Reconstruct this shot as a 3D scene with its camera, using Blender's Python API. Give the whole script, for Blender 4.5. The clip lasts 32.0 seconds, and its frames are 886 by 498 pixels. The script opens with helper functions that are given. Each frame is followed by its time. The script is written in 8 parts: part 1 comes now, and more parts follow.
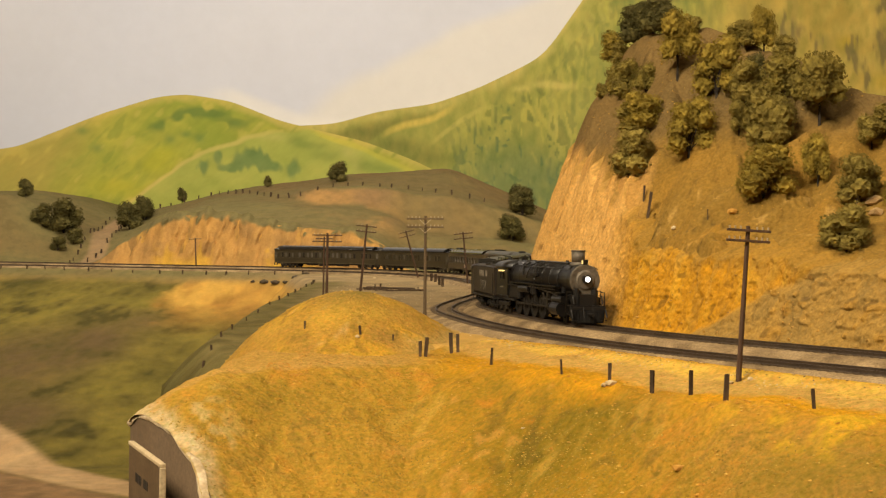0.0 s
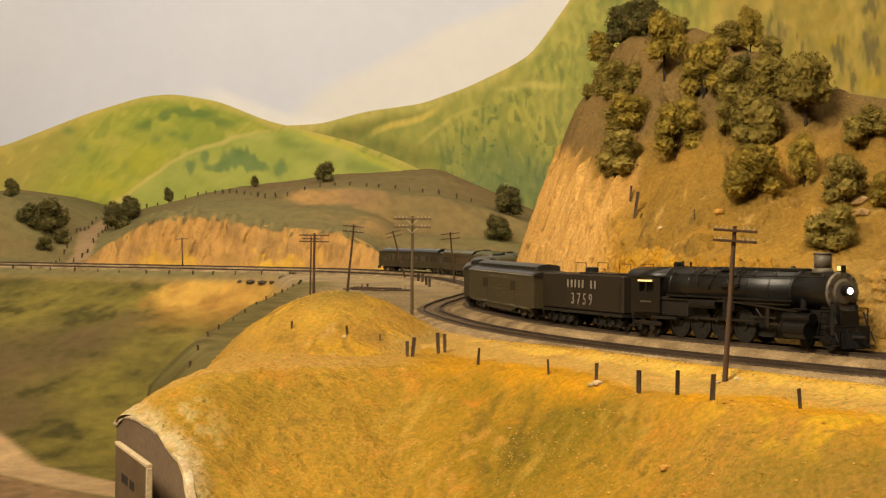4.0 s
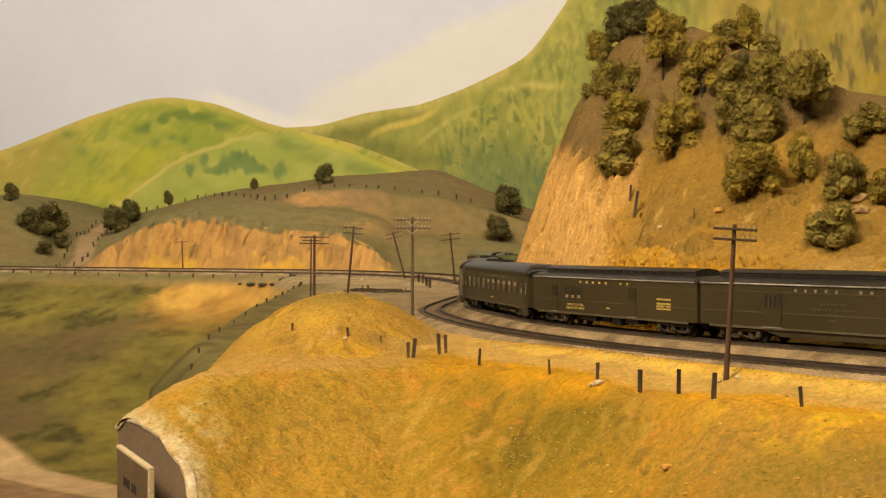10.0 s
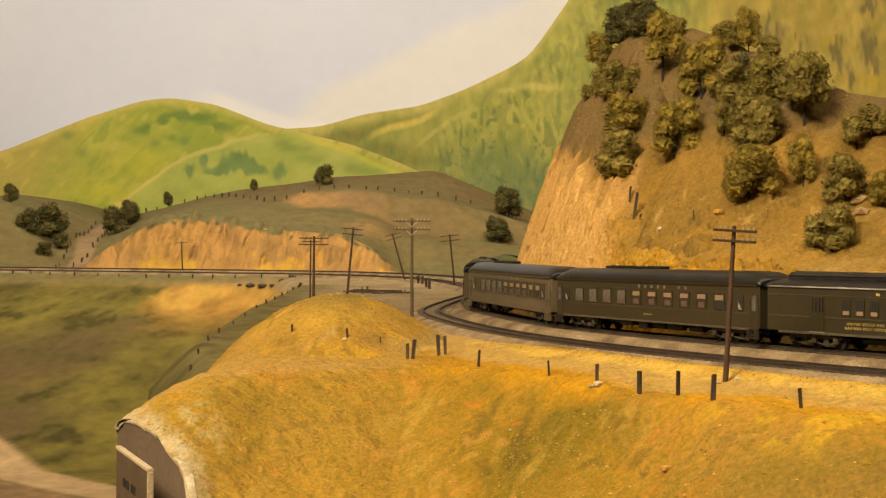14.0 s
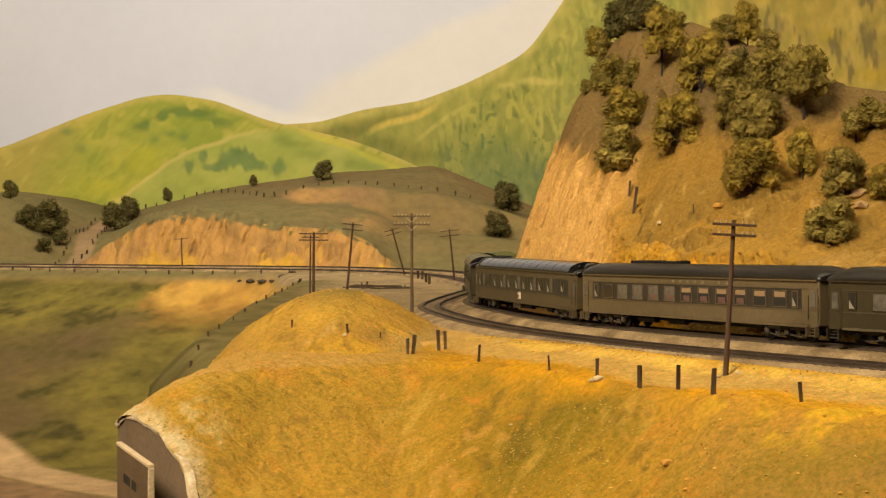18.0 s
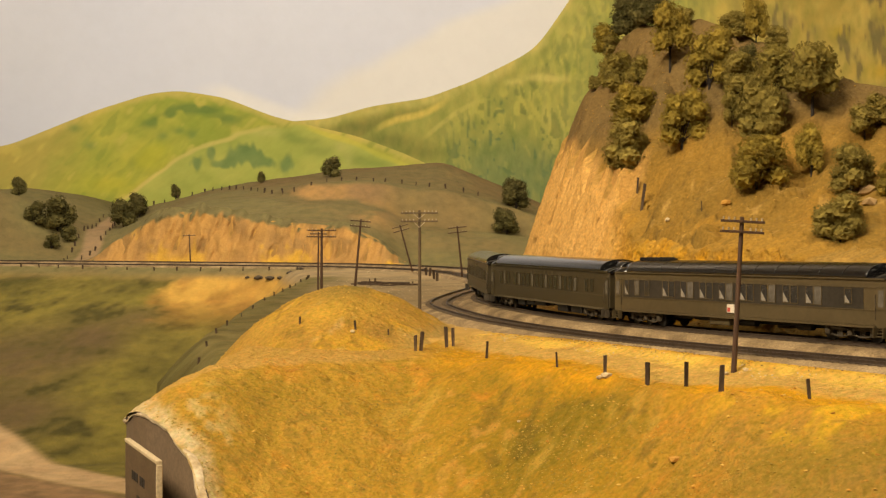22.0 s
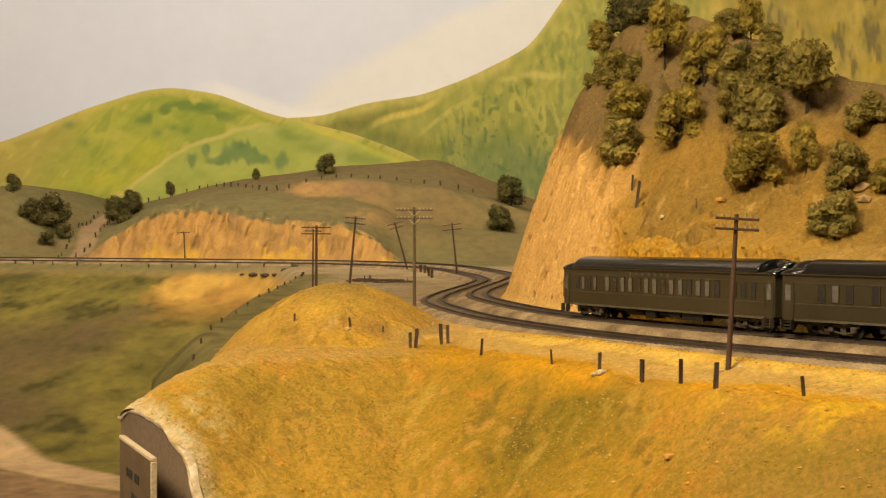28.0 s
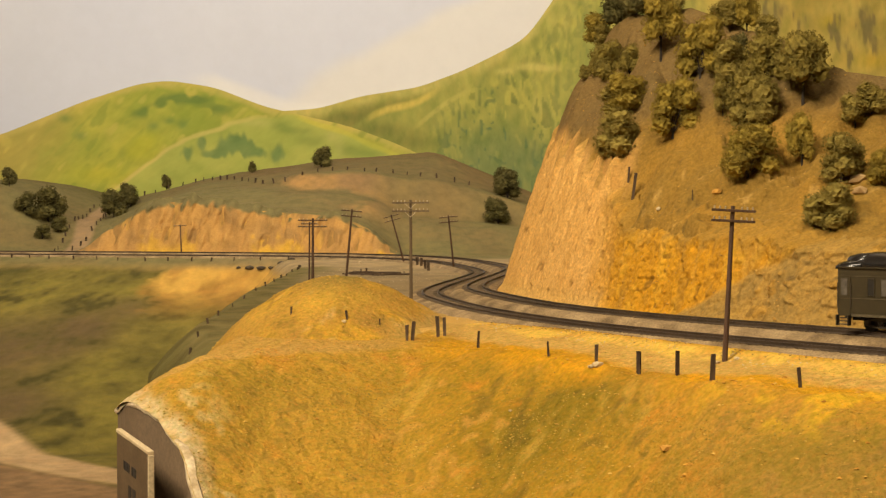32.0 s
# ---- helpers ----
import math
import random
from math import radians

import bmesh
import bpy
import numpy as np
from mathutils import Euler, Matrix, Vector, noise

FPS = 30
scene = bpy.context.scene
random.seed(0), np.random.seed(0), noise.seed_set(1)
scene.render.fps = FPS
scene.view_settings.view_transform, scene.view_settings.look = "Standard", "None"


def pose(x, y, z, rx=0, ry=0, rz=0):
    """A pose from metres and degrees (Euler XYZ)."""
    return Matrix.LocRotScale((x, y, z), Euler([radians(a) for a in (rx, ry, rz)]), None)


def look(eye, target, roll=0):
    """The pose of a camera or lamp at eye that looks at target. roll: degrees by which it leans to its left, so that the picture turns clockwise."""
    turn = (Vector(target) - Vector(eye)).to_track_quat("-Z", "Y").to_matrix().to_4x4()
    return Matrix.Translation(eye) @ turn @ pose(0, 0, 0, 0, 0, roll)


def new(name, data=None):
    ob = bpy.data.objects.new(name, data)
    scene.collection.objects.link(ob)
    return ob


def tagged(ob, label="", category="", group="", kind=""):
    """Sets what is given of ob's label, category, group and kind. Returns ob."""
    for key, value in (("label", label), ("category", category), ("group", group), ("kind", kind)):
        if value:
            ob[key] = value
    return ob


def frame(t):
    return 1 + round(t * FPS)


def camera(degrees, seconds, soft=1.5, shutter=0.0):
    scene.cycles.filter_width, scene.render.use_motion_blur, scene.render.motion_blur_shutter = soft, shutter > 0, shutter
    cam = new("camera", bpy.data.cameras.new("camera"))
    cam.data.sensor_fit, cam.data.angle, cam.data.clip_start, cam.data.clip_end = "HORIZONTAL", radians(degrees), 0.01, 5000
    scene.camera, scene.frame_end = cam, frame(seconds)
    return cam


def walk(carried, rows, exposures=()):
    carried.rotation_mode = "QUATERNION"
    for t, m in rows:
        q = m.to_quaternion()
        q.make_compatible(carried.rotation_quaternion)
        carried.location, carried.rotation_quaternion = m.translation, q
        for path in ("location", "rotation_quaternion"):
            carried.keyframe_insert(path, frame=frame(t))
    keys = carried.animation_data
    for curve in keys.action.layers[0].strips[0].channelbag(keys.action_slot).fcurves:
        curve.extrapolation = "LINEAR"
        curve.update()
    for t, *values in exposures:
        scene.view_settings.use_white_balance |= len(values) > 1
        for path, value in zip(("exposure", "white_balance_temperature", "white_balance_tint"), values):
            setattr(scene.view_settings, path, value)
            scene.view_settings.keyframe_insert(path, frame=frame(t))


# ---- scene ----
# A model railway layout at 1:87, in real model metres. z = 0 is the head of the rails; the eye stands 71 mm above it.
EYE_Z = 0.0708
cam = camera(33.56, 32.0, soft=1.32)
PATH = [  # seconds, tilt, lean, turn
    (0, 89.554, -0.694, 0.570), (0.5, 89.507, -0.626, 0.436), (1, 89.508, -0.563, 0.267), (1.5, 89.534, -0.599, 0.133),
    (2, 89.582, -0.668, 0.044), (2.5, 89.592, -0.720, 0.038), (3, 89.625, -0.735, 0.031), (3.5, 89.602, -0.721, 0.065),
    (5.5, 89.487, -0.700, 0.036), (6, 89.489, -0.660, 0.001), (6.5, 89.485, -0.643, -0.018), (7, 89.475, -0.666, -0.007),
    (7.5, 89.448, -0.678, 0.028), (8, 89.429, -0.652, 0.070), (8.5, 89.444, -0.654, 0.090), (9, 89.472, -0.515, 0.117),
    (9.5, 89.555, -0.462, 0.083), (10, 89.596, -0.248, 0.064), (10.5, 89.628, -0.236, 0.008), (11, 89.630, -0.243, -0.020),
    (11.5, 89.651, -0.328, -0.049), (12, 89.646, -0.287, -0.019), (12.5, 89.659, -0.250, 0.008), (13, 89.660, -0.246, 0.009),
    (13.5, 89.646, -0.307, 0.028), (14, 89.643, -0.323, 0.048), (14.5, 89.620, -0.260, 0.078), (16.5, 89.619, -0.266, -0.054),
    (17, 89.575, -0.186, -0.044), (17.5, 89.517, -0.173, -0.004), (18, 89.450, -0.102, 0.037), (18.5, 89.424, -0.099, 0.092),
    (19, 89.357, -0.058, 0.229), (19.5, 89.344, -0.017, 0.356), (20, 89.349, -0.084, 0.393), (20.5, 89.352, -0.100, 0.364),
    (21, 89.348, -0.171, 0.337), (21.5, 89.340, -0.141, 0.327), (22, 89.323, -0.119, 0.343), (22.5, 89.301, -0.157, 0.353),
    (23, 89.297, -0.152, 0.359), (23.5, 89.298, -0.150, 0.356), (24, 89.267, -0.170, 0.372), (24.5, 89.204, -0.135, 0.429),
    (25, 89.158, -0.124, 0.486), (25.5, 89.127, -0.138, 0.512), (27.5, 89.200, -0.168, 0.193), (28, 89.211, -0.158, 0.140),
    (28.5, 89.199, -0.140, 0.123), (29, 89.200, -0.144, 0.117), (29.5, 89.182, -0.143, 0.140), (30, 89.152, -0.078, 0.146),
    (30.5, 89.105, 0.015, 0.157), (31, 89.029, 0.043, 0.182), (31.5, 88.963, 0.029, 0.133), (32, 88.920, 0.000, 0.000),
]
walk(cam, [(t, pose(0, 0, EYE_Z, rx, ry, rz)) for t, rx, ry, rz in PATH])

# ---- light: warm lamps in the ceiling of the room, over the layout and along the backdrop ----
world = bpy.data.worlds.new("world")
world.use_nodes = True
scene.world = world
world.node_tree.nodes["Background"].inputs[0].default_value = (1.0, 0.82, 0.6, 1)
world.node_tree.nodes["Background"].inputs[1].default_value = 0.05
scene.view_settings.exposure = 0.0
CEILING = 1.55


def ceiling_lamp(x, y, sx, sy, watts, aim, colour=(1.0, 0.84, 0.62)):
    data = bpy.data.lights.new("ceiling_lamp", "AREA")
    data.shape, data.size, data.size_y, data.energy, data.color = "RECTANGLE", sx, sy, watts, colour
    ob = new("ceiling_lamp", data)
    ob.matrix_world = look((x, y, CEILING - 0.06), aim)
    return ob


ceiling_lamp(0.55, 0.85, 1.5, 0.10, 13, (0.55, 0.86, 0.0))
ceiling_lamp(-0.95, -0.15, 0.9, 0.3, 102, (0.0, 1.4, 0.0))
ceiling_lamp(-0.9, 2.7, 1.6, 0.25, 40, (-0.9, 4.4, 0.35), (1.0, 0.87, 0.70))
ceiling_lamp(0.9, 2.7, 1.2, 0.25, 26, (0.9, 4.4, 0.5), (1.0, 0.87, 0.70))

# ---- plan: the line of the tracks and the lie of the land ----
LINE = [(-2.6, 3.75), (-1.9, 3.68), (-1.2, 3.57), (-0.394, 3.347), (-0.234, 3.28), (-0.102, 3.141), (-0.028, 3.017), (0.029, 2.863),
        (0.072, 2.62), (0.106, 2.27), (0.082, 2.022), (0.062, 1.878), (0.04, 1.704), (0.033, 1.573), (0.0442, 1.5014), (0.0626, 1.397),
        (0.0835, 1.3), (0.103, 1.2423), (0.1403, 1.1501), (0.172, 1.0755), (0.2012, 1.0135), (0.2427, 0.9459), (0.2725, 0.8921), (0.4184, 0.7323),
        (0.713, 0.6274), (1.0457, 0.5799), (1.7111, 0.5704), (2.4716, 0.5704), (3.232, 0.5704)]
STEP = 0.005


def evenly(c):
    s = np.r_[0, np.cumsum(np.linalg.norm(np.diff(c, axis=0), axis=1))]
    u = np.arange(0, s[-1], STEP)
    return np.c_[np.interp(u, s, c[:, 0]), np.interp(u, s, c[:, 1])]


def smooth_line(points, width):
    """A smooth line near the points: centripetal spline, then a running mean."""
    p = np.array(points, float)
    q = np.vstack([2 * p[0] - p[1], p, 2 * p[-1] - p[-2]])
    out = []
    for i in range(1, len(q) - 2):
        p0, p1, p2, p3 = q[i - 1:i + 3]
        t1 = np.linalg.norm(p1 - p0) ** 0.5
        t2 = t1 + np.linalg.norm(p2 - p1) ** 0.5
        t3 = t2 + np.linalg.norm(p3 - p2) ** 0.5
        t = np.linspace(t1, t2, 40, endpoint=False)[:, None]
        a1, a2, a3 = (t1 - t) / t1 * p0 + t / t1 * p1, (t2 - t) / (t2 - t1) * p1 + (t - t1) / (t2 - t1) * p2, (t3 - t) / (t3 - t2) * p2 + (t - t2) / (t3 - t2) * p3
        b1, b2 = (t2 - t) / t2 * a1 + t / t2 * a2, (t3 - t) / (t3 - t1) * a2 + (t - t1) / (t3 - t1) * a3
        out.append((t2 - t) / (t2 - t1) * b1 + (t - t1) / (t2 - t1) * b2)
    c = evenly(np.vstack(out + [p[-1:]]))
    w = np.hanning(width + 2)[1:-1]
    w /= w.sum()
    h = width // 2
    k = np.arange(h, 0, -1)[:, None]
    c = np.vstack([c[0] - (c[1] - c[0]) * k, c, c[-1] + (c[-1] - c[-2]) * k[::-1]])
    return evenly(np.c_[np.convolve(c[:, 0], w, "valid"), np.convolve(c[:, 1], w, "valid")])


def tangents(c):
    t = np.gradient(c, axis=0)
    return t / np.linalg.norm(t, axis=1)[:, None]


INNER = smooth_line(LINE, 61)
INNER_T = tangents(INNER)
OUTER = evenly(INNER + np.c_[INNER_T[:, 1], -INNER_T[:, 0]] * 0.0495)
OUTER_Z = -0.0055


def rise(k):
    """Height of the rails at steps k along either line: level, with a slight climb past the bend."""
    return 0.0034 * ramp(np.asarray(k) * STEP, 4.55, 5.0)


CUT_END = STEP * float(np.argmin(np.hypot(INNER[:, 0] - 0.172, INNER[:, 1] - 1.0755)))


def on_line(s):
    """Place and heading at s metres of running along the inner track."""
    i = (s + 0.0075 * (1 - ramp(s, CUT_END - 0.01, CUT_END + 0.10))) / STEP
    k = np.arange(len(INNER))
    x, y = np.interp(i, k, INNER[:, 0]), np.interp(i, k, INNER[:, 1])
    return x, y, math.atan2(np.interp(i, k, INNER_T[:, 1]), np.interp(i, k, INNER_T[:, 0]))


def ramp(x, a, b):
    t = np.clip((x - a) / (b - a), 0, 1)
    return t * t * (3 - 2 * t)


def curve(x, xs, ys, soft=0.04):
    """A smooth curve through about the points."""
    t = np.arange(xs[0] - 3 * soft, xs[-1] + 3 * soft, soft / 6)
    k = np.hanning(15)
    v = np.convolve(np.pad(np.interp(t, xs, ys), 7, "edge"), k / k.sum(), "valid")
    return np.interp(x, t, v)


def bumps(x, y, size, seed=0):
    """Value noise in -1..1 with features of that size."""
    u, v = np.asarray(x, float) / size, np.asarray(y, float) / size
    i, j = np.floor(u), np.floor(v)
    fu, fv = u - i, v - j
    fu, fv = fu * fu * (3 - 2 * fu), fv * fv * (3 - 2 * fv)

    def h(a, b):
        n = np.sin(a * 127.1 + b * 311.7 + seed * 74.7) * 43758.5453
        return 2 * (n - np.floor(n)) - 1
    return (h(i, j) * (1 - fu) + h(i + 1, j) * fu) * (1 - fv) + (h(i, j + 1) * (1 - fu) + h(i + 1, j + 1) * fu) * fv


def off_line(x, y, line, lo=0, hi=None):
    """Distance to the line (positive to the left of its heading) and the place along it."""
    pts, tan = line[lo:hi:4], tangents(line)[lo:hi:4]
    x, y = np.asarray(x, float), np.asarray(y, float)
    shape, x, y = x.shape, x.ravel(), y.ravel()
    d, s = np.empty(len(x)), np.empty(len(x))
    for a in range(0, len(x), 20000):
        dx, dy = x[a:a + 20000, None] - pts[:, 0], y[a:a + 20000, None] - pts[:, 1]
        k = np.argmin(dx * dx + dy * dy, axis=1)
        r = np.arange(len(k))
        dx, dy = dx[r, k], dy[r, k]
        side = tan[k, 0] * dy - tan[k, 1] * dx
        d[a:a + 20000] = np.hypot(dx, dy) * np.where(side < 0, -1, 1)
        s[a:a + 20000] = (lo + k * 4) * STEP
    return d.reshape(shape), s.reshape(shape)


def rim_x(y):
    """Where the scenery of the near bank is cut off above the fascia."""
    return np.interp(y, [0.5, 0.72, 0.80, 0.866, 0.90, 0.93, 0.955, 0.975, 1.0, 1.03, 1.07, 1.12, 1.2], [-0.06, -0.10, -0.122, -0.150, -0.166, -0.183, -0.203, -0.216, -0.224, -0.227, -0.219, -0.19, -0.15])


def crest_y(x):
    return np.interp(x, [-0.3, -0.2, -0.115, -0.03, 0.03, 0.10, 0.15, 0.19, 0.30, 0.6, 3.6], [0.93, 0.98, 1.05, 1.09, 1.04, 0.93, 0.83, 0.77, 0.66, 0.50, 0.46])


def bank_z(x, y):
    """The near bank: a bench beside the line that falls away to the aisle and to the canyon."""
    q = np.maximum(crest_y(x) - y, 0) * 0.9
    z = -0.0215 - 0.52 * (np.sqrt(q * q + 0.02 ** 2) - 0.02)
    w = np.maximum(-0.152 - x, 0)
    z = z - 0.68 * (np.sqrt(w * w + 0.02 ** 2) - 0.02)
    z = z + 0.004 * bumps(x, y, 0.09, 71) + 0.0022 * bumps(x, y, 0.03, 72) + 0.0016 * bumps(x + 0.4 * y, y, 0.012, 73) + 0.0009 * bumps(x, y, 0.006, 74)
    d = off_line(x, y, OUTER)[0]
    up = ramp(d, -0.100, -0.030) ** 1.6 * ramp(x, -0.06, -0.01)
    z = z + (-0.0122 - z) * up
    return z + 0.0046 * ramp(d, -0.040, -0.025) * ramp(x, 0.02, 0.12)


def far_cut(x):
    """Height of the bare cut bank behind the far line."""
    return curve(x, [-2.6, -1.6, -1.0, -0.88, -0.78, -0.67, -0.52, -0.41, -0.25, -0.175, -0.13, -0.09, 0.3],
                 [0.0, 0.0, 0.0, 0.014, 0.084, 0.132, 0.118, 0.107, 0.094, 0.070, 0.028, 0.0, 0.0])


def land_z(x, y):
    """Height of the ground sheet."""
    x, y = np.asarray(x, float), np.asarray(y, float)
    din = off_line(x, y, INNER)[0]
    dout, _ = off_line(x, y, OUTER)
    near = np.minimum(np.abs(din), np.abs(dout))
    # plateau under the lines, its edge towards the canyon
    edge = np.interp(y, [0.9, 1.1, 1.25, 1.35, 1.6, 1.95, 2.3, 2.7, 3.05], [-0.10, -0.12, -0.16, -0.205, -0.262, -0.256, -0.238, -0.26, -0.33])
    plateau = -0.0125 - 0.009 * ramp(y, 1.35, 1.10) * ramp(near, 0.02, 0.06) - 0.037 * ramp(y, 2.35, 1.35) * ramp(x, -0.10, -0.23)
    plateau = plateau + 0.0015 * bumps(x, y, 0.07, 3) + 0.0008 * bumps(x, y, 0.02, 4)
    fall = np.maximum(edge - x, 0)
    spur = plateau - 1.2 * (np.sqrt(fall ** 2 + 0.02 ** 2) - 0.02) - 8 * ramp(y, 2.7, 2.4) * np.maximum(fall - 0.06, 0)
    spur = spur + ramp(fall, 0.0, 0.05) * (0.006 * bumps(x, y, 0.06, 7) + 0.0025 * bumps(x, y, 0.022, 8))
    line_y = np.interp(x, INNER[:460, 0], INNER[:460, 1])
    drop = np.maximum(line_y - 0.085 - y, 0)
    fill = -0.0125 - 0.36 * drop - 0.012 * (1 + bumps(x, y, 0.35, 5)) * ramp(drop, 0, 0.3) - 0.03 * ramp(drop, 0.0, 0.12) * ramp(x, -0.75, -0.5)
    z = np.maximum(spur, fill)
    # the canyon floor with its dirt road
    floor = -0.335 + 0.012 * bumps(x, y, 0.5, 6)
    z = np.maximum(z, floor)
    # far side of the line: cut bank, grassy shelf, hills up to the backdrop
    b = y - (line_y + 0.055)
    cut = far_cut(x)
    face = np.clip(b / 0.05, 0, 1)
    crest = curve(x, [-2.6, -1.5, -1.22, -1.08, -0.98, -0.83, -0.68, -0.57, -0.31, -0.03, 0.14, 0.27, 0.5, 1.0],
                      [0.20, 0.20, 0.205, 0.175, 0.135, 0.165, 0.205, 0.228, 0.262, 0.285, 0.22, 0.16, 0.12, 0.12])
    back = np.maximum(b - 0.05, 0) / np.maximum(4.28 - line_y - 0.105, 0.2)
    east = ramp(x, -0.5, -0.35)
    shelf = cut + (crest - cut) * ((1 - east) * (0.55 * ramp(back, 0, 0.55) + 0.45 * ramp(back, 0.45, 1.0)) + east * (0.34 * ramp(back, 0, 0.34) + 0.36 * ramp(back, 0.34, 0.50) + 0.30 * ramp(back, 0.46, 1.0)))
    knoll = 0.115 * np.exp(-((x + 1.20) / 0.17) ** 2 - ((y - 3.85) / 0.16) ** 2)
    far = np.where(b > 0, np.minimum(face * np.maximum(cut, 0.004), 9) * (b <= 0.05) + (b > 0.05) * shelf + knoll - 0.0125, z)
    far = far + ramp(b, 0.06, 0.2) * (0.006 * bumps(x, y, 0.16, 11) + 0.002 * bumps(x, y, 0.05, 12))
    z = np.where((b > 0) & (y > 2.2), np.maximum(far, -0.0125), z)
    # under the near bank, which has its own sheet
    under = ramp(y, 1.20, 1.17) * ramp(dout, -0.026, -0.034) * ramp(x, -0.24, -0.22)
    z = np.where(under > 0, np.minimum(z, bank_z(x, y) * under + z * (1 - under) - under * 0.03), z)
    z = np.where((x < rim_x(y) + 0.03) & (y < 1.12), np.minimum(z, -0.3), z)
    return z + 0.0007 * bumps(x, y, 0.012, 13)


def mound_z(x, y):
    east = ramp(x, -0.12, -0.05)
    r = np.sqrt(((x + 0.089) / (0.1020 + 0.010 * east)) ** 2 + ((y - 1.27) / 0.13) ** 2)
    z = -0.030 + 0.0485 * np.clip(1 - r ** (2.3 - 0.55 * east), -0.9, 1) + 0.006 * np.exp(-((x + 0.085) / 0.05) ** 2 - ((y - 1.27) / 0.06) ** 2)
    return z + 0.0022 * bumps(x, y, 0.04, 21) + 0.0012 * bumps(x, y, 0.014, 22)


def cut_height(x, y, s):
    """Top of the bare cutting round the hill's foot."""
    ragged = 1 + 0.26 * bumps(x, y, 0.05, 34) + 0.16 * bumps(x, y, 0.018, 35)
    return np.interp(s, [3.6, 4.2, 4.42, 4.58, 4.70, 4.95, 5.08], [0.19, 0.17, 0.135, 0.098, 0.062, 0.048, 0.0]) * ragged


def hill_z(x, y):
    """The wooded hill behind the line, cut steeply where the line bends round it."""
    d, s = off_line(x, y, INNER, 700, 1400)
    d = d - 0.030
    cut_h = cut_height(x, y, s)
    above = np.interp(s, [3.6, 4.15, 4.35, 4.52, 4.70, 5.0, 5.4], [2.1, 2.0, 1.35, 0.80, 0.56, 0.50, 0.46])
    pitch = 3.0
    low = np.minimum(np.maximum(d, 0) * pitch, cut_h)
    z = low + above * np.maximum(d - cut_h / pitch, 0)
    cap = curve(x, [0.0, 0.17, 0.25, 0.305, 0.36, 0.46, 0.8, 3.2], [0.290, 0.295, 0.302, 0.256, 0.199, 0.186, 0.16, 0.12], 0.03)
    k = 0.03
    h = np.clip(0.5 + 0.5 * (cap - z) / k, 0, 1)
    z = cap * (1 - h) + z * h - k * h * (1 - h)
    rough = ramp(d - cut_h / pitch, -0.008, 0.025)
    z = z + rough * (0.010 * bumps(x, y, 0.13, 31) + 0.004 * bumps(x, y, 0.045, 32) + 0.0022 * bumps(x, y, 0.016, 33) + 0.0012 * bumps(x, y, 0.008, 37))
    z = z * ramp(y, 2.25, 1.78)
    return np.where(d > 0, z - 0.013, -0.02 + d * 0.5)

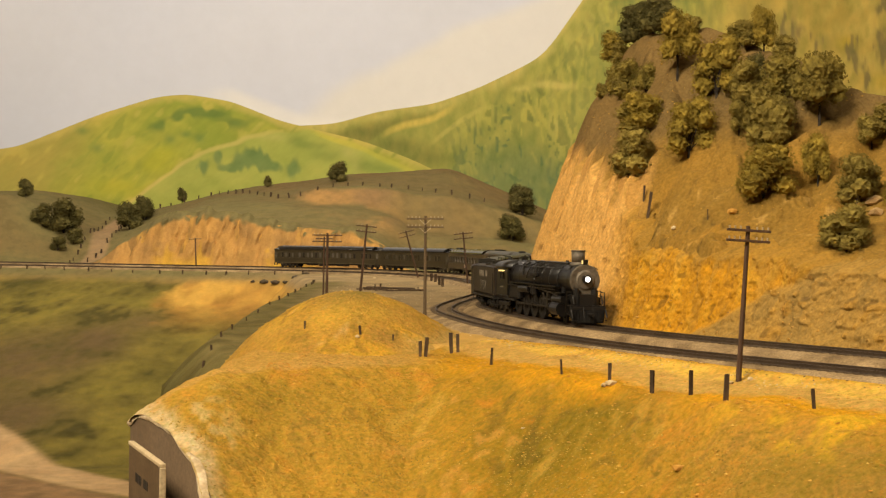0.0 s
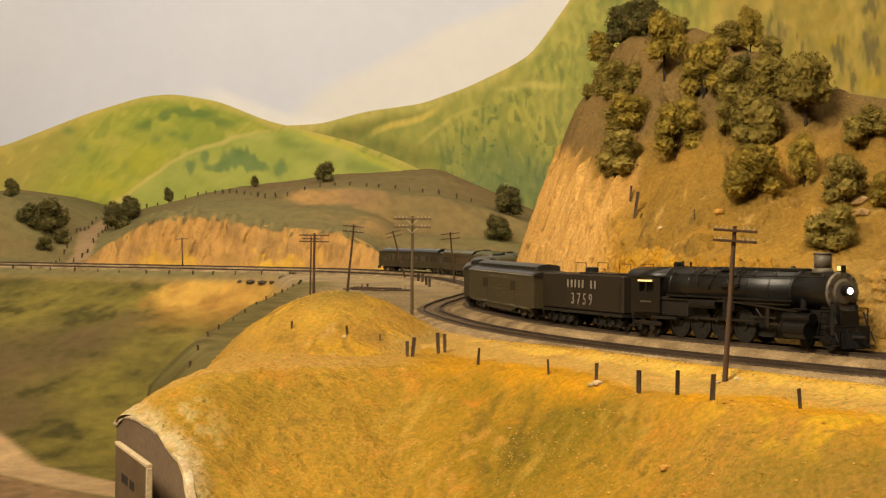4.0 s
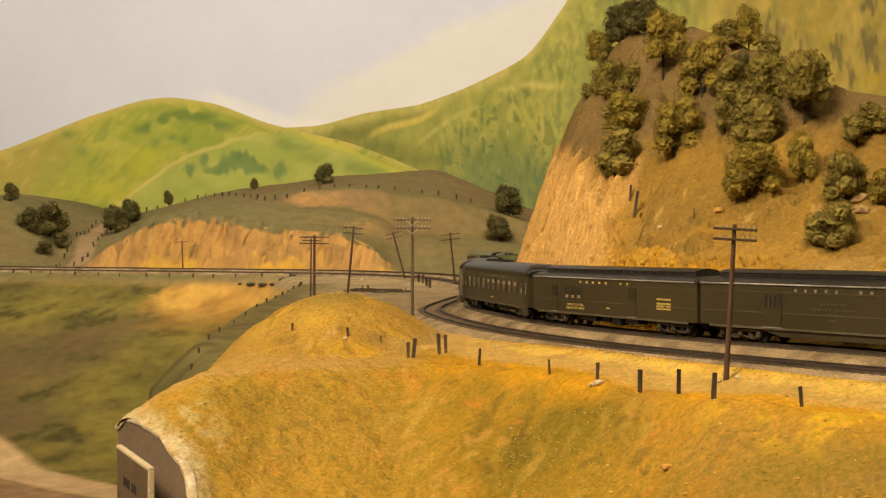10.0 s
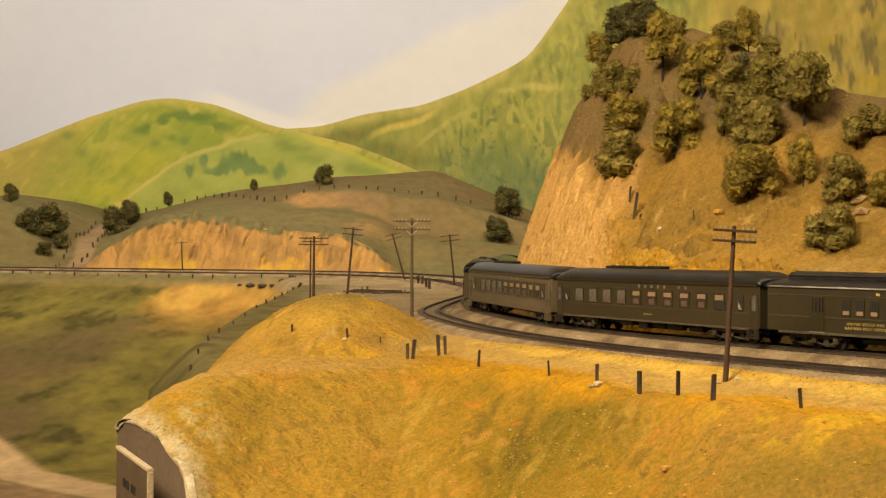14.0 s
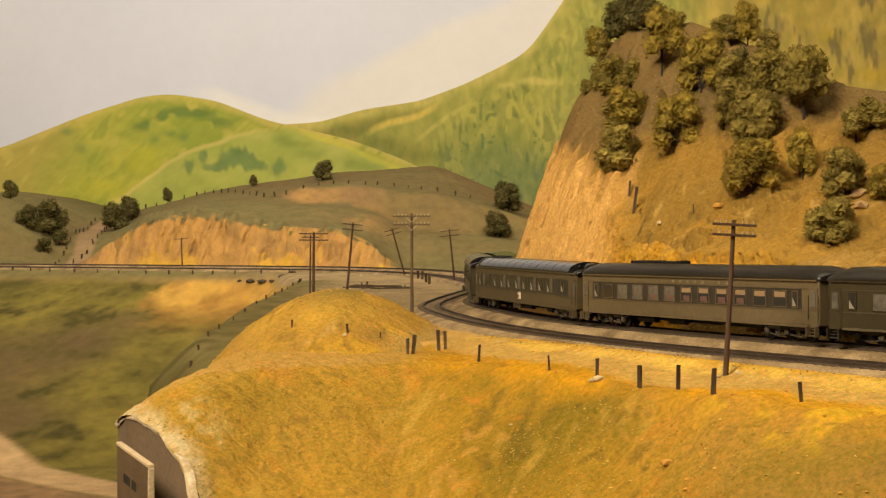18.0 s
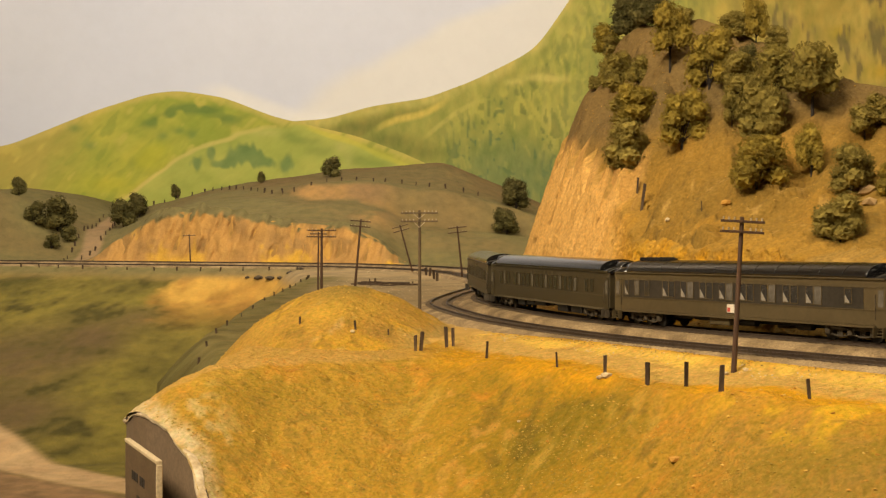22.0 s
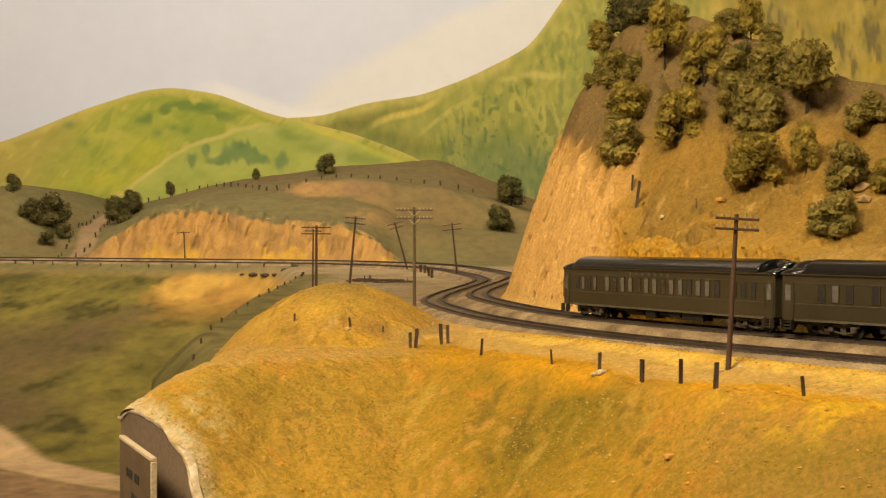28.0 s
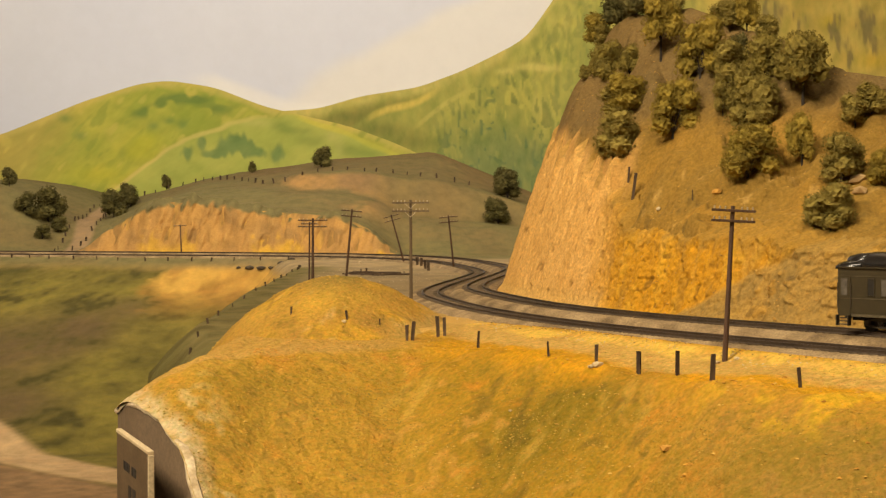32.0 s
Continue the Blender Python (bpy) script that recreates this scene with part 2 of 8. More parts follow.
# ---- materials ----
def surface(name, colours, size=0.05, rough=0.85, metal=0.0, bump=0.2, grain=0.004, spec=0.3, vary=0.0, stretch=(1, 1, 1), turn=0, attribute="", mottle=0.25, lumps=0.0, lump_size=0.012):
    """Two scales of variation: broad patches between the colours, fine grain in value and relief. size and grain are in metres."""
    m = bpy.data.materials.new(name)
    m.use_nodes = True
    nt = m.node_tree
    n, link = nt.nodes, nt.links
    bsdf = n["Principled BSDF"]
    bsdf.inputs["Roughness"].default_value, bsdf.inputs["Metallic"].default_value = rough, metal
    bsdf.inputs["Specular IOR Level"].default_value = spec
    coord = n.new("ShaderNodeTexCoord")
    mapping = n.new("ShaderNodeMapping")
    mapping.vector_type = "TEXTURE"
    mapping.inputs["Scale"].default_value = tuple(1 / v for v in stretch)
    mapping.inputs["Rotation"].default_value = (0, radians(turn), 0)
    link.new(coord.outputs["Object"], mapping.inputs["Vector"])
    broad, fine = n.new("ShaderNodeTexNoise"), n.new("ShaderNodeTexNoise")
    broad.inputs["Scale"].default_value, broad.inputs["Detail"].default_value = 1 / size, 5
    fine.inputs["Scale"].default_value, fine.inputs["Detail"].default_value = 1 / grain, 4
    fine.inputs["Roughness"].default_value = 0.65
    for t in (broad, fine):
        link.new(mapping.outputs["Vector"], t.inputs["Vector"])
    ramp_node = n.new("ShaderNodeValToRGB")
    cr = ramp_node.color_ramp
    cr.elements[0].position, cr.elements[1].position = 0.33, 0.67
    while len(cr.elements) < len(colours):
        cr.elements.new(0.5)
    for i, c in enumerate(colours):
        cr.elements[i].position = 0.33 + 0.34 * i / max(1, len(colours) - 1)
        cr.elements[i].color = (*c, 1)
    link.new(broad.outputs["Fac"], ramp_node.inputs["Fac"])
    colour = ramp_node.outputs["Color"]
    if attribute:
        att = n.new("ShaderNodeAttribute")
        att.attribute_name = attribute
        mix = n.new("ShaderNodeMix")
        mix.data_type, mix.blend_type = "RGBA", "MULTIPLY"
        mix.inputs["Factor"].default_value = 1
        link.new(att.outputs["Color"], mix.inputs["A"])
        link.new(colour, mix.inputs["B"])
        colour = mix.outputs["Result"]
    hsv = n.new("ShaderNodeHueSaturation")
    rng = n.new("ShaderNodeMapRange")
    rng.inputs["From Min"].default_value, rng.inputs["From Max"].default_value = 0.3, 0.7
    rng.inputs["To Min"].default_value, rng.inputs["To Max"].default_value = 1 - mottle, 1 + mottle
    link.new(fine.outputs["Fac"], rng.inputs["Value"])
    value = rng.outputs["Result"]
    if vary:
        info, add = n.new("ShaderNodeObjectInfo"), n.new("ShaderNodeMath")
        add.operation = "MULTIPLY_ADD"
        link.new(info.outputs["Random"], add.inputs[0])
        add.inputs[1].default_value = vary
        link.new(value, add.inputs[2])
        value = add.outputs[0]
    link.new(value, hsv.inputs["Value"])
    link.new(colour, hsv.inputs["Color"])
    link.new(hsv.outputs["Color"], bsdf.inputs["Base Color"])
    if bump:
        b = n.new("ShaderNodeBump")
        b.inputs["Strength"].default_value, b.inputs["Distance"].default_value = bump, grain * 0.5
        link.new(fine.outputs["Fac"], b.inputs["Height"])
        link.new(b.outputs["Normal"], bsdf.inputs["Normal"])
        if lumps:
            coarse, b2 = n.new("ShaderNodeTexNoise"), n.new("ShaderNodeBump")
            coarse.inputs["Scale"].default_value, coarse.inputs["Detail"].default_value = 1 / lump_size, 6
            coarse.inputs["Roughness"].default_value = 0.7
            link.new(coord.outputs["Object"], coarse.inputs["Vector"])
            b2.inputs["Strength"].default_value, b2.inputs["Distance"].default_value = lumps, lump_size * 0.8
            link.new(coarse.outputs["Fac"], b2.inputs["Height"])
            link.new(b2.outputs["Normal"], b.inputs["Normal"])
    return m


def glowing(name, colour, strength):
    m = bpy.data.materials.new(name)
    m.use_nodes = True
    b = m.node_tree.nodes["Principled BSDF"]
    b.inputs["Base Color"].default_value = (*colour, 1)
    b.inputs["Emission Color"].default_value = (*colour, 1)
    b.inputs["Emission Strength"].default_value = strength
    return m


M_LAND = surface("painted_scenery_soil_and_turf", [(0.80, 0.88, 0.70), (0.98, 1.0, 0.96), (1.18, 1.06, 0.97)], 0.0036, 0.95, bump=0.55, grain=0.0026, attribute="tone", mottle=0.17, spec=0.1, lumps=0.85, lump_size=0.011)
M_HILL = surface("crumbling_hill_soil", [(0.88, 0.87, 0.85), (1, 1, 1), (1.10, 1.07, 1.0)], 0.0036, 0.95, bump=0.5, grain=0.0024, attribute="tone", mottle=0.20, spec=0.1, lumps=0.85, lump_size=0.008)
M_FAR = surface("distant_scenery_turf", [(0.86, 0.87, 0.84), (1, 1, 1), (1.13, 1.09, 1.03)], 0.026, 0.95, bump=0.16, grain=0.007, attribute="tone", mottle=0.05, spec=0.1, lumps=0.45, lump_size=0.03)
M_BANK = surface("crumbly_far_bank", [(0.9, 0.9, 0.9), (1, 1, 1), (1.1, 1.08, 1.04)], 0.04, 0.95, bump=0.3, grain=0.004, attribute="tone", mottle=0.14, spec=0.1)
M_PLASTER = surface("raw_plaster_edge", [(0.34, 0.25, 0.13), (0.52, 0.42, 0.27)], 0.008, 0.95, bump=0.5, grain=0.003)
M_FASCIA = surface("brown_painted_fascia", [(0.080, 0.052, 0.027), (0.105, 0.069, 0.037)], 0.1, 0.6, grain=0.003, bump=0.05)
M_BALLAST = surface("grey_tan_ballast", [(0.135, 0.090, 0.042), (0.225, 0.155, 0.075), (0.33, 0.235, 0.118)], 0.03, 0.95, bump=0.9, grain=0.0014, mottle=0.5)
M_TIE = surface("dark_stained_ties", [(0.075, 0.053, 0.030), (0.150, 0.108, 0.062)], 0.01, 0.9, grain=0.002, vary=0.3)
M_RAIL = surface("weathered_rail_steel", [(0.05, 0.035, 0.024), (0.085, 0.06, 0.04)], 0.02, 0.55, metal=0.4, grain=0.002, bump=0.05)
M_SKY = surface("painted_sky", [(0.72, 0.68, 0.64), (0.78, 0.735, 0.69)], 0.9, 0.9, grain=0.05, bump=0.02, mottle=0.02)
M_POLE = surface("brown_stained_pole_wood", [(0.055, 0.030, 0.017), (0.095, 0.052, 0.029)], 0.02, 0.8, grain=0.002, stretch=(1, 1, 0.2))
M_POLE_PALE = surface("sun_bleached_pole_wood", [(0.075, 0.050, 0.026), (0.135, 0.093, 0.048)], 0.02, 0.8, grain=0.002, stretch=(1, 1, 0.2))
M_POST = surface("dark_creosoted_post_wood", [(0.026, 0.016, 0.009), (0.066, 0.043, 0.024)], 0.006, 0.9, grain=0.0015, stretch=(1, 1, 0.3), vary=0.7)
M_GLASS_KNOB = surface("pale_insulators", [(0.30, 0.24, 0.14), (0.4, 0.32, 0.2)], 0.01, 0.4, grain=0.001, bump=0)
M_ROOM = surface("plain_room_paint", [(0.5, 0.45, 0.38), (0.55, 0.5, 0.42)], 0.5, 0.9, grain=0.02, bump=0.03)
M_CARPET = surface("dark_carpet", [(0.05, 0.045, 0.04), (0.08, 0.07, 0.06)], 0.1, 0.95, grain=0.004)


# ---- mesh helpers ----
def part(name, bm, material, parent=None, label=""):
    me = bpy.data.meshes.new(name)
    bm.to_mesh(me)
    bm.free()
    me.materials.append(material)
    ob = new(name, me)
    ob.parent = parent
    if label:
        ob["label"] = label
    return ob


def again(ob, m=None, parent=None):
    """Another object on the same mesh, at a place of its own."""
    c = new(ob.name.split(".")[0], ob.data)
    c.parent = parent if parent else ob.parent
    if m is not None:
        c.matrix_basis = m
    if "label" in ob:
        c["label"] = ob["label"]
    return c


def thing(name, label, category, group="", m=None):
    ob = new(name)
    ob.empty_display_size = 0.01
    tagged(ob, label, category, group)
    if m is not None:
        ob.matrix_basis = m
    return ob


def box(bm, x0, x1, y0, y1, z0, z1, bevel=0.0):
    g = bmesh.ops.create_cube(bm, size=1, matrix=Matrix.Translation(((x0 + x1) / 2, (y0 + y1) / 2, (z0 + z1) / 2)) @ Matrix.Diagonal((x1 - x0, y1 - y0, z1 - z0, 1)))
    if bevel:
        edges = list({e for v in g["verts"] for e in v.link_edges})
        bmesh.ops.bevel(bm, geom=edges, offset=bevel, segments=1, affect="EDGES")
    return bm


def tube(bm, a, b, r0, r1=None, n=8):
    """A tapered cylinder from a to b."""
    a, b = Vector(a), Vector(b)
    d = b - a
    q = d.to_track_quat("Z", "Y").to_matrix().to_4x4()
    bmesh.ops.create_cone(bm, cap_ends=True, segments=n, radius1=r0, radius2=r0 if r1 is None else r1, depth=d.length, matrix=Matrix.Translation((a + b) / 2) @ q)
    return bm


def sweep(bm, section, stations, closed=True, caps=True):
    """Skin a section (list of (y, z)) through stations, each a function of a section point or a (x, dy, dz, sy, sz) row along x."""
    rings = []
    for x, sy, sz, oz in stations:
        rings.append([bm.verts.new((x, y * sy, z * sz + oz)) for y, z in section])
    n = len(section)
    for a, b in zip(rings, rings[1:]):
        for i in range(n if closed else n - 1):
            bm.faces.new((a[i], a[(i + 1) % n], b[(i + 1) % n], b[i]))
    if caps and closed:
        bm.faces.new(rings[0][::-1])
        bm.faces.new(rings[-1])
    bmesh.ops.recalc_face_normals(bm, faces=bm.faces)
    return bm


def smooth(ob):
    ob.data.polygons.foreach_set("use_smooth", [True] * len(ob.data.polygons))
    return ob


def sheet(name, xs, ys, height, material, tone=None, keep=None, warp=None):
    """A height field over the grid of xs and ys, with its paint in the attribute 'tone'."""
    gx, gy = np.meshgrid(xs, ys)
    if warp is not None:
        gx = warp(gx, gy)
    gz = height(gx, gy)
    nx, ny = len(xs), len(ys)
    verts = np.c_[gx.ravel(), gy.ravel(), gz.ravel()]
    k = (np.arange(ny - 1)[:, None] * nx + np.arange(nx - 1)).ravel()
    faces = np.c_[k, k + 1, k + nx + 1, k + nx]
    if keep is not None:
        ok = keep(gx, gy).ravel()
        faces = faces[ok[faces].all(axis=1)]
    me = bpy.data.meshes.new(name)
    me.from_pydata(verts, [], faces.tolist())
    me.polygons.foreach_set("use_smooth", [True] * len(faces))
    if tone is not None:
        sy, sx = np.gradient(gz, ys, xs)
        col = tone(gx, gy, gz, np.hypot(sx, sy)).reshape(-1, 3)
        a = me.attributes.new("tone", "FLOAT_COLOR", "POINT")
        a.data.foreach_set("color", np.c_[np.clip(col, 0, 1), np.ones(len(col))].ravel())
    me.materials.append(material)
    me.validate()
    return new(name, me)


def mixc(a, b, t):
    return np.asarray(a) * (1 - t[..., None]) + np.asarray(b) * t[..., None]


def steps(*spans):
    """Grid lines: (from, to, spacing) spans one after the other."""
    out = []
    for a, b, d in spans:
        out.append(np.linspace(a, b, max(2, int(round((b - a) / d)) + 1))[:-1])
    return np.concatenate(out + [[spans[-1][1]]])

# ---- ground, hill, mound, backdrop, room ----
BROWN, OLIVE, GREYGREEN = (0.165, 0.115, 0.048), (0.24, 0.175, 0.042), (0.162, 0.138, 0.055)


def blobs(x, z, spots):
    """Soft dabs of paint: (x, z, half width, half height)."""
    return np.clip(sum(np.exp(-((x - a) / w) ** 2 - ((z - b) / h) ** 2) for a, b, w, h in spots), 0, 1)


def land_tone(x, y, z, slope):
    n1, n2, n4 = bumps(x, y, 0.12, 41), bumps(x, y, 0.05, 42), bumps(x, y, 0.02, 44)
    c = mixc((0.20, 0.155, 0.085), (0.36, 0.26, 0.13), np.clip(0.6 + 0.4 * n2, 0, 1))  # bare bench beside the lines
    sand = ramp(y, 1.10, 1.16) * ramp(y + 0.02 * n2, 1.42, 1.30) * ramp(off_line(x, y, OUTER)[0] + 0.004 * n2, -0.022, -0.030) * ramp(x, -0.07, -0.03)
    c = mixc(c, mixc((0.45, 0.275, 0.068), (0.36, 0.225, 0.062), np.clip(0.4 + 0.5 * n4 + 0.4 * n2, 0, 1)), sand)
    far = ramp(y, 3.1, 3.35)
    c = mixc(c, mixc(GREYGREEN, BROWN, np.clip(0.12 + 0.5 * n1 + 0.7 * ramp(y, 3.75, 4.1) * ramp(x, -0.9, -0.3), 0, 1)), far)
    behind = y - np.interp(x, INNER[:460, 0], INNER[:460, 1])
    streak = 0.9 * bumps(x + 0.6 * behind + 0.003 * n2, y * 0.06, 0.0085, 45) + 0.35 * bumps(x + 0.6 * behind, y * 0.2, 0.02, 49)
    bare = mixc((0.40, 0.225, 0.070), (0.48, 0.27, 0.058), np.clip(0.45 + 0.8 * n2 + 0.5 * ramp(z, 0.05, 0.0), 0, 1))
    bare = mixc(bare, (0.19, 0.115, 0.045), np.clip(0.7 * ramp(streak + 0.2 * n1, -0.1, 0.5), 0, 1))
    bare = mixc(bare, (0.50, 0.31, 0.09), np.clip(0.5 * ramp(-streak, 0.4, 0.9), 0, 1))
    c = mixc(c, bare, far * ramp(slope, 0.6, 1.1) * ramp(behind, 0.15, 0.11))
    c = mixc(c, mixc((0.25, 0.152, 0.068), (0.38, 0.220, 0.075), np.clip(0.4 + 0.6 * n2 + 0.3 * streak, 0, 1)), 0.85 * ramp(y, 3.5, 3.6) * ramp(slope, 0.36, 0.55) * ramp(x, -0.5, -0.38) * (1 - 0.75 * ramp(x + 0.03 * n1, -0.24, -0.10)))
    c = mixc(c, (0.30, 0.20, 0.105), 0.85 * ramp(np.abs(x + 0.935 - 0.02 * np.sin(y * 9)), 0.032, 0.018) * ramp(y, 3.45, 3.55) * ramp(y, 4.3, 4.1))
    canyon = ramp(z, -0.018, -0.04) * ramp(y, 1.2, 1.35)
    brush = bumps(x * 0.5 + 0.5 * y, y - 0.6 * x, 0.045, 46) + 0.6 * bumps(x * 0.6 + 0.4 * y, y - 0.6 * x, 0.020, 160) + 0.4 * bumps(x, y, 0.011, 161)
    wild = mixc((0.085, 0.074, 0.019), (0.185, 0.148, 0.032), np.clip(0.40 + 0.35 * n1 + 0.40 * brush, 0, 1))
    wild = mixc(wild, (0.115, 0.076, 0.038), 0.8 * blobs(x, y, ((-0.88, 2.93, 0.13, 0.16), (-0.74, 3.00, 0.07, 0.10), (-0.80, 2.70, 0.10, 0.08), (-0.66, 3.12, 0.05, 0.05))) * np.clip(0.75 + 0.5 * brush, 0, 1))
    wild = mixc(wild, (0.200, 0.165, 0.030), 0.7 * blobs(x, y, ((-0.93, 3.22, 0.10, 0.08), (-0.72, 3.18, 0.10, 0.06), (-0.66, 2.84, 0.08, 0.10), (-0.62, 2.65, 0.10, 0.06))) * np.clip(0.6 + 0.6 * brush, 0, 1))
    wild = mixc(wild, (0.060, 0.050, 0.014), 0.7 * ramp(-brush + 0.3 * n2, 0.55, 1.1))
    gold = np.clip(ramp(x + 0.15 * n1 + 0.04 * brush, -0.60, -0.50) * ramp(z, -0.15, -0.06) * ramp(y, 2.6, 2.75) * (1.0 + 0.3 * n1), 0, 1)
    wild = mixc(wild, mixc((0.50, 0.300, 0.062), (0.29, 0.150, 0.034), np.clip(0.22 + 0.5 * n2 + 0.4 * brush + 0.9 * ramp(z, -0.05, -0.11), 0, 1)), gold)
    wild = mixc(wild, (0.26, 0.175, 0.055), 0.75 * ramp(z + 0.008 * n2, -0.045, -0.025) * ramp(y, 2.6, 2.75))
    c = mixc(c, wild, canyon)
    spur = ramp(z, -0.30, -0.12) * ramp(y, 2.75, 2.6) * ramp(y, 1.2, 1.4) * ramp(x, -0.15, -0.24)
    side = mixc((0.125, 0.108, 0.034), (0.082, 0.068, 0.020), np.clip(0.4 + 0.5 * n2 + 0.4 * brush, 0, 1))
    c = mixc(c, mixc(side, (0.185, 0.150, 0.055), ramp(z, -0.075, -0.045) * np.clip(0.7 + 0.5 * n4, 0, 1)), spur)
    road = ramp(np.abs(y - 2.42 + 0.9 * (x + 0.64) + 0.02 * n1), 0.085, 0.06) * ramp(z, -0.24, -0.27)
    c = mixc(c, mixc((0.50, 0.345, 0.175), (0.38, 0.25, 0.125), np.clip(0.4 + 0.5 * n2, 0, 1)), road * 0.95)
    near_brown = ramp(y - 2.42 + 0.9 * (x + 0.64), -0.06, -0.10) * ramp(z, -0.24, -0.27)
    c = mixc(c, mixc((0.20, 0.125, 0.06), (0.29, 0.18, 0.085), np.clip(0.5 + 0.6 * n4, 0, 1)), near_brown)
    return c


def bank_tone(x, y, z, slope):
    n1, n2, n3, n4 = bumps(x, y, 0.09, 51), bumps(x, y, 0.03, 52), bumps(x, y, 0.22, 53), bumps(x, y, 0.007, 56)
    n5 = bumps(x + 0.3 * y, y, 0.015, 59)
    down = crest_y(x) - y
    stroke = bumps(0.85 * x - 0.5 * y, 0.35 * (0.5 * x + 0.85 * y), 0.009, 151) + 0.6 * bumps(0.85 * x - 0.5 * y, 0.3 * (0.5 * x + 0.85 * y), 0.018, 152)
    lush = np.exp(-((x - 0.075) / 0.055) ** 2 - ((y - 0.905) / 0.045) ** 2) + np.exp(-((x - 0.20) / 0.07) ** 2 - ((y - 0.69) / 0.06) ** 2) + 0.7 * np.exp(-((x + 0.125) / 0.045) ** 2 - ((y - 0.985) / 0.035) ** 2)
    green = np.clip(0.42 + 0.75 * lush + 0.35 * n1 + 0.25 * n2 + 0.30 * n5 + 0.2 * n4 + 0.2 * n3, 0, 1)
    c = mixc((0.44, 0.238, 0.022), (0.225, 0.148, 0.014), green)
    c = mixc(c, (0.50, 0.315, 0.055), 0.55 * ramp(stroke + 0.4 * n1 + 0.3 * n4, 0.5, 1.1))
    c = mixc(c, (0.130, 0.092, 0.016), 0.55 * ramp(-stroke - 0.3 * n2 + 0.3 * n4, 0.5, 1.1))
    c = mixc(c, (0.47, 0.205, 0.020), 0.7 * ramp(bumps(x, y, 0.022, 86) + 0.5 * bumps(x, y, 0.08, 87) + 0.45 * n4, 0.45, 0.85))
    c = mixc(c, (0.52, 0.27, 0.05), 0.6 * ramp(n5 + 0.6 * n4 - 0.3 * lush, 0.65, 1.0))
    c = mixc(c, (0.115, 0.085, 0.016), 0.6 * ramp(-n4 - 0.7 * n5 + 0.3 * lush, 0.6, 1.1))
    # Shading put into the turf colour: darker to the right, lighter to the left.
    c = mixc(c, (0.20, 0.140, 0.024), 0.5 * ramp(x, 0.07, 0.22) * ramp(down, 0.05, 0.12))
    c = mixc(c, mixc((0.44, 0.265, 0.050), (0.52, 0.30, 0.042), np.clip(0.5 + 0.5 * n2 + 0.4 * n4, 0, 1)), 0.40 * ramp(x, 0.02, -0.06))
    top = ramp(down + 0.010 * n2 + 0.006 * n5, 0.050, 0.008)
    c = mixc(c, mixc((0.56, 0.275, 0.010), (0.40, 0.205, 0.014), np.clip(0.4 + 0.5 * n2 + 0.4 * n4 + 0.3 * n1, 0, 1)), top * ramp(x, -0.05, 0.02))
    c = mixc(c, mixc((0.36, 0.205, 0.045), (0.30, 0.185, 0.030), np.clip(0.5 + 0.6 * n5 + 0.4 * n4, 0, 1)), 0.55 * ramp(x, 0.08, 0.17) * ramp(down, -0.02, 0.02))
    c = mixc(c, (0.62, 0.36, 0.022), 0.8 * ramp(down + 0.012 * n5, 0.075, 0.03) * ramp(x, 0.12, 0.17) * ramp(n2 + 0.5 * n4 + 0.4 * n5, 0.15, 0.6))
    c = mixc(c, (0.46, 0.275, 0.075), 0.75 * ramp(np.abs(down - 0.006 + 0.004 * n2), 0.014, 0.005) * ramp(x, 0.0, -0.06))
    c = mixc(c, (0.45, 0.265, 0.065), 0.8 * ramp(down + 0.006 * n2, 0.004, -0.008) * ramp(x, 0.0, -0.05))
    d, _ = off_line(x, y, OUTER)
    path = ramp(np.abs(d + 0.052 + 0.008 * n1), 0.026, 0.012)
    c = mixc(c, mixc((0.44, 0.275, 0.080), (0.54, 0.345, 0.095), np.clip(0.5 + 0.6 * n4, 0, 1)), 0.85 * path * ramp(x, -0.09, -0.03))
    c = mixc(c, (0.68, 0.43, 0.075), ramp(np.abs(d + 0.036 + 0.004 * n2), 0.014, 0.005) * np.clip(0.55 + 0.7 * n2 + 0.4 * n4, 0, 1))
    edge = x - rim_x(y)
    c = mixc(c, (0.50, 0.37, 0.15), 0.85 * ramp(edge, 0.075, 0.015) * ramp(n2 + 0.7 * n4 + 0.3 * n5, 0.25, 0.65) * ramp(y, 1.05, 0.98))
    return mixc(c, (0.56, 0.44, 0.25), ramp(edge + 0.007 * n2 + 0.005 * n4 + 0.004 * n5, 0.019, 0.006) * np.clip(0.7 + 0.5 * n4, 0, 1) * ramp(y, 1.05, 0.98))


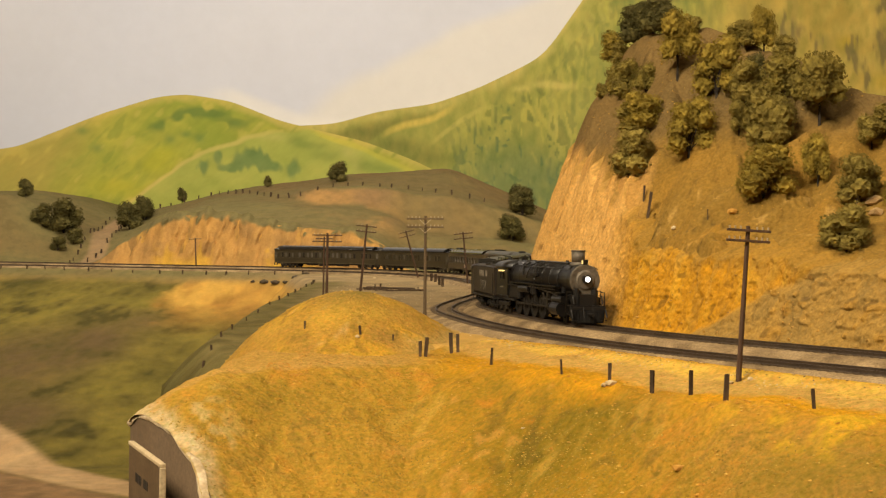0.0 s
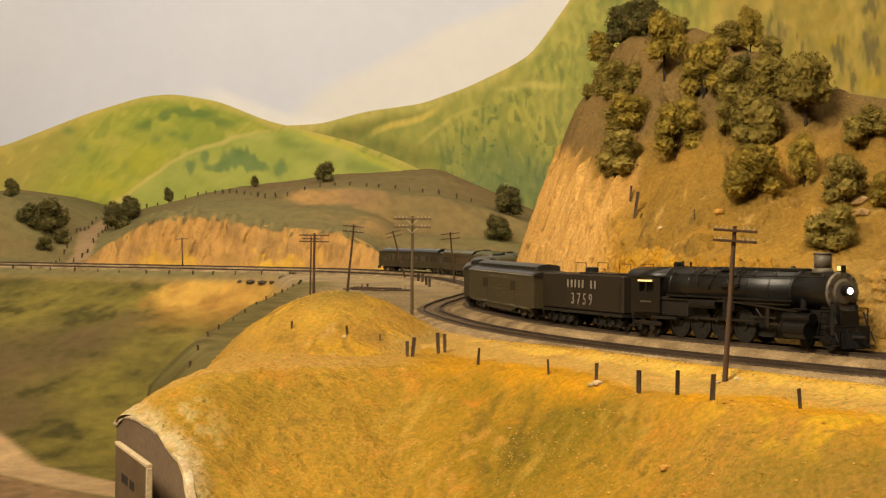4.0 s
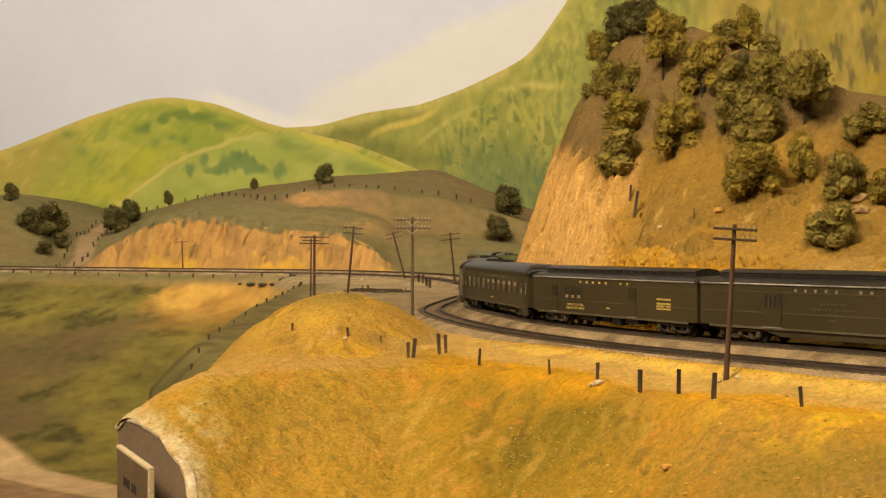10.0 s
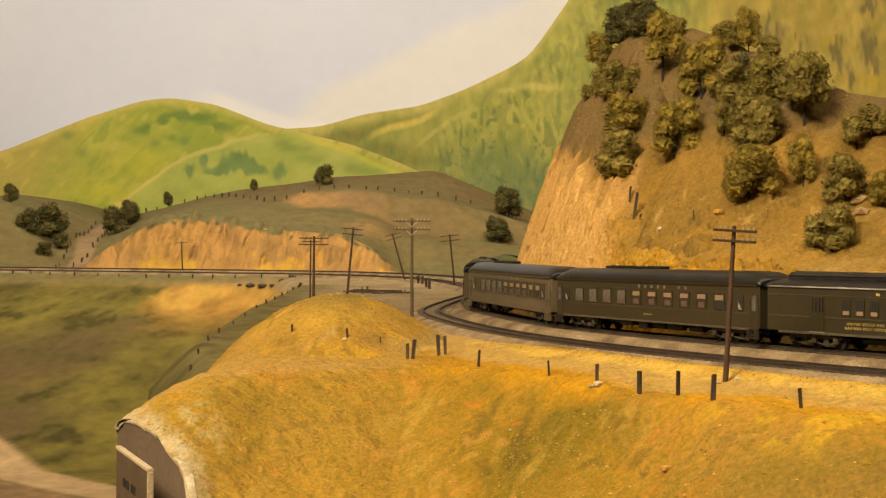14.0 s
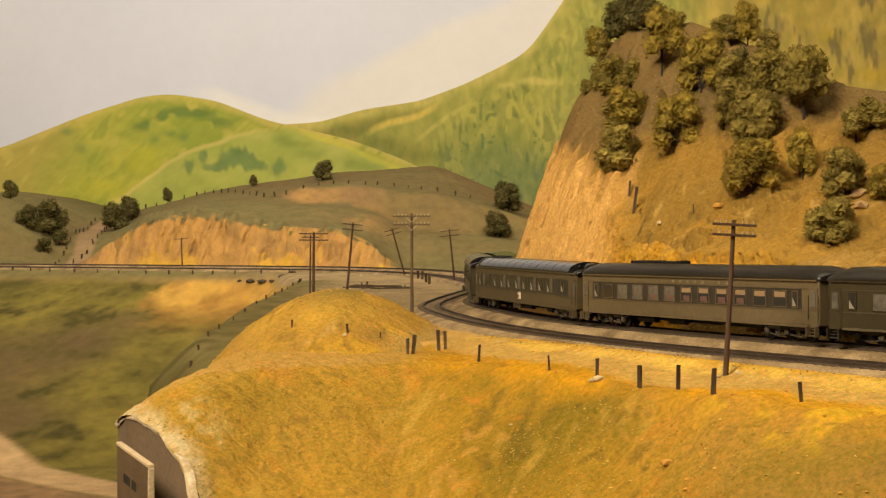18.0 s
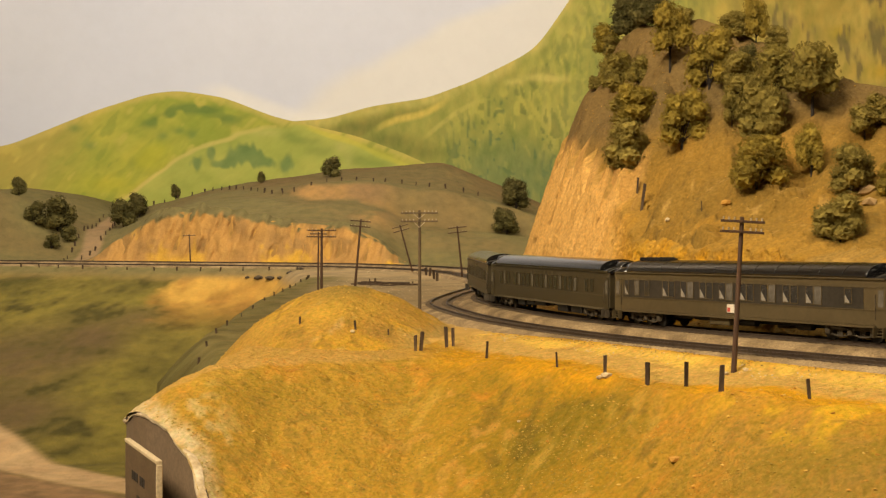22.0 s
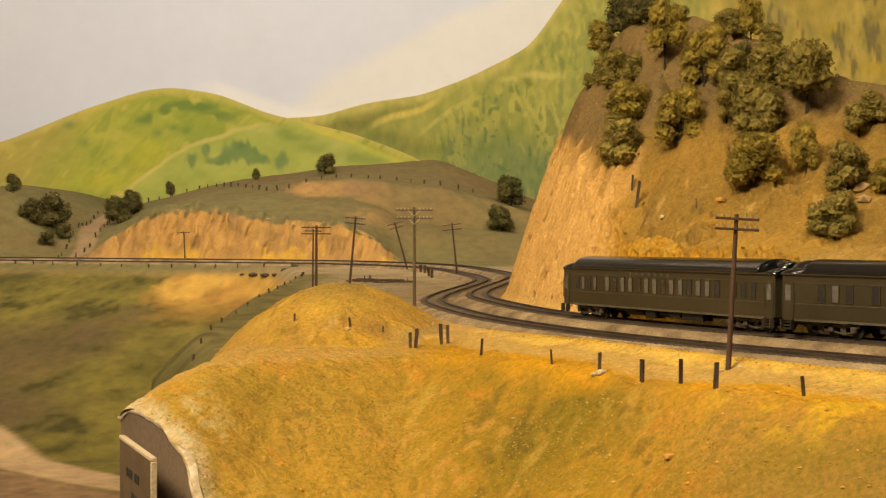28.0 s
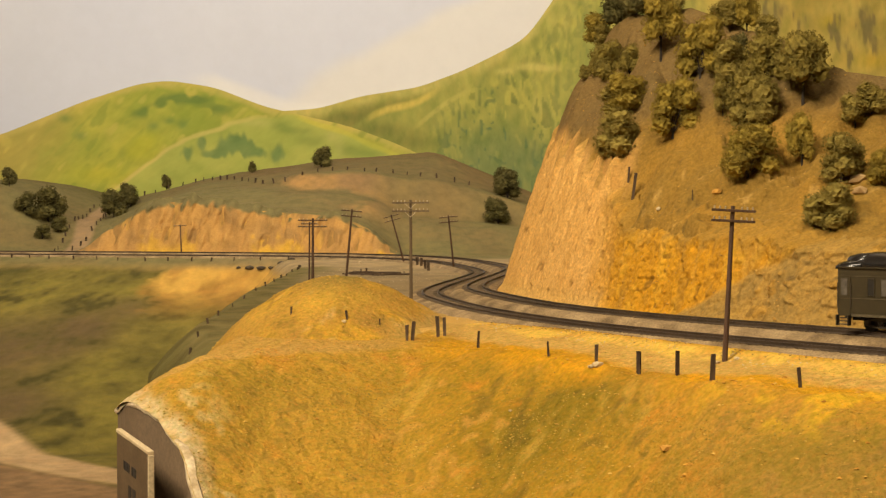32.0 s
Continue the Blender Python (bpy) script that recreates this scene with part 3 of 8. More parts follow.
def mound_tone(x, y, z, slope):
    n1, n2 = bumps(x, y, 0.05, 54), bumps(x, y, 0.02, 55)
    streak = bumps(0.8 * x - 0.6 * y, 0.3 * (0.6 * x + 0.8 * y), 0.010, 153)
    c = mixc((0.47, 0.27, 0.034), (0.38, 0.215, 0.045), np.clip(0.5 + 0.6 * n1 + 0.3 * n2, 0, 1))
    c = mixc(c, (0.60, 0.34, 0.025), 0.7 * ramp(n1 - 0.5 * n2 + 0.3 * streak, 0.2, 0.9))
    c = mixc(c, (0.27, 0.155, 0.035), 0.6 * ramp(streak + 0.5 * n2 - 0.2 * n1, 0.45, 1.1))
    n4 = bumps(x, y, 0.006, 154)
    c = mixc(c, (0.31, 0.170, 0.040), 0.65 * blobs(x, y, ((-0.085, 1.165, 0.022, 0.016), (-0.055, 1.190, 0.016, 0.02), (-0.130, 1.185, 0.018, 0.02))) * np.clip(0.7 + 0.5 * n2 + 0.4 * n4, 0, 1))
    c = mixc(c, (0.62, 0.37, 0.050), 0.6 * blobs(x, y, ((-0.105, 1.195, 0.018, 0.02), (-0.150, 1.215, 0.018, 0.02), (-0.070, 1.215, 0.02, 0.02))) * np.clip(0.6 + 0.6 * n2 + 0.5 * streak, 0, 1))
    c = mixc(c, (0.52, 0.33, 0.11), 0.7 * ramp(streak + 0.6 * n4 - 0.3 * n1, 0.7, 1.1))
    c = mixc(c, (0.20, 0.12, 0.03), 0.6 * ramp(-n4 - 0.5 * n2, 0.6, 1.0))
    c = mixc(c, (0.45, 0.30, 0.095), 0.75 * ramp(z + 0.004 * n1 + 0.003 * n4, -0.004, -0.014) * ramp(x, -0.06, -0.02))
    return mixc(c, OLIVE, np.clip(ramp(z, 0.0, 0.03) * (0.5 + 0.6 * n2), 0, 1))


def hill_tone(x, y, z, slope):
    n1, n2, n4 = bumps(x, y, 0.11, 61), bumps(x, y, 0.035, 62), bumps(x, y, 0.012, 64)
    c = mixc((0.175, 0.117, 0.042), (0.235, 0.150, 0.050), np.clip(0.4 + 0.5 * n1 + 0.3 * n2, 0, 1))
    n5, n6 = bumps(x, y, 0.0055, 68), bumps(0.8 * x - 0.6 * y, 0.4 * (0.6 * x + 0.8 * y), 0.016, 69)
    mid = mixc((0.265, 0.158, 0.031), (0.41, 0.220, 0.032), np.clip(0.45 + 0.45 * n1 + 0.4 * n2 + 0.25 * n6, 0, 1))
    c = mixc(c, mid, ramp(z + 0.02 * n1, 0.175, 0.125))
    c = mixc(c, (0.44, 0.235, 0.035), 0.7 * ramp(n2 + 0.6 * n4 + 0.4 * n5, 0.55, 1.0) * ramp(z, 0.16, 0.10))
    c = mixc(c, (0.48, 0.30, 0.085), 0.7 * ramp(n5 + 0.5 * n4, 0.75, 1.05) * ramp(z, 0.17, 0.10))
    c = mixc(c, (0.105, 0.072, 0.022), 0.6 * ramp(-n5 - 0.5 * n4 - 0.3 * n6, 0.65, 1.05))
    c = mixc(c, (0.185, 0.130, 0.036), 0.4 * ramp(n6 + 0.5 * n1, 0.3, 0.9) * ramp(z, 0.20, 0.12))
    s = off_line(x, y, INNER, 700, 1400)[1]
    cut = ramp(z + 0.013 - cut_height(x, y, s) + 0.012 * n2, 0.016, -0.004) * ramp(s, 4.55, 4.50)
    c = mixc(c, mixc((0.62, 0.355, 0.105), (0.50, 0.27, 0.068), np.clip(0.4 + 0.6 * n2 + 0.4 * n4, 0, 1)), cut * ramp(z + 0.012 * n2, 0.178, 0.155))
    return c


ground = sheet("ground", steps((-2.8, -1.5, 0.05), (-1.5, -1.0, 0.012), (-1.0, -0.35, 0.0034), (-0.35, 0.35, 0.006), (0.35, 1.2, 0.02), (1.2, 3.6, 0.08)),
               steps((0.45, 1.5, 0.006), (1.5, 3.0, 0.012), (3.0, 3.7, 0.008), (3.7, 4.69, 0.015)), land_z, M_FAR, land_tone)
tagged(ground, "painted model landscape with canyon, benches and grassy hills", "ground", kind="structure")

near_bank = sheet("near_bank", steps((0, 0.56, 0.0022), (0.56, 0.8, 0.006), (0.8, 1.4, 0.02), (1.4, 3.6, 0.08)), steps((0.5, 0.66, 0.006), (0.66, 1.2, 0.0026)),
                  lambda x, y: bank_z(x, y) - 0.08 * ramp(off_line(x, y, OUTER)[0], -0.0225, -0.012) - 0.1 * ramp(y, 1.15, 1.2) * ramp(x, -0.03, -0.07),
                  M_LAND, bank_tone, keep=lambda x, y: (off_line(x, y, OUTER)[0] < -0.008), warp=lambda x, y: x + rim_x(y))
tagged(near_bank, "ochre and olive painted bank sloping down from the fence line", "bank", kind="structure")

mound = sheet("earth_mound", steps((-0.225, 0.04, 0.0034)), steps((1.12, 1.42, 0.0034)), mound_z, M_LAND, mound_tone)
tagged(mound, "rounded ochre earth mound beside the track bend", "mound", kind="structure")

wooded_hill = sheet("wooded_hill", steps((0.0, 0.09, 0.0035), (0.09, 0.30, 0.002), (0.30, 0.7, 0.007), (0.7, 3.2, 0.05)), steps((0.6, 0.86, 0.006), (0.86, 1.2, 0.0024), (1.2, 1.6, 0.0045), (1.6, 3.0, 0.01)), hill_z, M_HILL, hill_tone)
tagged(wooded_hill, "steep brown hill with a bare orange cutting at its foot", "hill", kind="structure")



def face_sheet(name, px, py, pz, colour, material, label):
    """A steep face on its own grid of places, painted in the attribute 'tone'."""
    rows, columns = px.shape
    k = (np.arange(rows - 1)[:, None] * columns + np.arange(columns - 1)).ravel()
    me = bpy.data.meshes.new(name)
    me.from_pydata(np.c_[px.ravel(), py.ravel(), pz.ravel()], [], np.c_[k, k + 1, k + columns + 1, k + columns].tolist())
    me.polygons.foreach_set("use_smooth", [True] * len(me.polygons))
    c = colour.reshape(-1, 3)
    me.attributes.new("tone", "FLOAT_COLOR", "POINT").data.foreach_set("color", np.c_[np.clip(c, 0, 1), np.ones(len(c))].ravel())
    me.materials.append(material)
    return tagged(new(name, me), label, "bank", kind="structure")


CRUMBS = []  # places for loose stones on the cutting


def hill_cutting():
    """The bare face round the hill's foot: ribbed sand at the bend, an orange crag, then a rubble apron."""
    s, f = np.meshgrid(np.arange(3.6, 5.02, 0.0013), np.linspace(-0.02, 1.10, 128))
    k = np.arange(len(INNER))
    w = np.hanning(25) / np.hanning(25).sum()
    tan = np.c_[np.convolve(np.pad(INNER_T[:, 0], 12, "edge"), w, "valid"), np.convolve(np.pad(INNER_T[:, 1], 12, "edge"), w, "valid")]
    lx, ly = np.interp(s / STEP, k, INNER[:, 0]), np.interp(s / STEP, k, INNER[:, 1])
    tx, ty = np.interp(s / STEP, k, tan[:, 0]), np.interp(s / STEP, k, tan[:, 1])
    high = np.interp(s, [3.6, 4.2, 4.42, 4.51, 4.57, 4.63, 4.70, 4.80, 4.95, 5.08], [0.19, 0.17, 0.135, 0.112, 0.080, 0.074, 0.072, 0.072, 0.058, 0.0])
    high = high * (1 + (0.16 - 0.12 * ramp(s, 4.5, 4.58)) * bumps(s, 0 * s, 0.055, 201) + (0.10 - 0.06 * ramp(s, 4.5, 4.58)) * bumps(s, 0 * s, 0.016, 202) + 0.04 * bumps(s, 0 * s, 0.006, 203))
    z = f * high
    u = s - 0.25 * z
    rock = ramp(s + 0.5 * z + 0.02 * bumps(s, z, 0.03, 204), 4.53, 4.59)
    apron = ramp(z - 0.46 * (s - 4.68) + 0.004 * bumps(s, z, 0.02, 205), 0.005, -0.003)
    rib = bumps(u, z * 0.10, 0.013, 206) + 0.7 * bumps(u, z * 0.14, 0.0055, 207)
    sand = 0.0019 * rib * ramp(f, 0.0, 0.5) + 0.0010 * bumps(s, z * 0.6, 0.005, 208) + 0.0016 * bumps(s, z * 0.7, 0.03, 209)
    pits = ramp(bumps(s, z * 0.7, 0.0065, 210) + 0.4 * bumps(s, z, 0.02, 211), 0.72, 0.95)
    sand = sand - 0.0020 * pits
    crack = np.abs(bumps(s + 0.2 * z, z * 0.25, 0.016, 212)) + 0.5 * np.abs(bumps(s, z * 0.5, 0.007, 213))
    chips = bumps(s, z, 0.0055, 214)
    crag = 0.0022 * (crack - 0.35) + 0.0016 * bumps(s, z * 0.3, 0.034, 223) + 0.0012 * chips + 0.0012 * bumps(s, z, 0.0028, 215)
    loose = 0.0022 * bumps(s, z, 0.011, 216) + 0.0024 * ramp(bumps(s, z, 0.0065, 217), 0.2, 0.7) + 0.0012 * bumps(s, z, 0.0032, 218)
    relief = sand * (1 - rock) + crag * rock * (1 - apron) + (loose + 0.006 * ramp(f, 0.9, 0.1)) * apron * rock
    d = 0.027 + z / 3.0 - relief * ramp(f, -0.02, 0.06) + 0.016 * ramp(f, 0.93, 1.10)
    d = d - 0.006 * ramp(z, 0.016, 0.0) * (1 + 0.5 * bumps(s, 0 * s, 0.03, 219))
    fine, mid, broad = bumps(s, z, 0.0035, 220), bumps(s, z * 0.7, 0.011, 221), bumps(s, z * 0.4, 0.04, 224)
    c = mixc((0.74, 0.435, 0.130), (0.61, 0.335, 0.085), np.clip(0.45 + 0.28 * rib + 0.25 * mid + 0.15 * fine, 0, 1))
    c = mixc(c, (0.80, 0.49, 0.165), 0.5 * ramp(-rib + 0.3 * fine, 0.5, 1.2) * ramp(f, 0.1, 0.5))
    # Pits in the sand darkened in the colour, as shaded hollows.
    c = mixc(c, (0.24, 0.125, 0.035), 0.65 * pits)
    c = mixc(c, (0.56, 0.36, 0.10), 0.6 * ramp(z, 0.03, 0.004))
    crag_c = mixc((0.58, 0.285, 0.016), (0.43, 0.215, 0.022), np.clip(0.45 + 0.45 * broad + 0.25 * mid + 0.35 * fine, 0, 1))
    # Crag shading in the colour: raised parts lighter, cracks and chip hollows darker.
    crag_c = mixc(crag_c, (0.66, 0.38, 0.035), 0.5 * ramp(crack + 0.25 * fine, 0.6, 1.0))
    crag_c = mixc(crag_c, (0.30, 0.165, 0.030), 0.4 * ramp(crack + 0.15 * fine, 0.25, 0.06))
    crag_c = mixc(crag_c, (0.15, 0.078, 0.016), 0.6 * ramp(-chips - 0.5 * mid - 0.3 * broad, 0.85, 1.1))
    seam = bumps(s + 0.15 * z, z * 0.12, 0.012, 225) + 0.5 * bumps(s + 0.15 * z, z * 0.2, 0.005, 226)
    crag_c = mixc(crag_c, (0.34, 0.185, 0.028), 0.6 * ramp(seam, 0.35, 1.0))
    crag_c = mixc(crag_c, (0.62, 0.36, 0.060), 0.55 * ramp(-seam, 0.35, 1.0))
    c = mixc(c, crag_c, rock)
    soil = mixc((0.40, 0.240, 0.055), (0.29, 0.185, 0.052), np.clip(0.5 + 0.5 * mid + 0.3 * fine, 0, 1))
    soil = mixc(soil, (0.50, 0.265, 0.035), (0.75 - 0.4 * ramp(s, 4.72, 4.84)) * ramp(bumps(s, z, 0.0065, 217) + 0.5 * bumps(s, z, 0.03, 222), 0.35, 0.75))
    # Dark copies of the lump pattern, shifted 3 mm: stone shadows painted on.
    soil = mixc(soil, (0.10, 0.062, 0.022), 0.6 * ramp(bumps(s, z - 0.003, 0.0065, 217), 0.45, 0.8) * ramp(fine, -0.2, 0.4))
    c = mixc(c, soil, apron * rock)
    c = mixc(c, (0.25, 0.19, 0.075), 0.7 * ramp(z + 0.004 * mid, 0.012, 0.002) * rock)
    c = mixc(c, (0.30, 0.185, 0.042), 0.7 * ramp(f + 0.08 * mid + 0.05 * fine, 0.90, 1.02))
    c = mixc(c, (0.33, 0.190, 0.034), 0.75 * rock * (1 - apron) * ramp(f + 0.10 * mid + 0.08 * broad + 0.06 * fine, 0.72, 1.02))
    px, py = lx - ty * d, ly + tx * d
    pz = (z + rise(s / STEP)) * ramp(py, 2.25, 1.78) - 0.013
    rng = np.random.RandomState(9)
    pick = np.flatnonzero((rng.uniform(0, 1, s.size) < (0.065 * ramp(s, 4.86, 4.74) * (apron * rock * ramp(bumps(s, z, 0.03, 222) + 0.5 * mid, -0.2, 0.6)) + 0.012 * rock * ramp(z, 0.02, 0.0) + 0.004 * rock).ravel()) & ((f > 0.02) & (f < 0.95)).ravel())
    CRUMBS.append((px.ravel()[pick], py.ravel()[pick], pz.ravel()[pick]))
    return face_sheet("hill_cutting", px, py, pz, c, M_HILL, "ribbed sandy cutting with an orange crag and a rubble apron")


def far_cutting():
    """The gullied tan bank behind the far line, turf hanging over its lip."""
    x, f = np.meshgrid(np.arange(-1.0, -0.10, 0.0019), np.linspace(-0.02, 1.12, 84))
    ly = np.interp(x, INNER[:460, 0], INNER[:460, 1])
    high = np.maximum(far_cut(x), 0.002) * (1 + 0.07 * bumps(x, 0 * x, 0.06, 231) + 0.05 * bumps(x, 0 * x, 0.02, 232))
    z = f * high
    u = x - 0.22 * z + 0.006 * bumps(x, z, 0.035, 233) + 0.002 * bumps(x, z, 0.012, 240)
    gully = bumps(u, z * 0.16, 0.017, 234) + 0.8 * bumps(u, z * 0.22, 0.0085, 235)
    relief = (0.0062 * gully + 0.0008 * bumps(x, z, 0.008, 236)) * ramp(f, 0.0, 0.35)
    b = 0.05 * f - 0.005 - relief + 0.022 * ramp(f, 0.96, 1.12)
    n, m = bumps(x, z, 0.05, 237), bumps(x, z, 0.012, 238)
    c = mixc((0.43, 0.240, 0.066), (0.32, 0.182, 0.062), np.clip(0.45 + 0.4 * n + 0.15 * m, 0, 1))
    # Shade put into the colour: gully recesses darker, projecting ribs lighter.
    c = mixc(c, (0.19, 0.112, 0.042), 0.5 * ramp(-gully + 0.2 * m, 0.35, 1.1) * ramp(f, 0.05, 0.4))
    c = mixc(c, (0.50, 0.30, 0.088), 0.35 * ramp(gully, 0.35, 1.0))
    c = mixc(c, (0.27, 0.160, 0.055), 0.6 * ramp(n + 0.5 * m, 0.1, 0.8) * ramp(f, 0.2, 0.6))
    c = mixc(c, (0.56, 0.33, 0.035), 0.8 * ramp(f + 0.2 * m, 0.5, 0.1) * ramp(bumps(x, 0 * x, 0.10, 239) + 0.3 * n, 0.0, 0.5))
    c = mixc(c, mixc(GREYGREEN, (0.12, 0.10, 0.042), np.clip(0.5 + 0.5 * m, 0, 1)), ramp(f + 0.07 * m + 0.04 * gully, 0.89, 0.99))
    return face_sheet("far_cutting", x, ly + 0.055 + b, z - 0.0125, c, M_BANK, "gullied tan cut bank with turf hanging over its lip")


hill_cutting()
far_cutting()

WALL_Y = 4.72


def painted_panel(name, skyline, depth, paint, label, x0, x1, material, blur=0.14):
    """A hill shape on the backdrop: a thin board with that skyline, brush-painted by height below the skyline."""
    xs = np.unique(np.r_[np.arange(x0, x1, 0.05), np.arange(max(x0, -1.6), min(x1, 1.6), 0.005), x1])
    columns = len(xs)
    zs = np.interp(xs, [p[0] for p in skyline], [p[1] for p in skyline])
    even = np.arange(x0 - blur, x1 + blur, 0.01)
    k = np.hanning(int(blur / 0.01) | 1)
    zs = np.interp(xs, even, np.convolve(np.pad(np.interp(even, [p[0] for p in skyline], [p[1] for p in skyline]), len(k) // 2, "edge"), k / k.sum(), "valid"))
    rows = 150
    f = np.linspace(0, 1, rows)[:, None] ** 1.2
    gx = np.repeat(xs[None], rows, 0)
    gz = zs[None] * (1 - f) + 0.05 * f
    verts = np.c_[gx.ravel(), np.full(gx.size, WALL_Y - depth), gz.ravel()]
    verts = np.vstack([verts, np.c_[xs, np.full(columns, WALL_Y - depth + 0.003), zs]])
    i = (np.arange(rows - 1)[:, None] * columns + np.arange(columns - 1)).ravel()
    top = np.arange(columns - 1)
    faces = np.vstack([np.c_[i, i + columns, i + columns + 1, i + 1], np.c_[top, top + 1, rows * columns + top + 1, rows * columns + top]])
    me = bpy.data.meshes.new(name)
    me.from_pydata(verts, [], faces.tolist())
    col = paint(gx, gz, zs[None] - gz).reshape(-1, 3)
    col = np.clip(np.vstack([col, col[:columns]]), 0, 1)
    a = me.attributes.new("tone", "FLOAT_COLOR", "POINT")
    a.data.foreach_set("color", np.c_[col, np.ones(len(col))].ravel())
    me.materials.append(material)
    return tagged(new(name, me), label, "backdrop", kind="structure")


M_RIDGE = surface("upright_brush_strokes", [(0.84, 0.90, 0.82), (1.0, 1.0, 0.97), (1.12, 1.06, 1.0)], 0.028, 0.9, grain=0.016, bump=0.0, attribute="tone", mottle=0.06, stretch=(1, 1, 0.55))
M_HILLS = surface("sweeping_brush_strokes", [(0.90, 0.94, 0.86), (1.0, 1.0, 0.97), (1.10, 1.05, 1.0)], 0.06, 0.9, grain=0.018, bump=0.0, attribute="tone", mottle=0.05, stretch=(0.4, 1, 1.0), turn=-32)
M_SKYPAINT = surface("painted_sky_washes", [(0.98, 0.98, 0.98), (1.02, 1.02, 1.02)], 0.4, 0.9, grain=0.05, bump=0.02, attribute="tone", mottle=0.015)
STRAW = (0.50, 0.42, 0.12)


def paint_ridge(x, z, h):
    """The wooded ridge: straw-yellow crests and spurs, green flanks with upright strokes for conifers, yellow open slope high up."""
    n1, n2, n3 = bumps(x, z, 0.20, 101), bumps(x + 0.4 * z, z * 0.6, 0.07, 102), bumps(x - 0.6 * z, z * 0.6, 0.03, 109)
    c = mixc((0.235, 0.255, 0.060), (0.36, 0.345, 0.080), np.clip(0.45 + 0.4 * n1 + 0.35 * n2 + 0.35 * n3, 0, 1))
    c = mixc(c, STRAW, np.clip(ramp(h + 0.02 * n2, 0.045, 0.0) * 0.8 + 0.25 * ramp(n1 + n2, 0.5, 1.2), 0, 1))
    # the near spur and the shaded hollow beside it
    spur = 0.391 + 0.47 * (x + 0.239) + 0.012 * np.sin(x * 22)
    west = ramp(x, 0.0, -0.08)
    hollow = ramp(z - spur, 0.0, 0.02) * west * ramp(h, 0.015, 0.05)
    c = mixc(c, (0.225, 0.205, 0.052), 0.75 * hollow)
    c = mixc(c, (0.155, 0.165, 0.040), 0.7 * blobs(x, z, ((-0.20, 0.365, 0.10, 0.025), (-0.10, 0.325, 0.10, 0.03), (-0.30, 0.405, 0.05, 0.016))))
    c = mixc(c, (0.56, 0.43, 0.095), 0.85 * ramp(np.abs(z - spur), 0.018, 0.003) * ramp(x, -0.26, -0.20) * ramp(x, 0.0, -0.06))
    second = 0.375 + 0.55 * (x + 0.10) + 0.015 * np.sin(x * 19 + 1)
    c = mixc(c, (0.50, 0.42, 0.11), 0.6 * ramp(np.abs(z - second), 0.014, 0.003) * ramp(x, -0.10, -0.05) * ramp(x, 0.12, 0.05))
    wx, wz = x + 0.010 * bumps(x, z, 0.035, 107) + 0.06 * z, z + 0.03 * bumps(x, z, 0.03, 108)
    tall = ramp(bumps(wx, wz * 0.40, 0.010, 103) + 0.5 * bumps(wx, wz * 0.4, 0.021, 105) + 0.25 * n1, 0.1, 0.55)
    pale = ramp(bumps(wx + 0.3, wz * 0.42, 0.013, 104) + 0.4 * n2, 0.15, 0.7)
    woods = ramp(x + 0.25 * (0.42 - z) + 0.05 * n1, -0.06, 0.12) * ramp(h, 0.03, 0.11)
    c = mixc(c, (0.42, 0.385, 0.080), 0.65 * pale * woods)
    c = mixc(c, mixc((0.092, 0.150, 0.060), (0.130, 0.160, 0.040), np.clip(0.4 + 0.6 * n2, 0, 1)), (0.82 - 0.42 * ramp(x, 0.25, 0.42)) * tall * woods * (0.75 + 0.25 * ramp(z, 0.5, 0.35)))
    c = mixc(c, (0.135, 0.190, 0.082), 0.6 * ramp(z + 0.03 * n2, 0.40, 0.24) * ramp(x, -0.08, 0.12))
    c = mixc(c, (0.52, 0.44, 0.12), 0.75 * blobs(x, z, ((0.27, 0.565, 0.05, 0.012), (0.33, 0.56, 0.05, 0.012), (0.20, 0.55, 0.03, 0.010))))
    east = ramp(x, 0.70, 0.95)
    gold = mixc((0.36, 0.278, 0.058), (0.49, 0.372, 0.088), np.clip(0.5 + 0.4 * n2 + 0.4 * n3 + 0.3 * n1, 0, 1))
    gold = mixc(gold, (0.30, 0.245, 0.062), 0.6 * ramp(bumps(wx, wz * 0.30, 0.03, 110) + 0.4 * n1, 0.15, 0.65))
    gold = mixc(gold, (0.52, 0.36, 0.040), 0.8 * blobs(x, z, ((1.38, 0.585, 0.06, 0.03), (1.24, 0.71, 0.03, 0.02))))
    stand = blobs(x + 0.012 * bumps(x, z * 0.25, 0.010, 114), z + 0.035 * bumps(x, z * 0.15, 0.009, 115), ((1.03, 0.74, 0.015, 0.05), (1.078, 0.72, 0.018, 0.05), (1.139, 0.705, 0.014, 0.045), (1.25, 0.685, 0.024, 0.028), (1.27, 0.655, 0.016, 0.025),
                         (1.345, 0.70, 0.028, 0.036), (1.37, 0.66, 0.020, 0.04), (1.356, 0.84, 0.03, 0.04), (1.30, 0.60, 0.015, 0.03)))
    gold = mixc(gold, (0.175, 0.145, 0.056), 0.85 * ramp(stand * (0.7 + 0.6 * ramp(bumps(wx, wz * 0.18, 0.009, 111), -0.5, 0.6)) + 0.15 * n3, 0.10, 0.85))
    return mixc(c, gold, east)


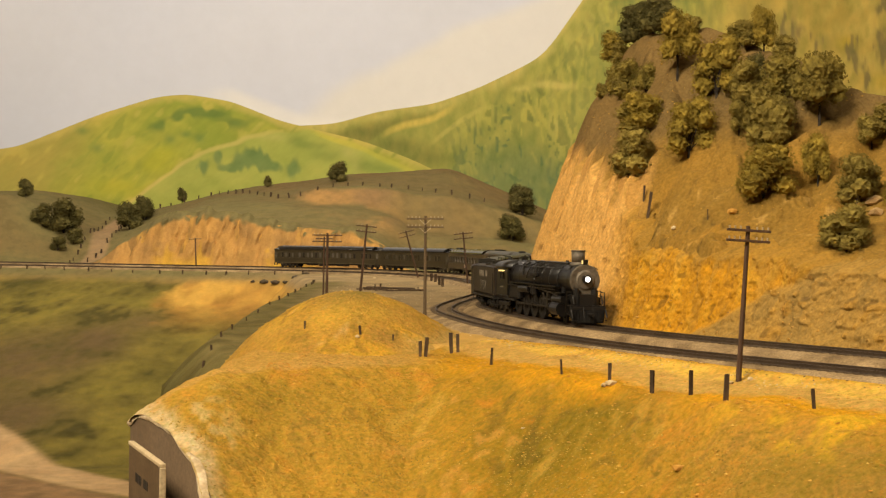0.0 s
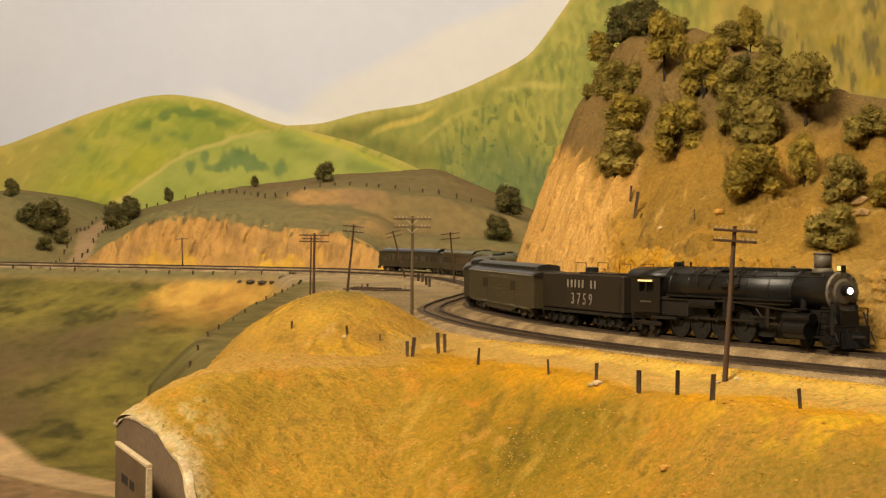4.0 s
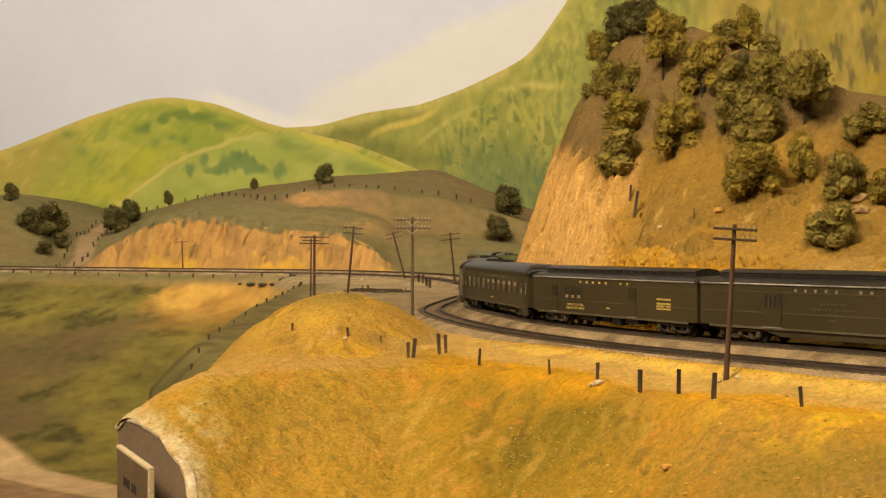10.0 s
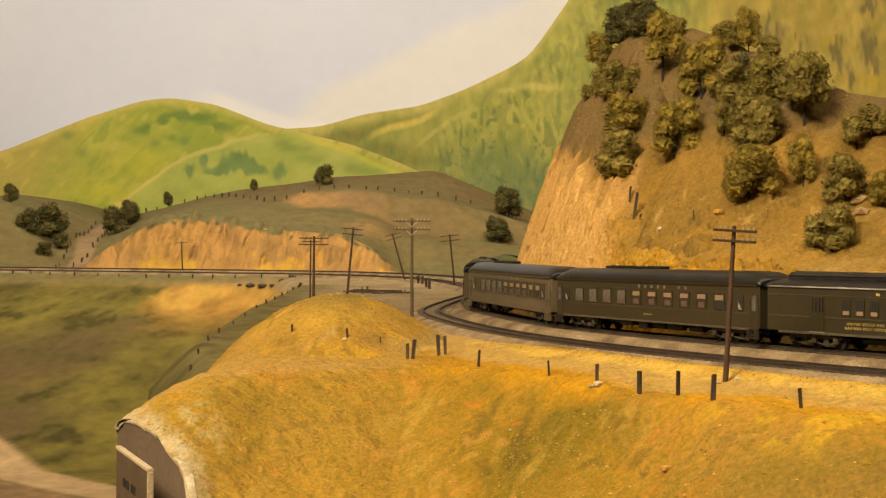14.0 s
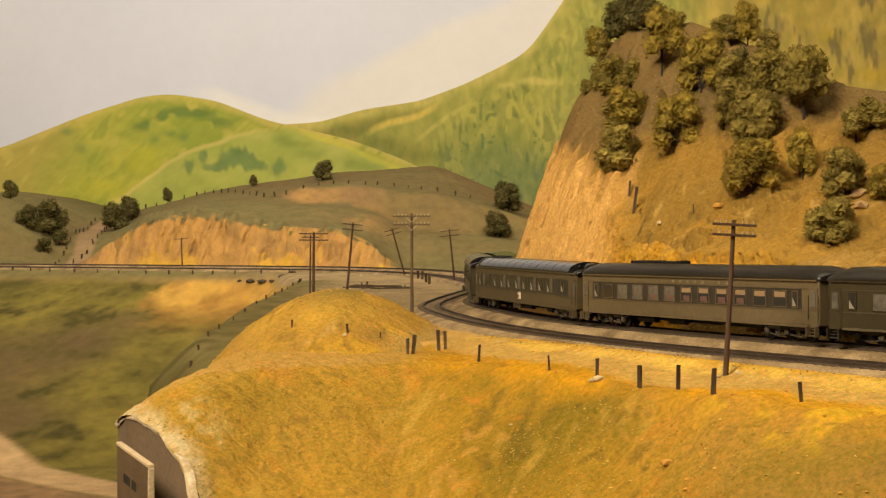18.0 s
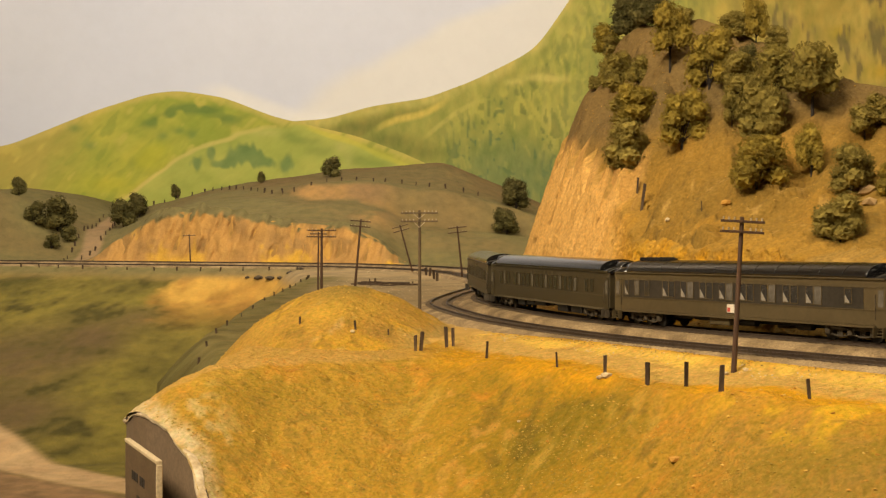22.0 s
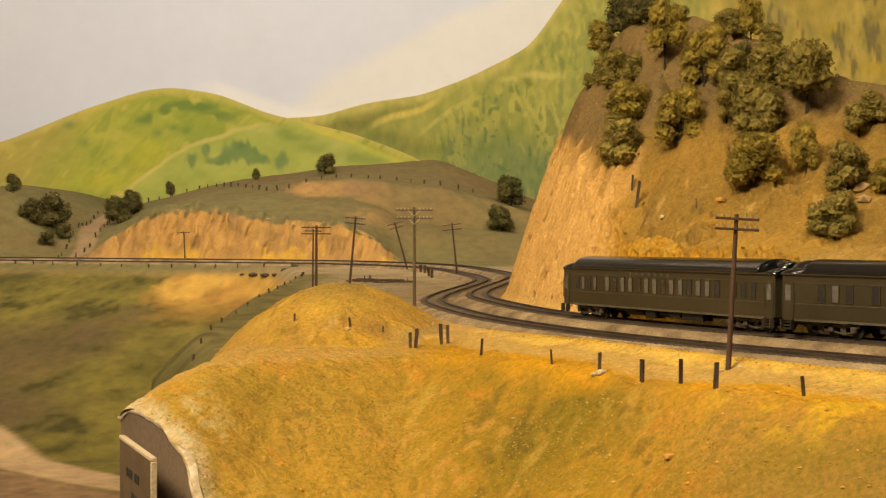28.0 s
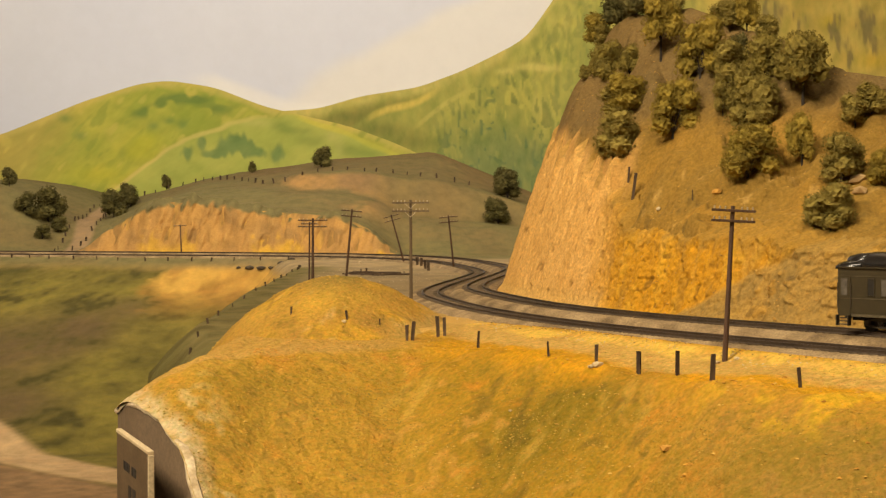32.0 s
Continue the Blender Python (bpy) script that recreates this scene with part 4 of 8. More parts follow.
def paint_hills(x, z, h):
    """Rolling green hills: a straw shoulder, a dark wooded brow, a pale track climbing the fold, groves and a lit crest in front of the ridge."""
    n1, n2, n3 = bumps(x + 0.8 * z, z, 0.16, 111), bumps(x + 1.2 * z, z * 1.3, 0.055, 112), bumps(x, z, 0.03, 113)
    flow = bumps(x - 0.9 * z, 0.35 * (0.9 * x + z), 0.030, 119) + 0.5 * bumps(x - 0.9 * z, 0.35 * (0.9 * x + z), 0.013, 120)
    c = mixc((0.270, 0.315, 0.048), (0.43, 0.405, 0.068), np.clip(0.45 + 0.4 * n1 + 0.35 * n2 + 0.35 * flow, 0, 1))
    straw = ramp(x + 0.5 * (0.40 - z) + 0.06 * n1, -1.05, -1.30)
    c = mixc(c, mixc((0.43, 0.335, 0.085), (0.34, 0.30, 0.075), np.clip(0.5 + 0.5 * flow, 0, 1)), 0.8 * straw)
    c = mixc(c, (0.52, 0.42, 0.115), 0.75 * ramp(h + 0.008 * n2, 0.030, 0.0))
    c = mixc(c, (0.195, 0.265, 0.045), 0.6 * ramp(flow + 0.4 * n1 + 0.3 * n3, 0.3, 0.9) * (1 - straw))
    c = mixc(c, (0.50, 0.42, 0.095), 0.55 * ramp(-flow + 0.5 * n2, 0.45, 1.0))
    brow = blobs(x, z, ((-0.965, 0.415, 0.035, 0.016), (-0.925, 0.435, 0.04, 0.016), (-0.885, 0.455, 0.045, 0.017), (-0.835, 0.468, 0.045, 0.014), (-0.785, 0.458, 0.05, 0.016), (-0.72, 0.43, 0.05, 0.02)))
    c = mixc(c, (0.130, 0.200, 0.045), 0.85 * brow * ramp(n3 + 0.6 * brow, -0.2, 0.4))
    c = mixc(c, (0.16, 0.235, 0.060), 0.7 * blobs(x, z, ((-1.024, 0.288, 0.014, 0.022), (-0.927, 0.375, 0.018, 0.014), (-0.833, 0.381, 0.016, 0.016), (-0.875, 0.392, 0.02, 0.010), (-1.16, 0.345, 0.02, 0.014), (-1.21, 0.40, 0.02, 0.014))))
    c = mixc(c, (0.44, 0.42, 0.035), 0.6 * blobs(x, z, ((-1.10, 0.22, 0.10, 0.035), (-0.98, 0.29, 0.07, 0.03), (-0.95, 0.33, 0.05, 0.025))))
    # the nearer fold below the pale track
    line = np.interp(x, [-1.10, -1.019, -0.891, -0.80, -0.674, -0.565, -0.474, -0.312, -0.167, 0.0, 0.2], [0.12, 0.198, 0.292, 0.346, 0.382, 0.406, 0.414, 0.355, 0.292, 0.23, 0.1]) + 0.006 * n2
    below = ramp(z - line, 0.004, -0.010)
    lush = mixc((0.305, 0.345, 0.072), (0.40, 0.415, 0.095), np.clip(0.5 + 0.45 * n2 + 0.3 * n1, 0, 1))
    lush = mixc(lush, (0.47, 0.43, 0.135), 0.5 * blobs(x, z, ((-0.33, 0.305, 0.02, 0.035), (-0.36, 0.34, 0.018, 0.02), (-0.60, 0.385, 0.05, 0.012))))
    lush = mixc(lush, (0.205, 0.265, 0.060), 0.7 * blobs(x, z, ((-0.42, 0.33, 0.055, 0.022), (-0.30, 0.30, 0.035, 0.02), (-0.52, 0.375, 0.035, 0.016), (-0.47, 0.36, 0.05, 0.012), (-0.24, 0.285, 0.05, 0.016))))
    grove = blobs(x, z, ((-0.705, 0.305, 0.020, 0.034), (-0.672, 0.318, 0.018, 0.036), (-0.642, 0.316, 0.018, 0.036), (-0.612, 0.303, 0.018, 0.030), (-0.582, 0.290, 0.018, 0.022), (-0.770, 0.322, 0.014, 0.022), (-0.82, 0.290, 0.018, 0.022), (-0.527, 0.285, 0.020, 0.026), (-0.74, 0.285, 0.03, 0.014)))
    lush = mixc(lush, mixc((0.105, 0.185, 0.062), (0.16, 0.235, 0.078), np.clip(0.5 + 0.7 * n3, 0, 1)), 0.85 * ramp(grove + 0.30 * bumps(x + 0.004 * n3, z * 0.3, 0.012, 118), 0.25, 0.75))
    c = mixc(c, lush, below)
    c = mixc(c, (0.53, 0.445, 0.135), 0.8 * ramp(np.abs(z - line), 0.011, 0.003) * ramp(x, -0.50, -0.66))
    c = mixc(c, (0.47, 0.44, 0.07), 0.8 * ramp(np.abs(z - line + 0.006), 0.013, 0.003) * ramp(x, -0.50, -0.42))
    return c


def paint_sky(x, z, h):
    """Cool grey sky with a cream cloud bank rising towards the high ridge."""
    n1, n2 = bumps(x, z, 0.35, 121), bumps(x + z, z, 0.12, 122)
    c = mixc((0.575, 0.610, 0.715), (0.61, 0.635, 0.715), np.clip(0.5 + 0.5 * n1, 0, 1))
    cloud = ramp(x - np.interp(z, [0.40, 0.44, 0.52, 0.61, 0.68, 0.80, 1.0], [-0.62, -0.52, -0.42, -0.28, -0.13, 0.16, 0.7]) + 0.03 * n1 + 0.025 * n2, -0.06, 0.08)
    c = mixc(c, (0.70, 0.685, 0.635), 0.8 * cloud)
    halo = np.interp(x, [-1.2, -0.90, -0.73, -0.60, -0.50, -0.4, -0.2], [0.30, 0.53, 0.52, 0.475, 0.44, 0.43, 0.40])
    return mixc(c, (0.74, 0.735, 0.715), 0.75 * ramp(z - halo, 0.035, 0.0) * ramp(x, -0.85, -0.70) * ramp(x, -0.25, -0.40))


bm = bmesh.new()
box(bm, -2.9, 3.7, WALL_Y, WALL_Y + 0.05, -1.25, CEILING)
tagged(part("backdrop", bm, M_SKY), "smooth backdrop painted as a pale hazy sky", "backdrop", kind="structure")
painted_panel("painted_sky", [(-2.9, 1.5), (3.7, 1.5)], 0.004, paint_sky, "pale grey sky with a cream cloud bank painted on the backdrop", -2.9, 3.7, M_SKYPAINT)
painted_panel("painted_ridge", [(-0.75, 0.2), (-0.57, 0.42), (-0.40, 0.431), (-0.26, 0.472), (-0.08, 0.499), (0.065, 0.553), (0.20, 0.62), (0.27, 0.66), (0.36, 0.79), (0.5, 1.0), (0.75, 1.14), (1.1, 1.12), (1.7, 0.95), (2.6, 0.8), (3.7, 0.7)],
              0.009, paint_ridge, "painted wooded ridge rising to a high straw-coloured slope", -0.75, 3.7, M_RIDGE)
painted_panel("painted_hills", [(-2.9, 0.35), (-2.0, 0.27), (-1.42, 0.345), (-1.15, 0.454), (-0.97, 0.511), (-0.875, 0.521), (-0.73, 0.499), (-0.57, 0.437), (-0.43, 0.405), (-0.3, 0.375), (-0.15, 0.32), (0.0, 0.25), (0.2, 0.10)],
              0.015, paint_hills, "sunlit green hills painted on the backdrop", -2.9, 0.2, M_HILLS)

bm = bmesh.new()
box(bm, -2.95, 3.75, -2.5, WALL_Y + 0.05, -1.29, -1.25)
tagged(part("floor", bm, M_CARPET), "dark carpeted floor of the layout room", "floor", kind="structure")
bm = bmesh.new()
box(bm, -2.95, 3.75, -2.5, WALL_Y + 0.05, CEILING, CEILING + 0.05)
tagged(part("ceiling", bm, M_ROOM), "plain painted ceiling", "ceiling", kind="structure")
for wall_name, span in (("wall_west", (-2.95, -2.9, -2.5, WALL_Y)), ("wall_east", (3.7, 3.75, -2.5, WALL_Y)), ("wall_south", (-2.9, 3.7, -2.5, -2.45))):
    bm = bmesh.new()
    box(bm, *span, -1.25, CEILING)
    tagged(part(wall_name, bm, M_ROOM), "plain painted room wall", "wall", kind="structure")

# ---- tracks ----
def along(line, z, offset=0.0):
    t = tangents(line)
    p = line + np.c_[-t[:, 1], t[:, 0]] * offset
    return [(x, y, z) for x, y in p]


def ribbon(name, line, z, section, material, parent, every=3, lo=0, hi=None):
    """A section (offset to the left, height) drawn along the line."""
    t = tangents(line)
    pts, tan = line[lo:hi:every], t[lo:hi:every]
    m = len(section)
    verts, faces = [], []
    up = rise(np.arange(len(line))[lo:hi:every])
    for (x, y), (tx, ty), dz in zip(pts, tan, up):
        for o, h in section:
            verts.append((x - ty * o, y + tx * o, z + h + dz))
    for i in range(len(pts) - 1):
        for j in range(m - 1):
            a = i * m + j
            faces.append((a, a + m, a + m + 1, a + 1))
    me = bpy.data.meshes.new(name)
    me.from_pydata(verts, [], faces)
    me.materials.append(material)
    ob = new(name, me)
    ob.parent = parent
    return ob


def tie_mesh(seed):
    """One sleeper: a worn block, a little uneven."""
    rnd = random.Random(seed)
    bm = bmesh.new()
    half = 0.0148 + rnd.uniform(-0.0006, 0.0006)
    box(bm, -0.0013, 0.0013, -half, half, -0.0048, -0.0022)
    for v in bm.verts:
        v.co.x += rnd.uniform(-0.0002, 0.0002)
        v.co.z += rnd.uniform(-0.0002, 0.0001)
    me = bpy.data.meshes.new("tie")
    bm.to_mesh(me)
    bm.free()
    me.materials.append(M_TIE)
    return me


TIES = [tie_mesh(k) for k in range(6)]


def ties(line, z, parent):
    """Sleepers: single ones round the near bend, one joined mesh of separate blocks beyond it."""
    t = tangents(line)
    s = np.r_[0, np.cumsum(np.linalg.norm(np.diff(line, axis=0), axis=1))]
    rnd = random.Random(7)
    verts, faces = [], []
    for u in np.arange(1.2, min(s[-1], 6.2), 0.0068):
        x, y = np.interp(u, s, line[:, 0]), np.interp(u, s, line[:, 1])
        tx, ty = np.interp(u, s, t[:, 0]), np.interp(u, s, t[:, 1])
        lift = float(rise(u / STEP))
        if 3.75 < u < 5.45:
            ob = new("tie", TIES[rnd.randrange(6)])
            ob.parent = parent
            ob.matrix_basis = pose(x, y, z + lift, 0, 0, math.degrees(math.atan2(ty, tx)) + rnd.uniform(-2, 2))
            continue
        w, l, b = 0.0013, 0.0148 + rnd.uniform(-0.0006, 0.0006), len(verts)
        for dz in (-0.0048, -0.0022):
            for a, c in ((-w, -l), (w, -l), (w, l), (-w, l)):
                verts.append((x + tx * a - ty * c, y + ty * a + tx * c, z + dz + lift))
        faces += [(b + 4, b + 5, b + 6, b + 7), (b, b + 1, b + 5, b + 4), (b + 1, b + 2, b + 6, b + 5), (b + 2, b + 3, b + 7, b + 6), (b + 3, b, b + 4, b + 7)]
    me = bpy.data.meshes.new("ties")
    me.from_pydata(verts, [], faces)
    me.materials.append(M_TIE)
    ob = new("ties", me)
    ob.parent = parent
    ob["kind"] = "stuff"
    return ob


RAIL = [(-0.0012, -0.0025), (-0.0011, -0.0021), (-0.0004, -0.0018), (-0.0004, -0.0008), (-0.0006, -0.0006), (-0.0006, 0.0), (0.0006, 0.0), (0.0006, -0.0006), (0.0004, -0.0008), (0.0004, -0.0018), (0.0011, -0.0021), (0.0012, -0.0025)]
BED = [(-0.034, -0.014), (-0.0235, -0.0045), (-0.017, -0.0027), (0, -0.0027), (0.017, -0.0027), (0.0235, -0.0045), (0.034, -0.014)]
for line, z, words in ((INNER, 0.0, "main line track with dark rails on tan ballast"), (OUTER, OUTER_Z, "second track with dark rails curving beside the main line")):
    track = tagged(new("railway_track"), words, "railway track", "double track line", "structure")
    ribbon("ballast_bed", line, z, BED, M_BALLAST, track)
    ties(line, z, track)
    for side in (-0.0088, 0.0088):
        ribbon("rail", line, z, [(o + side, h) for o, h in RAIL], M_RAIL, track)

# ---- the train ----
M_OLIVE = surface("dark_olive_coach_paint", [(0.031, 0.023, 0.009), (0.042, 0.031, 0.0125)], 0.06, 0.45, grain=0.004, bump=0.03, mottle=0.12, spec=0.4)
M_BROWNGREY = surface("dusty_brown_grey_coach_paint", [(0.100, 0.074, 0.036), (0.122, 0.090, 0.046)], 0.06, 0.5, grain=0.004, bump=0.03, mottle=0.12)
M_TAUPE = surface("weathered_taupe_coach_paint", [(0.068, 0.050, 0.023), (0.084, 0.062, 0.029)], 0.06, 0.45, grain=0.004, bump=0.03, mottle=0.12)
M_ROOFBLACK = surface("satin_black_roof_paint", [(0.005, 0.0046, 0.0042), (0.009, 0.008, 0.0075)], 0.05, 0.19, grain=0.004, bump=0.0, mottle=0.15, spec=0.75)
M_ROOFDULL = surface("dusty_black_roof_paint", [(0.013, 0.0115, 0.009), (0.024, 0.021, 0.017)], 0.05, 0.36, grain=0.003, bump=0.05, mottle=0.2)
M_BLACK = surface("soot_black_running_gear", [(0.006, 0.005, 0.004), (0.015, 0.0125, 0.009)], 0.02, 0.6, grain=0.002, bump=0.1, mottle=0.3)
M_SOOT = surface("matt_soot_black", [(0.004, 0.0035, 0.003), (0.009, 0.0078, 0.006)], 0.02, 0.85, grain=0.002, bump=0.1, mottle=0.3, spec=0.15)
M_GEAR = surface("dusty_truck_metal", [(0.030, 0.023, 0.014), (0.075, 0.058, 0.035)], 0.012, 0.65, grain=0.002, bump=0.15, mottle=0.3)
M_ENGINE = surface("weathered_black_engine_paint", [(0.0032, 0.0027, 0.0022), (0.0085, 0.007, 0.0054)], 0.02, 0.40, grain=0.002, bump=0.10, mottle=0.35, spec=0.4)
M_RODS = surface("oily_rod_steel", [(0.014, 0.011, 0.0075), (0.032, 0.025, 0.016)], 0.012, 0.5, metal=0.3, grain=0.002, bump=0.05, mottle=0.3)
M_GRAPHITE = surface("grey_graphite_smokebox", [(0.085, 0.073, 0.055), (0.15, 0.127, 0.095)], 0.03, 0.55, metal=0.3, grain=0.002, bump=0.08)
M_TENDER = surface("dark_brown_black_tender_paint", [(0.014, 0.0098, 0.006), (0.020, 0.0142, 0.0088)], 0.08, 0.5, grain=0.004, bump=0.03, mottle=0.12)
M_BAND = surface("dark_grey_window_band", [(0.028, 0.024, 0.018), (0.038, 0.032, 0.025)], 0.03, 0.4, grain=0.003, bump=0.02)
M_GOLD = surface("dull_gold_lettering", [(0.42, 0.30, 0.07), (0.5, 0.37, 0.1)], 0.01, 0.6, grain=0.002, bump=0)
M_SILVER = surface("pale_grey_lettering", [(0.20, 0.172, 0.125), (0.245, 0.21, 0.155)], 0.01, 0.6, grain=0.002, bump=0)
M_DIM = surface("dim_worn_lettering", [(0.072, 0.056, 0.028), (0.095, 0.075, 0.040)], 0.01, 0.6, grain=0.002, bump=0)
M_FAINT = surface("faded_lettering", [(0.16, 0.13, 0.08), (0.2, 0.165, 0.10)], 0.01, 0.6, grain=0.002, bump=0)
M_PANE = surface("dark_window_glass", [(0.02, 0.018, 0.015), (0.035, 0.03, 0.024)], 0.02, 0.12, grain=0.004, bump=0, spec=0.6)
# The lighter grey base colour stands in for reflections on the panes.
M_PANE_GREY = surface("grey_painted_reflection_glass", [(0.075, 0.065, 0.050), (0.135, 0.118, 0.092)], 0.01, 0.15, grain=0.004, bump=0, spec=0.6)
# Weak emission on the blind stands in for lamplight inside the coach.
M_BLIND = glowing("cream_window_blind", (0.25, 0.165, 0.085), 0.03)
# Pale grey for the reflection painted in a pane's lower corner.
M_GLINT = surface("pale_grey_glint", [(0.20, 0.175, 0.135), (0.27, 0.235, 0.18)], 0.006, 0.8, grain=0.001)
# Pale grey that stands in for the highlight along deck-roof eaves.
M_EAVE_GLINT = surface("eave_highlight_grey", [(0.20, 0.18, 0.15), (0.48, 0.44, 0.38)], 0.03, 0.3, grain=0.003, bump=0)
M_SEAT = surface("dim_red_seats", [(0.085, 0.045, 0.034), (0.14, 0.075, 0.052)], 0.004, 0.8, grain=0.002)
M_BELLOWS = surface("black_rubber_bellows", [(0.012, 0.011, 0.010), (0.022, 0.02, 0.018)], 0.01, 0.85, grain=0.001, stretch=(1, 1, 0.1))
M_LAMP = glowing("lit_headlamp", (1.0, 0.97, 0.9), 4.0)
M_NUMBERLIT = glowing("lit_number_glass", (0.95, 0.72, 0.28), 0.6)
M_RED, M_CREAM = surface("red_emblem_paint", [(0.35, 0.05, 0.03), (0.4, 0.06, 0.04)], 0.01), surface("cream_emblem_paint", [(0.6, 0.52, 0.4), (0.65, 0.57, 0.45)], 0.01)

HALF, SILL, EAVE, TOP = 0.0172, 0.0108, 0.0392, 0.0490


def arch(half, eave, top, n=22):
    return [(half * math.cos(math.pi * i / n), eave + (top - eave) * math.sin(math.pi * i / n) ** 0.8) for i in range(n + 1)]


def deck_roof(half, eave, top):
    """Section of a clerestory roof, from one eave to the other."""
    r = [(half + 0.0008, eave), (half + 0.0006, eave + 0.0010), (half * 0.86, eave + 0.0030), (half * 0.58, eave + 0.0042), (half * 0.575, eave + 0.0070), (half * 0.62, eave + 0.0072), (half * 0.45, eave + 0.0088), (0.0, top)]
    return r + [(-y, z) for y, z in r[-2::-1]]


def bars(words, x0, x1, z, h, y, material, parent, name="lettering", gap=0.55):
    """Writing that stays plain bars: one block for each stroke-wide letter. words: numbers of letters."""
    bm = bmesh.new()
    total = sum(words) + (len(words) - 1) * 1.2
    w = (x1 - x0) / total
    x = x0
    for k in words:
        for _ in range(k):
            box(bm, x + w * gap / 2, x + w * (1 - gap / 2), y - 0.00015, y + 0.00015, z, z + h)
            x += w
        x += w * 1.2
    return part(name, bm, material, parent)


def text(words, x, z, size, y, material, parent, name="lettering", align="CENTER", space=1.0):
    cu = bpy.data.curves.new("text", "FONT")
    cu.body, cu.size, cu.align_x, cu.extrude, cu.space_character = words, size, align, 0.0001, space
    cu.resolution_u = 2
    tmp = bpy.data.objects.new("text", cu)
    scene.collection.objects.link(tmp)
    me = bpy.data.meshes.new_from_object(tmp.evaluated_get(bpy.context.evaluated_depsgraph_get()))
    bpy.data.objects.remove(tmp)
    bpy.data.curves.remove(cu)
    me.materials.clear()
    me.materials.append(material)
    ob = new(name, me)
    ob.parent = parent
    ob.matrix_basis = pose(x, y, z, 90, 0, 0)
    return ob


def wheel_mesh(bm, x, y, r, w=0.0024, n=18, spokes=0):
    """A flanged wheel across y."""
    tube(bm, (x, y - w / 2, r), (x, y + w / 2, r), r, n=n)
    tube(bm, (x, y - w / 2 - 0.0004, r), (x, y - w / 2 + 0.0001, r), r * 0.42, n=10)
    tube(bm, (x, y + w / 2 - 0.0001, r), (x, y + w / 2 + 0.0004, r), r * 0.42, n=10)
    return bm


TRUCKS = {}


def truck(kind, parent, x):
    """A truck with its wheels: six_wheel or four_wheel. The parts are built once and shared."""
    wheels_at = {"six": (-0.0185, 0.0, 0.0185), "four": (-0.0135, 0.0135), "tender": (-0.0215, -0.0072, 0.0072, 0.0215)}[kind]
    e = max(wheels_at)
    holder = new("truck")
    holder.parent = parent
    holder.matrix_basis = pose(x, 0, 0)
    if kind in TRUCKS:
        for src in TRUCKS[kind]:
            again(src, src.matrix_basis.copy(), holder)
        return holder
    made = []
    for side in (-1, 1):
        bm = bmesh.new()
        y = side * 0.0122
        box(bm, -e - 0.004, e + 0.004, y - 0.0008, y + 0.0008, 0.0068, 0.0088, 0.0003)
        for wx in wheels_at:
            box(bm, wx - 0.0020, wx + 0.0020, y - 0.0016 * (side < 0) - 0.0006, y + 0.0016 * (side > 0) + 0.0006, 0.0038, 0.0078, 0.0005)
        for a, b in zip(wheels_at, wheels_at[1:]):
            c = (a + b) / 2
            tube(bm, (a + 0.001, y, 0.0042), (c - 0.002, y, 0.0030), 0.0006, n=6)
            tube(bm, (c - 0.002, y, 0.0030), (c + 0.002, y, 0.0030), 0.0006, n=6)
            tube(bm, (c + 0.002, y, 0.0030), (b - 0.001, y, 0.0042), 0.0006, n=6)
            for k in (-0.0016, 0.0, 0.0016):
                tube(bm, (c + k, y, 0.0034), (c + k, y, 0.0070), 0.0007, n=6)
            box(bm, c - 0.003, c + 0.003, y - 0.0010, y + 0.0010, 0.0082, 0.0098, 0.0003)
        made.append(part("side_frame", bm, M_BLACK if kind == "tender" else M_GEAR, holder))
    for wx in wheels_at:
        bm = bmesh.new()
        for y in (-0.0088, 0.0088):
            wheel_mesh(bm, 0, y, 0.0052)
        tube(bm, (0, -0.010, 0.0052), (0, 0.010, 0.0052), 0.0009, n=8)
        bmesh.ops.translate(bm, verts=bm.verts, vec=(0, 0, -0.0052))
        ob = part("wheelset", bm, M_BLACK, holder)
        ob.matrix_basis = pose(wx, 0, 0.0052)
        made.append(ob)
    bm = bmesh.new()
    box(bm, -e + 0.002, e - 0.002, -0.0105, 0.0105, 0.0070, 0.0092, 0.0004)
    made.append(part("bolster", bm, M_BLACK, holder))
    TRUCKS[kind] = made
    return holder


WINDOWS = {}


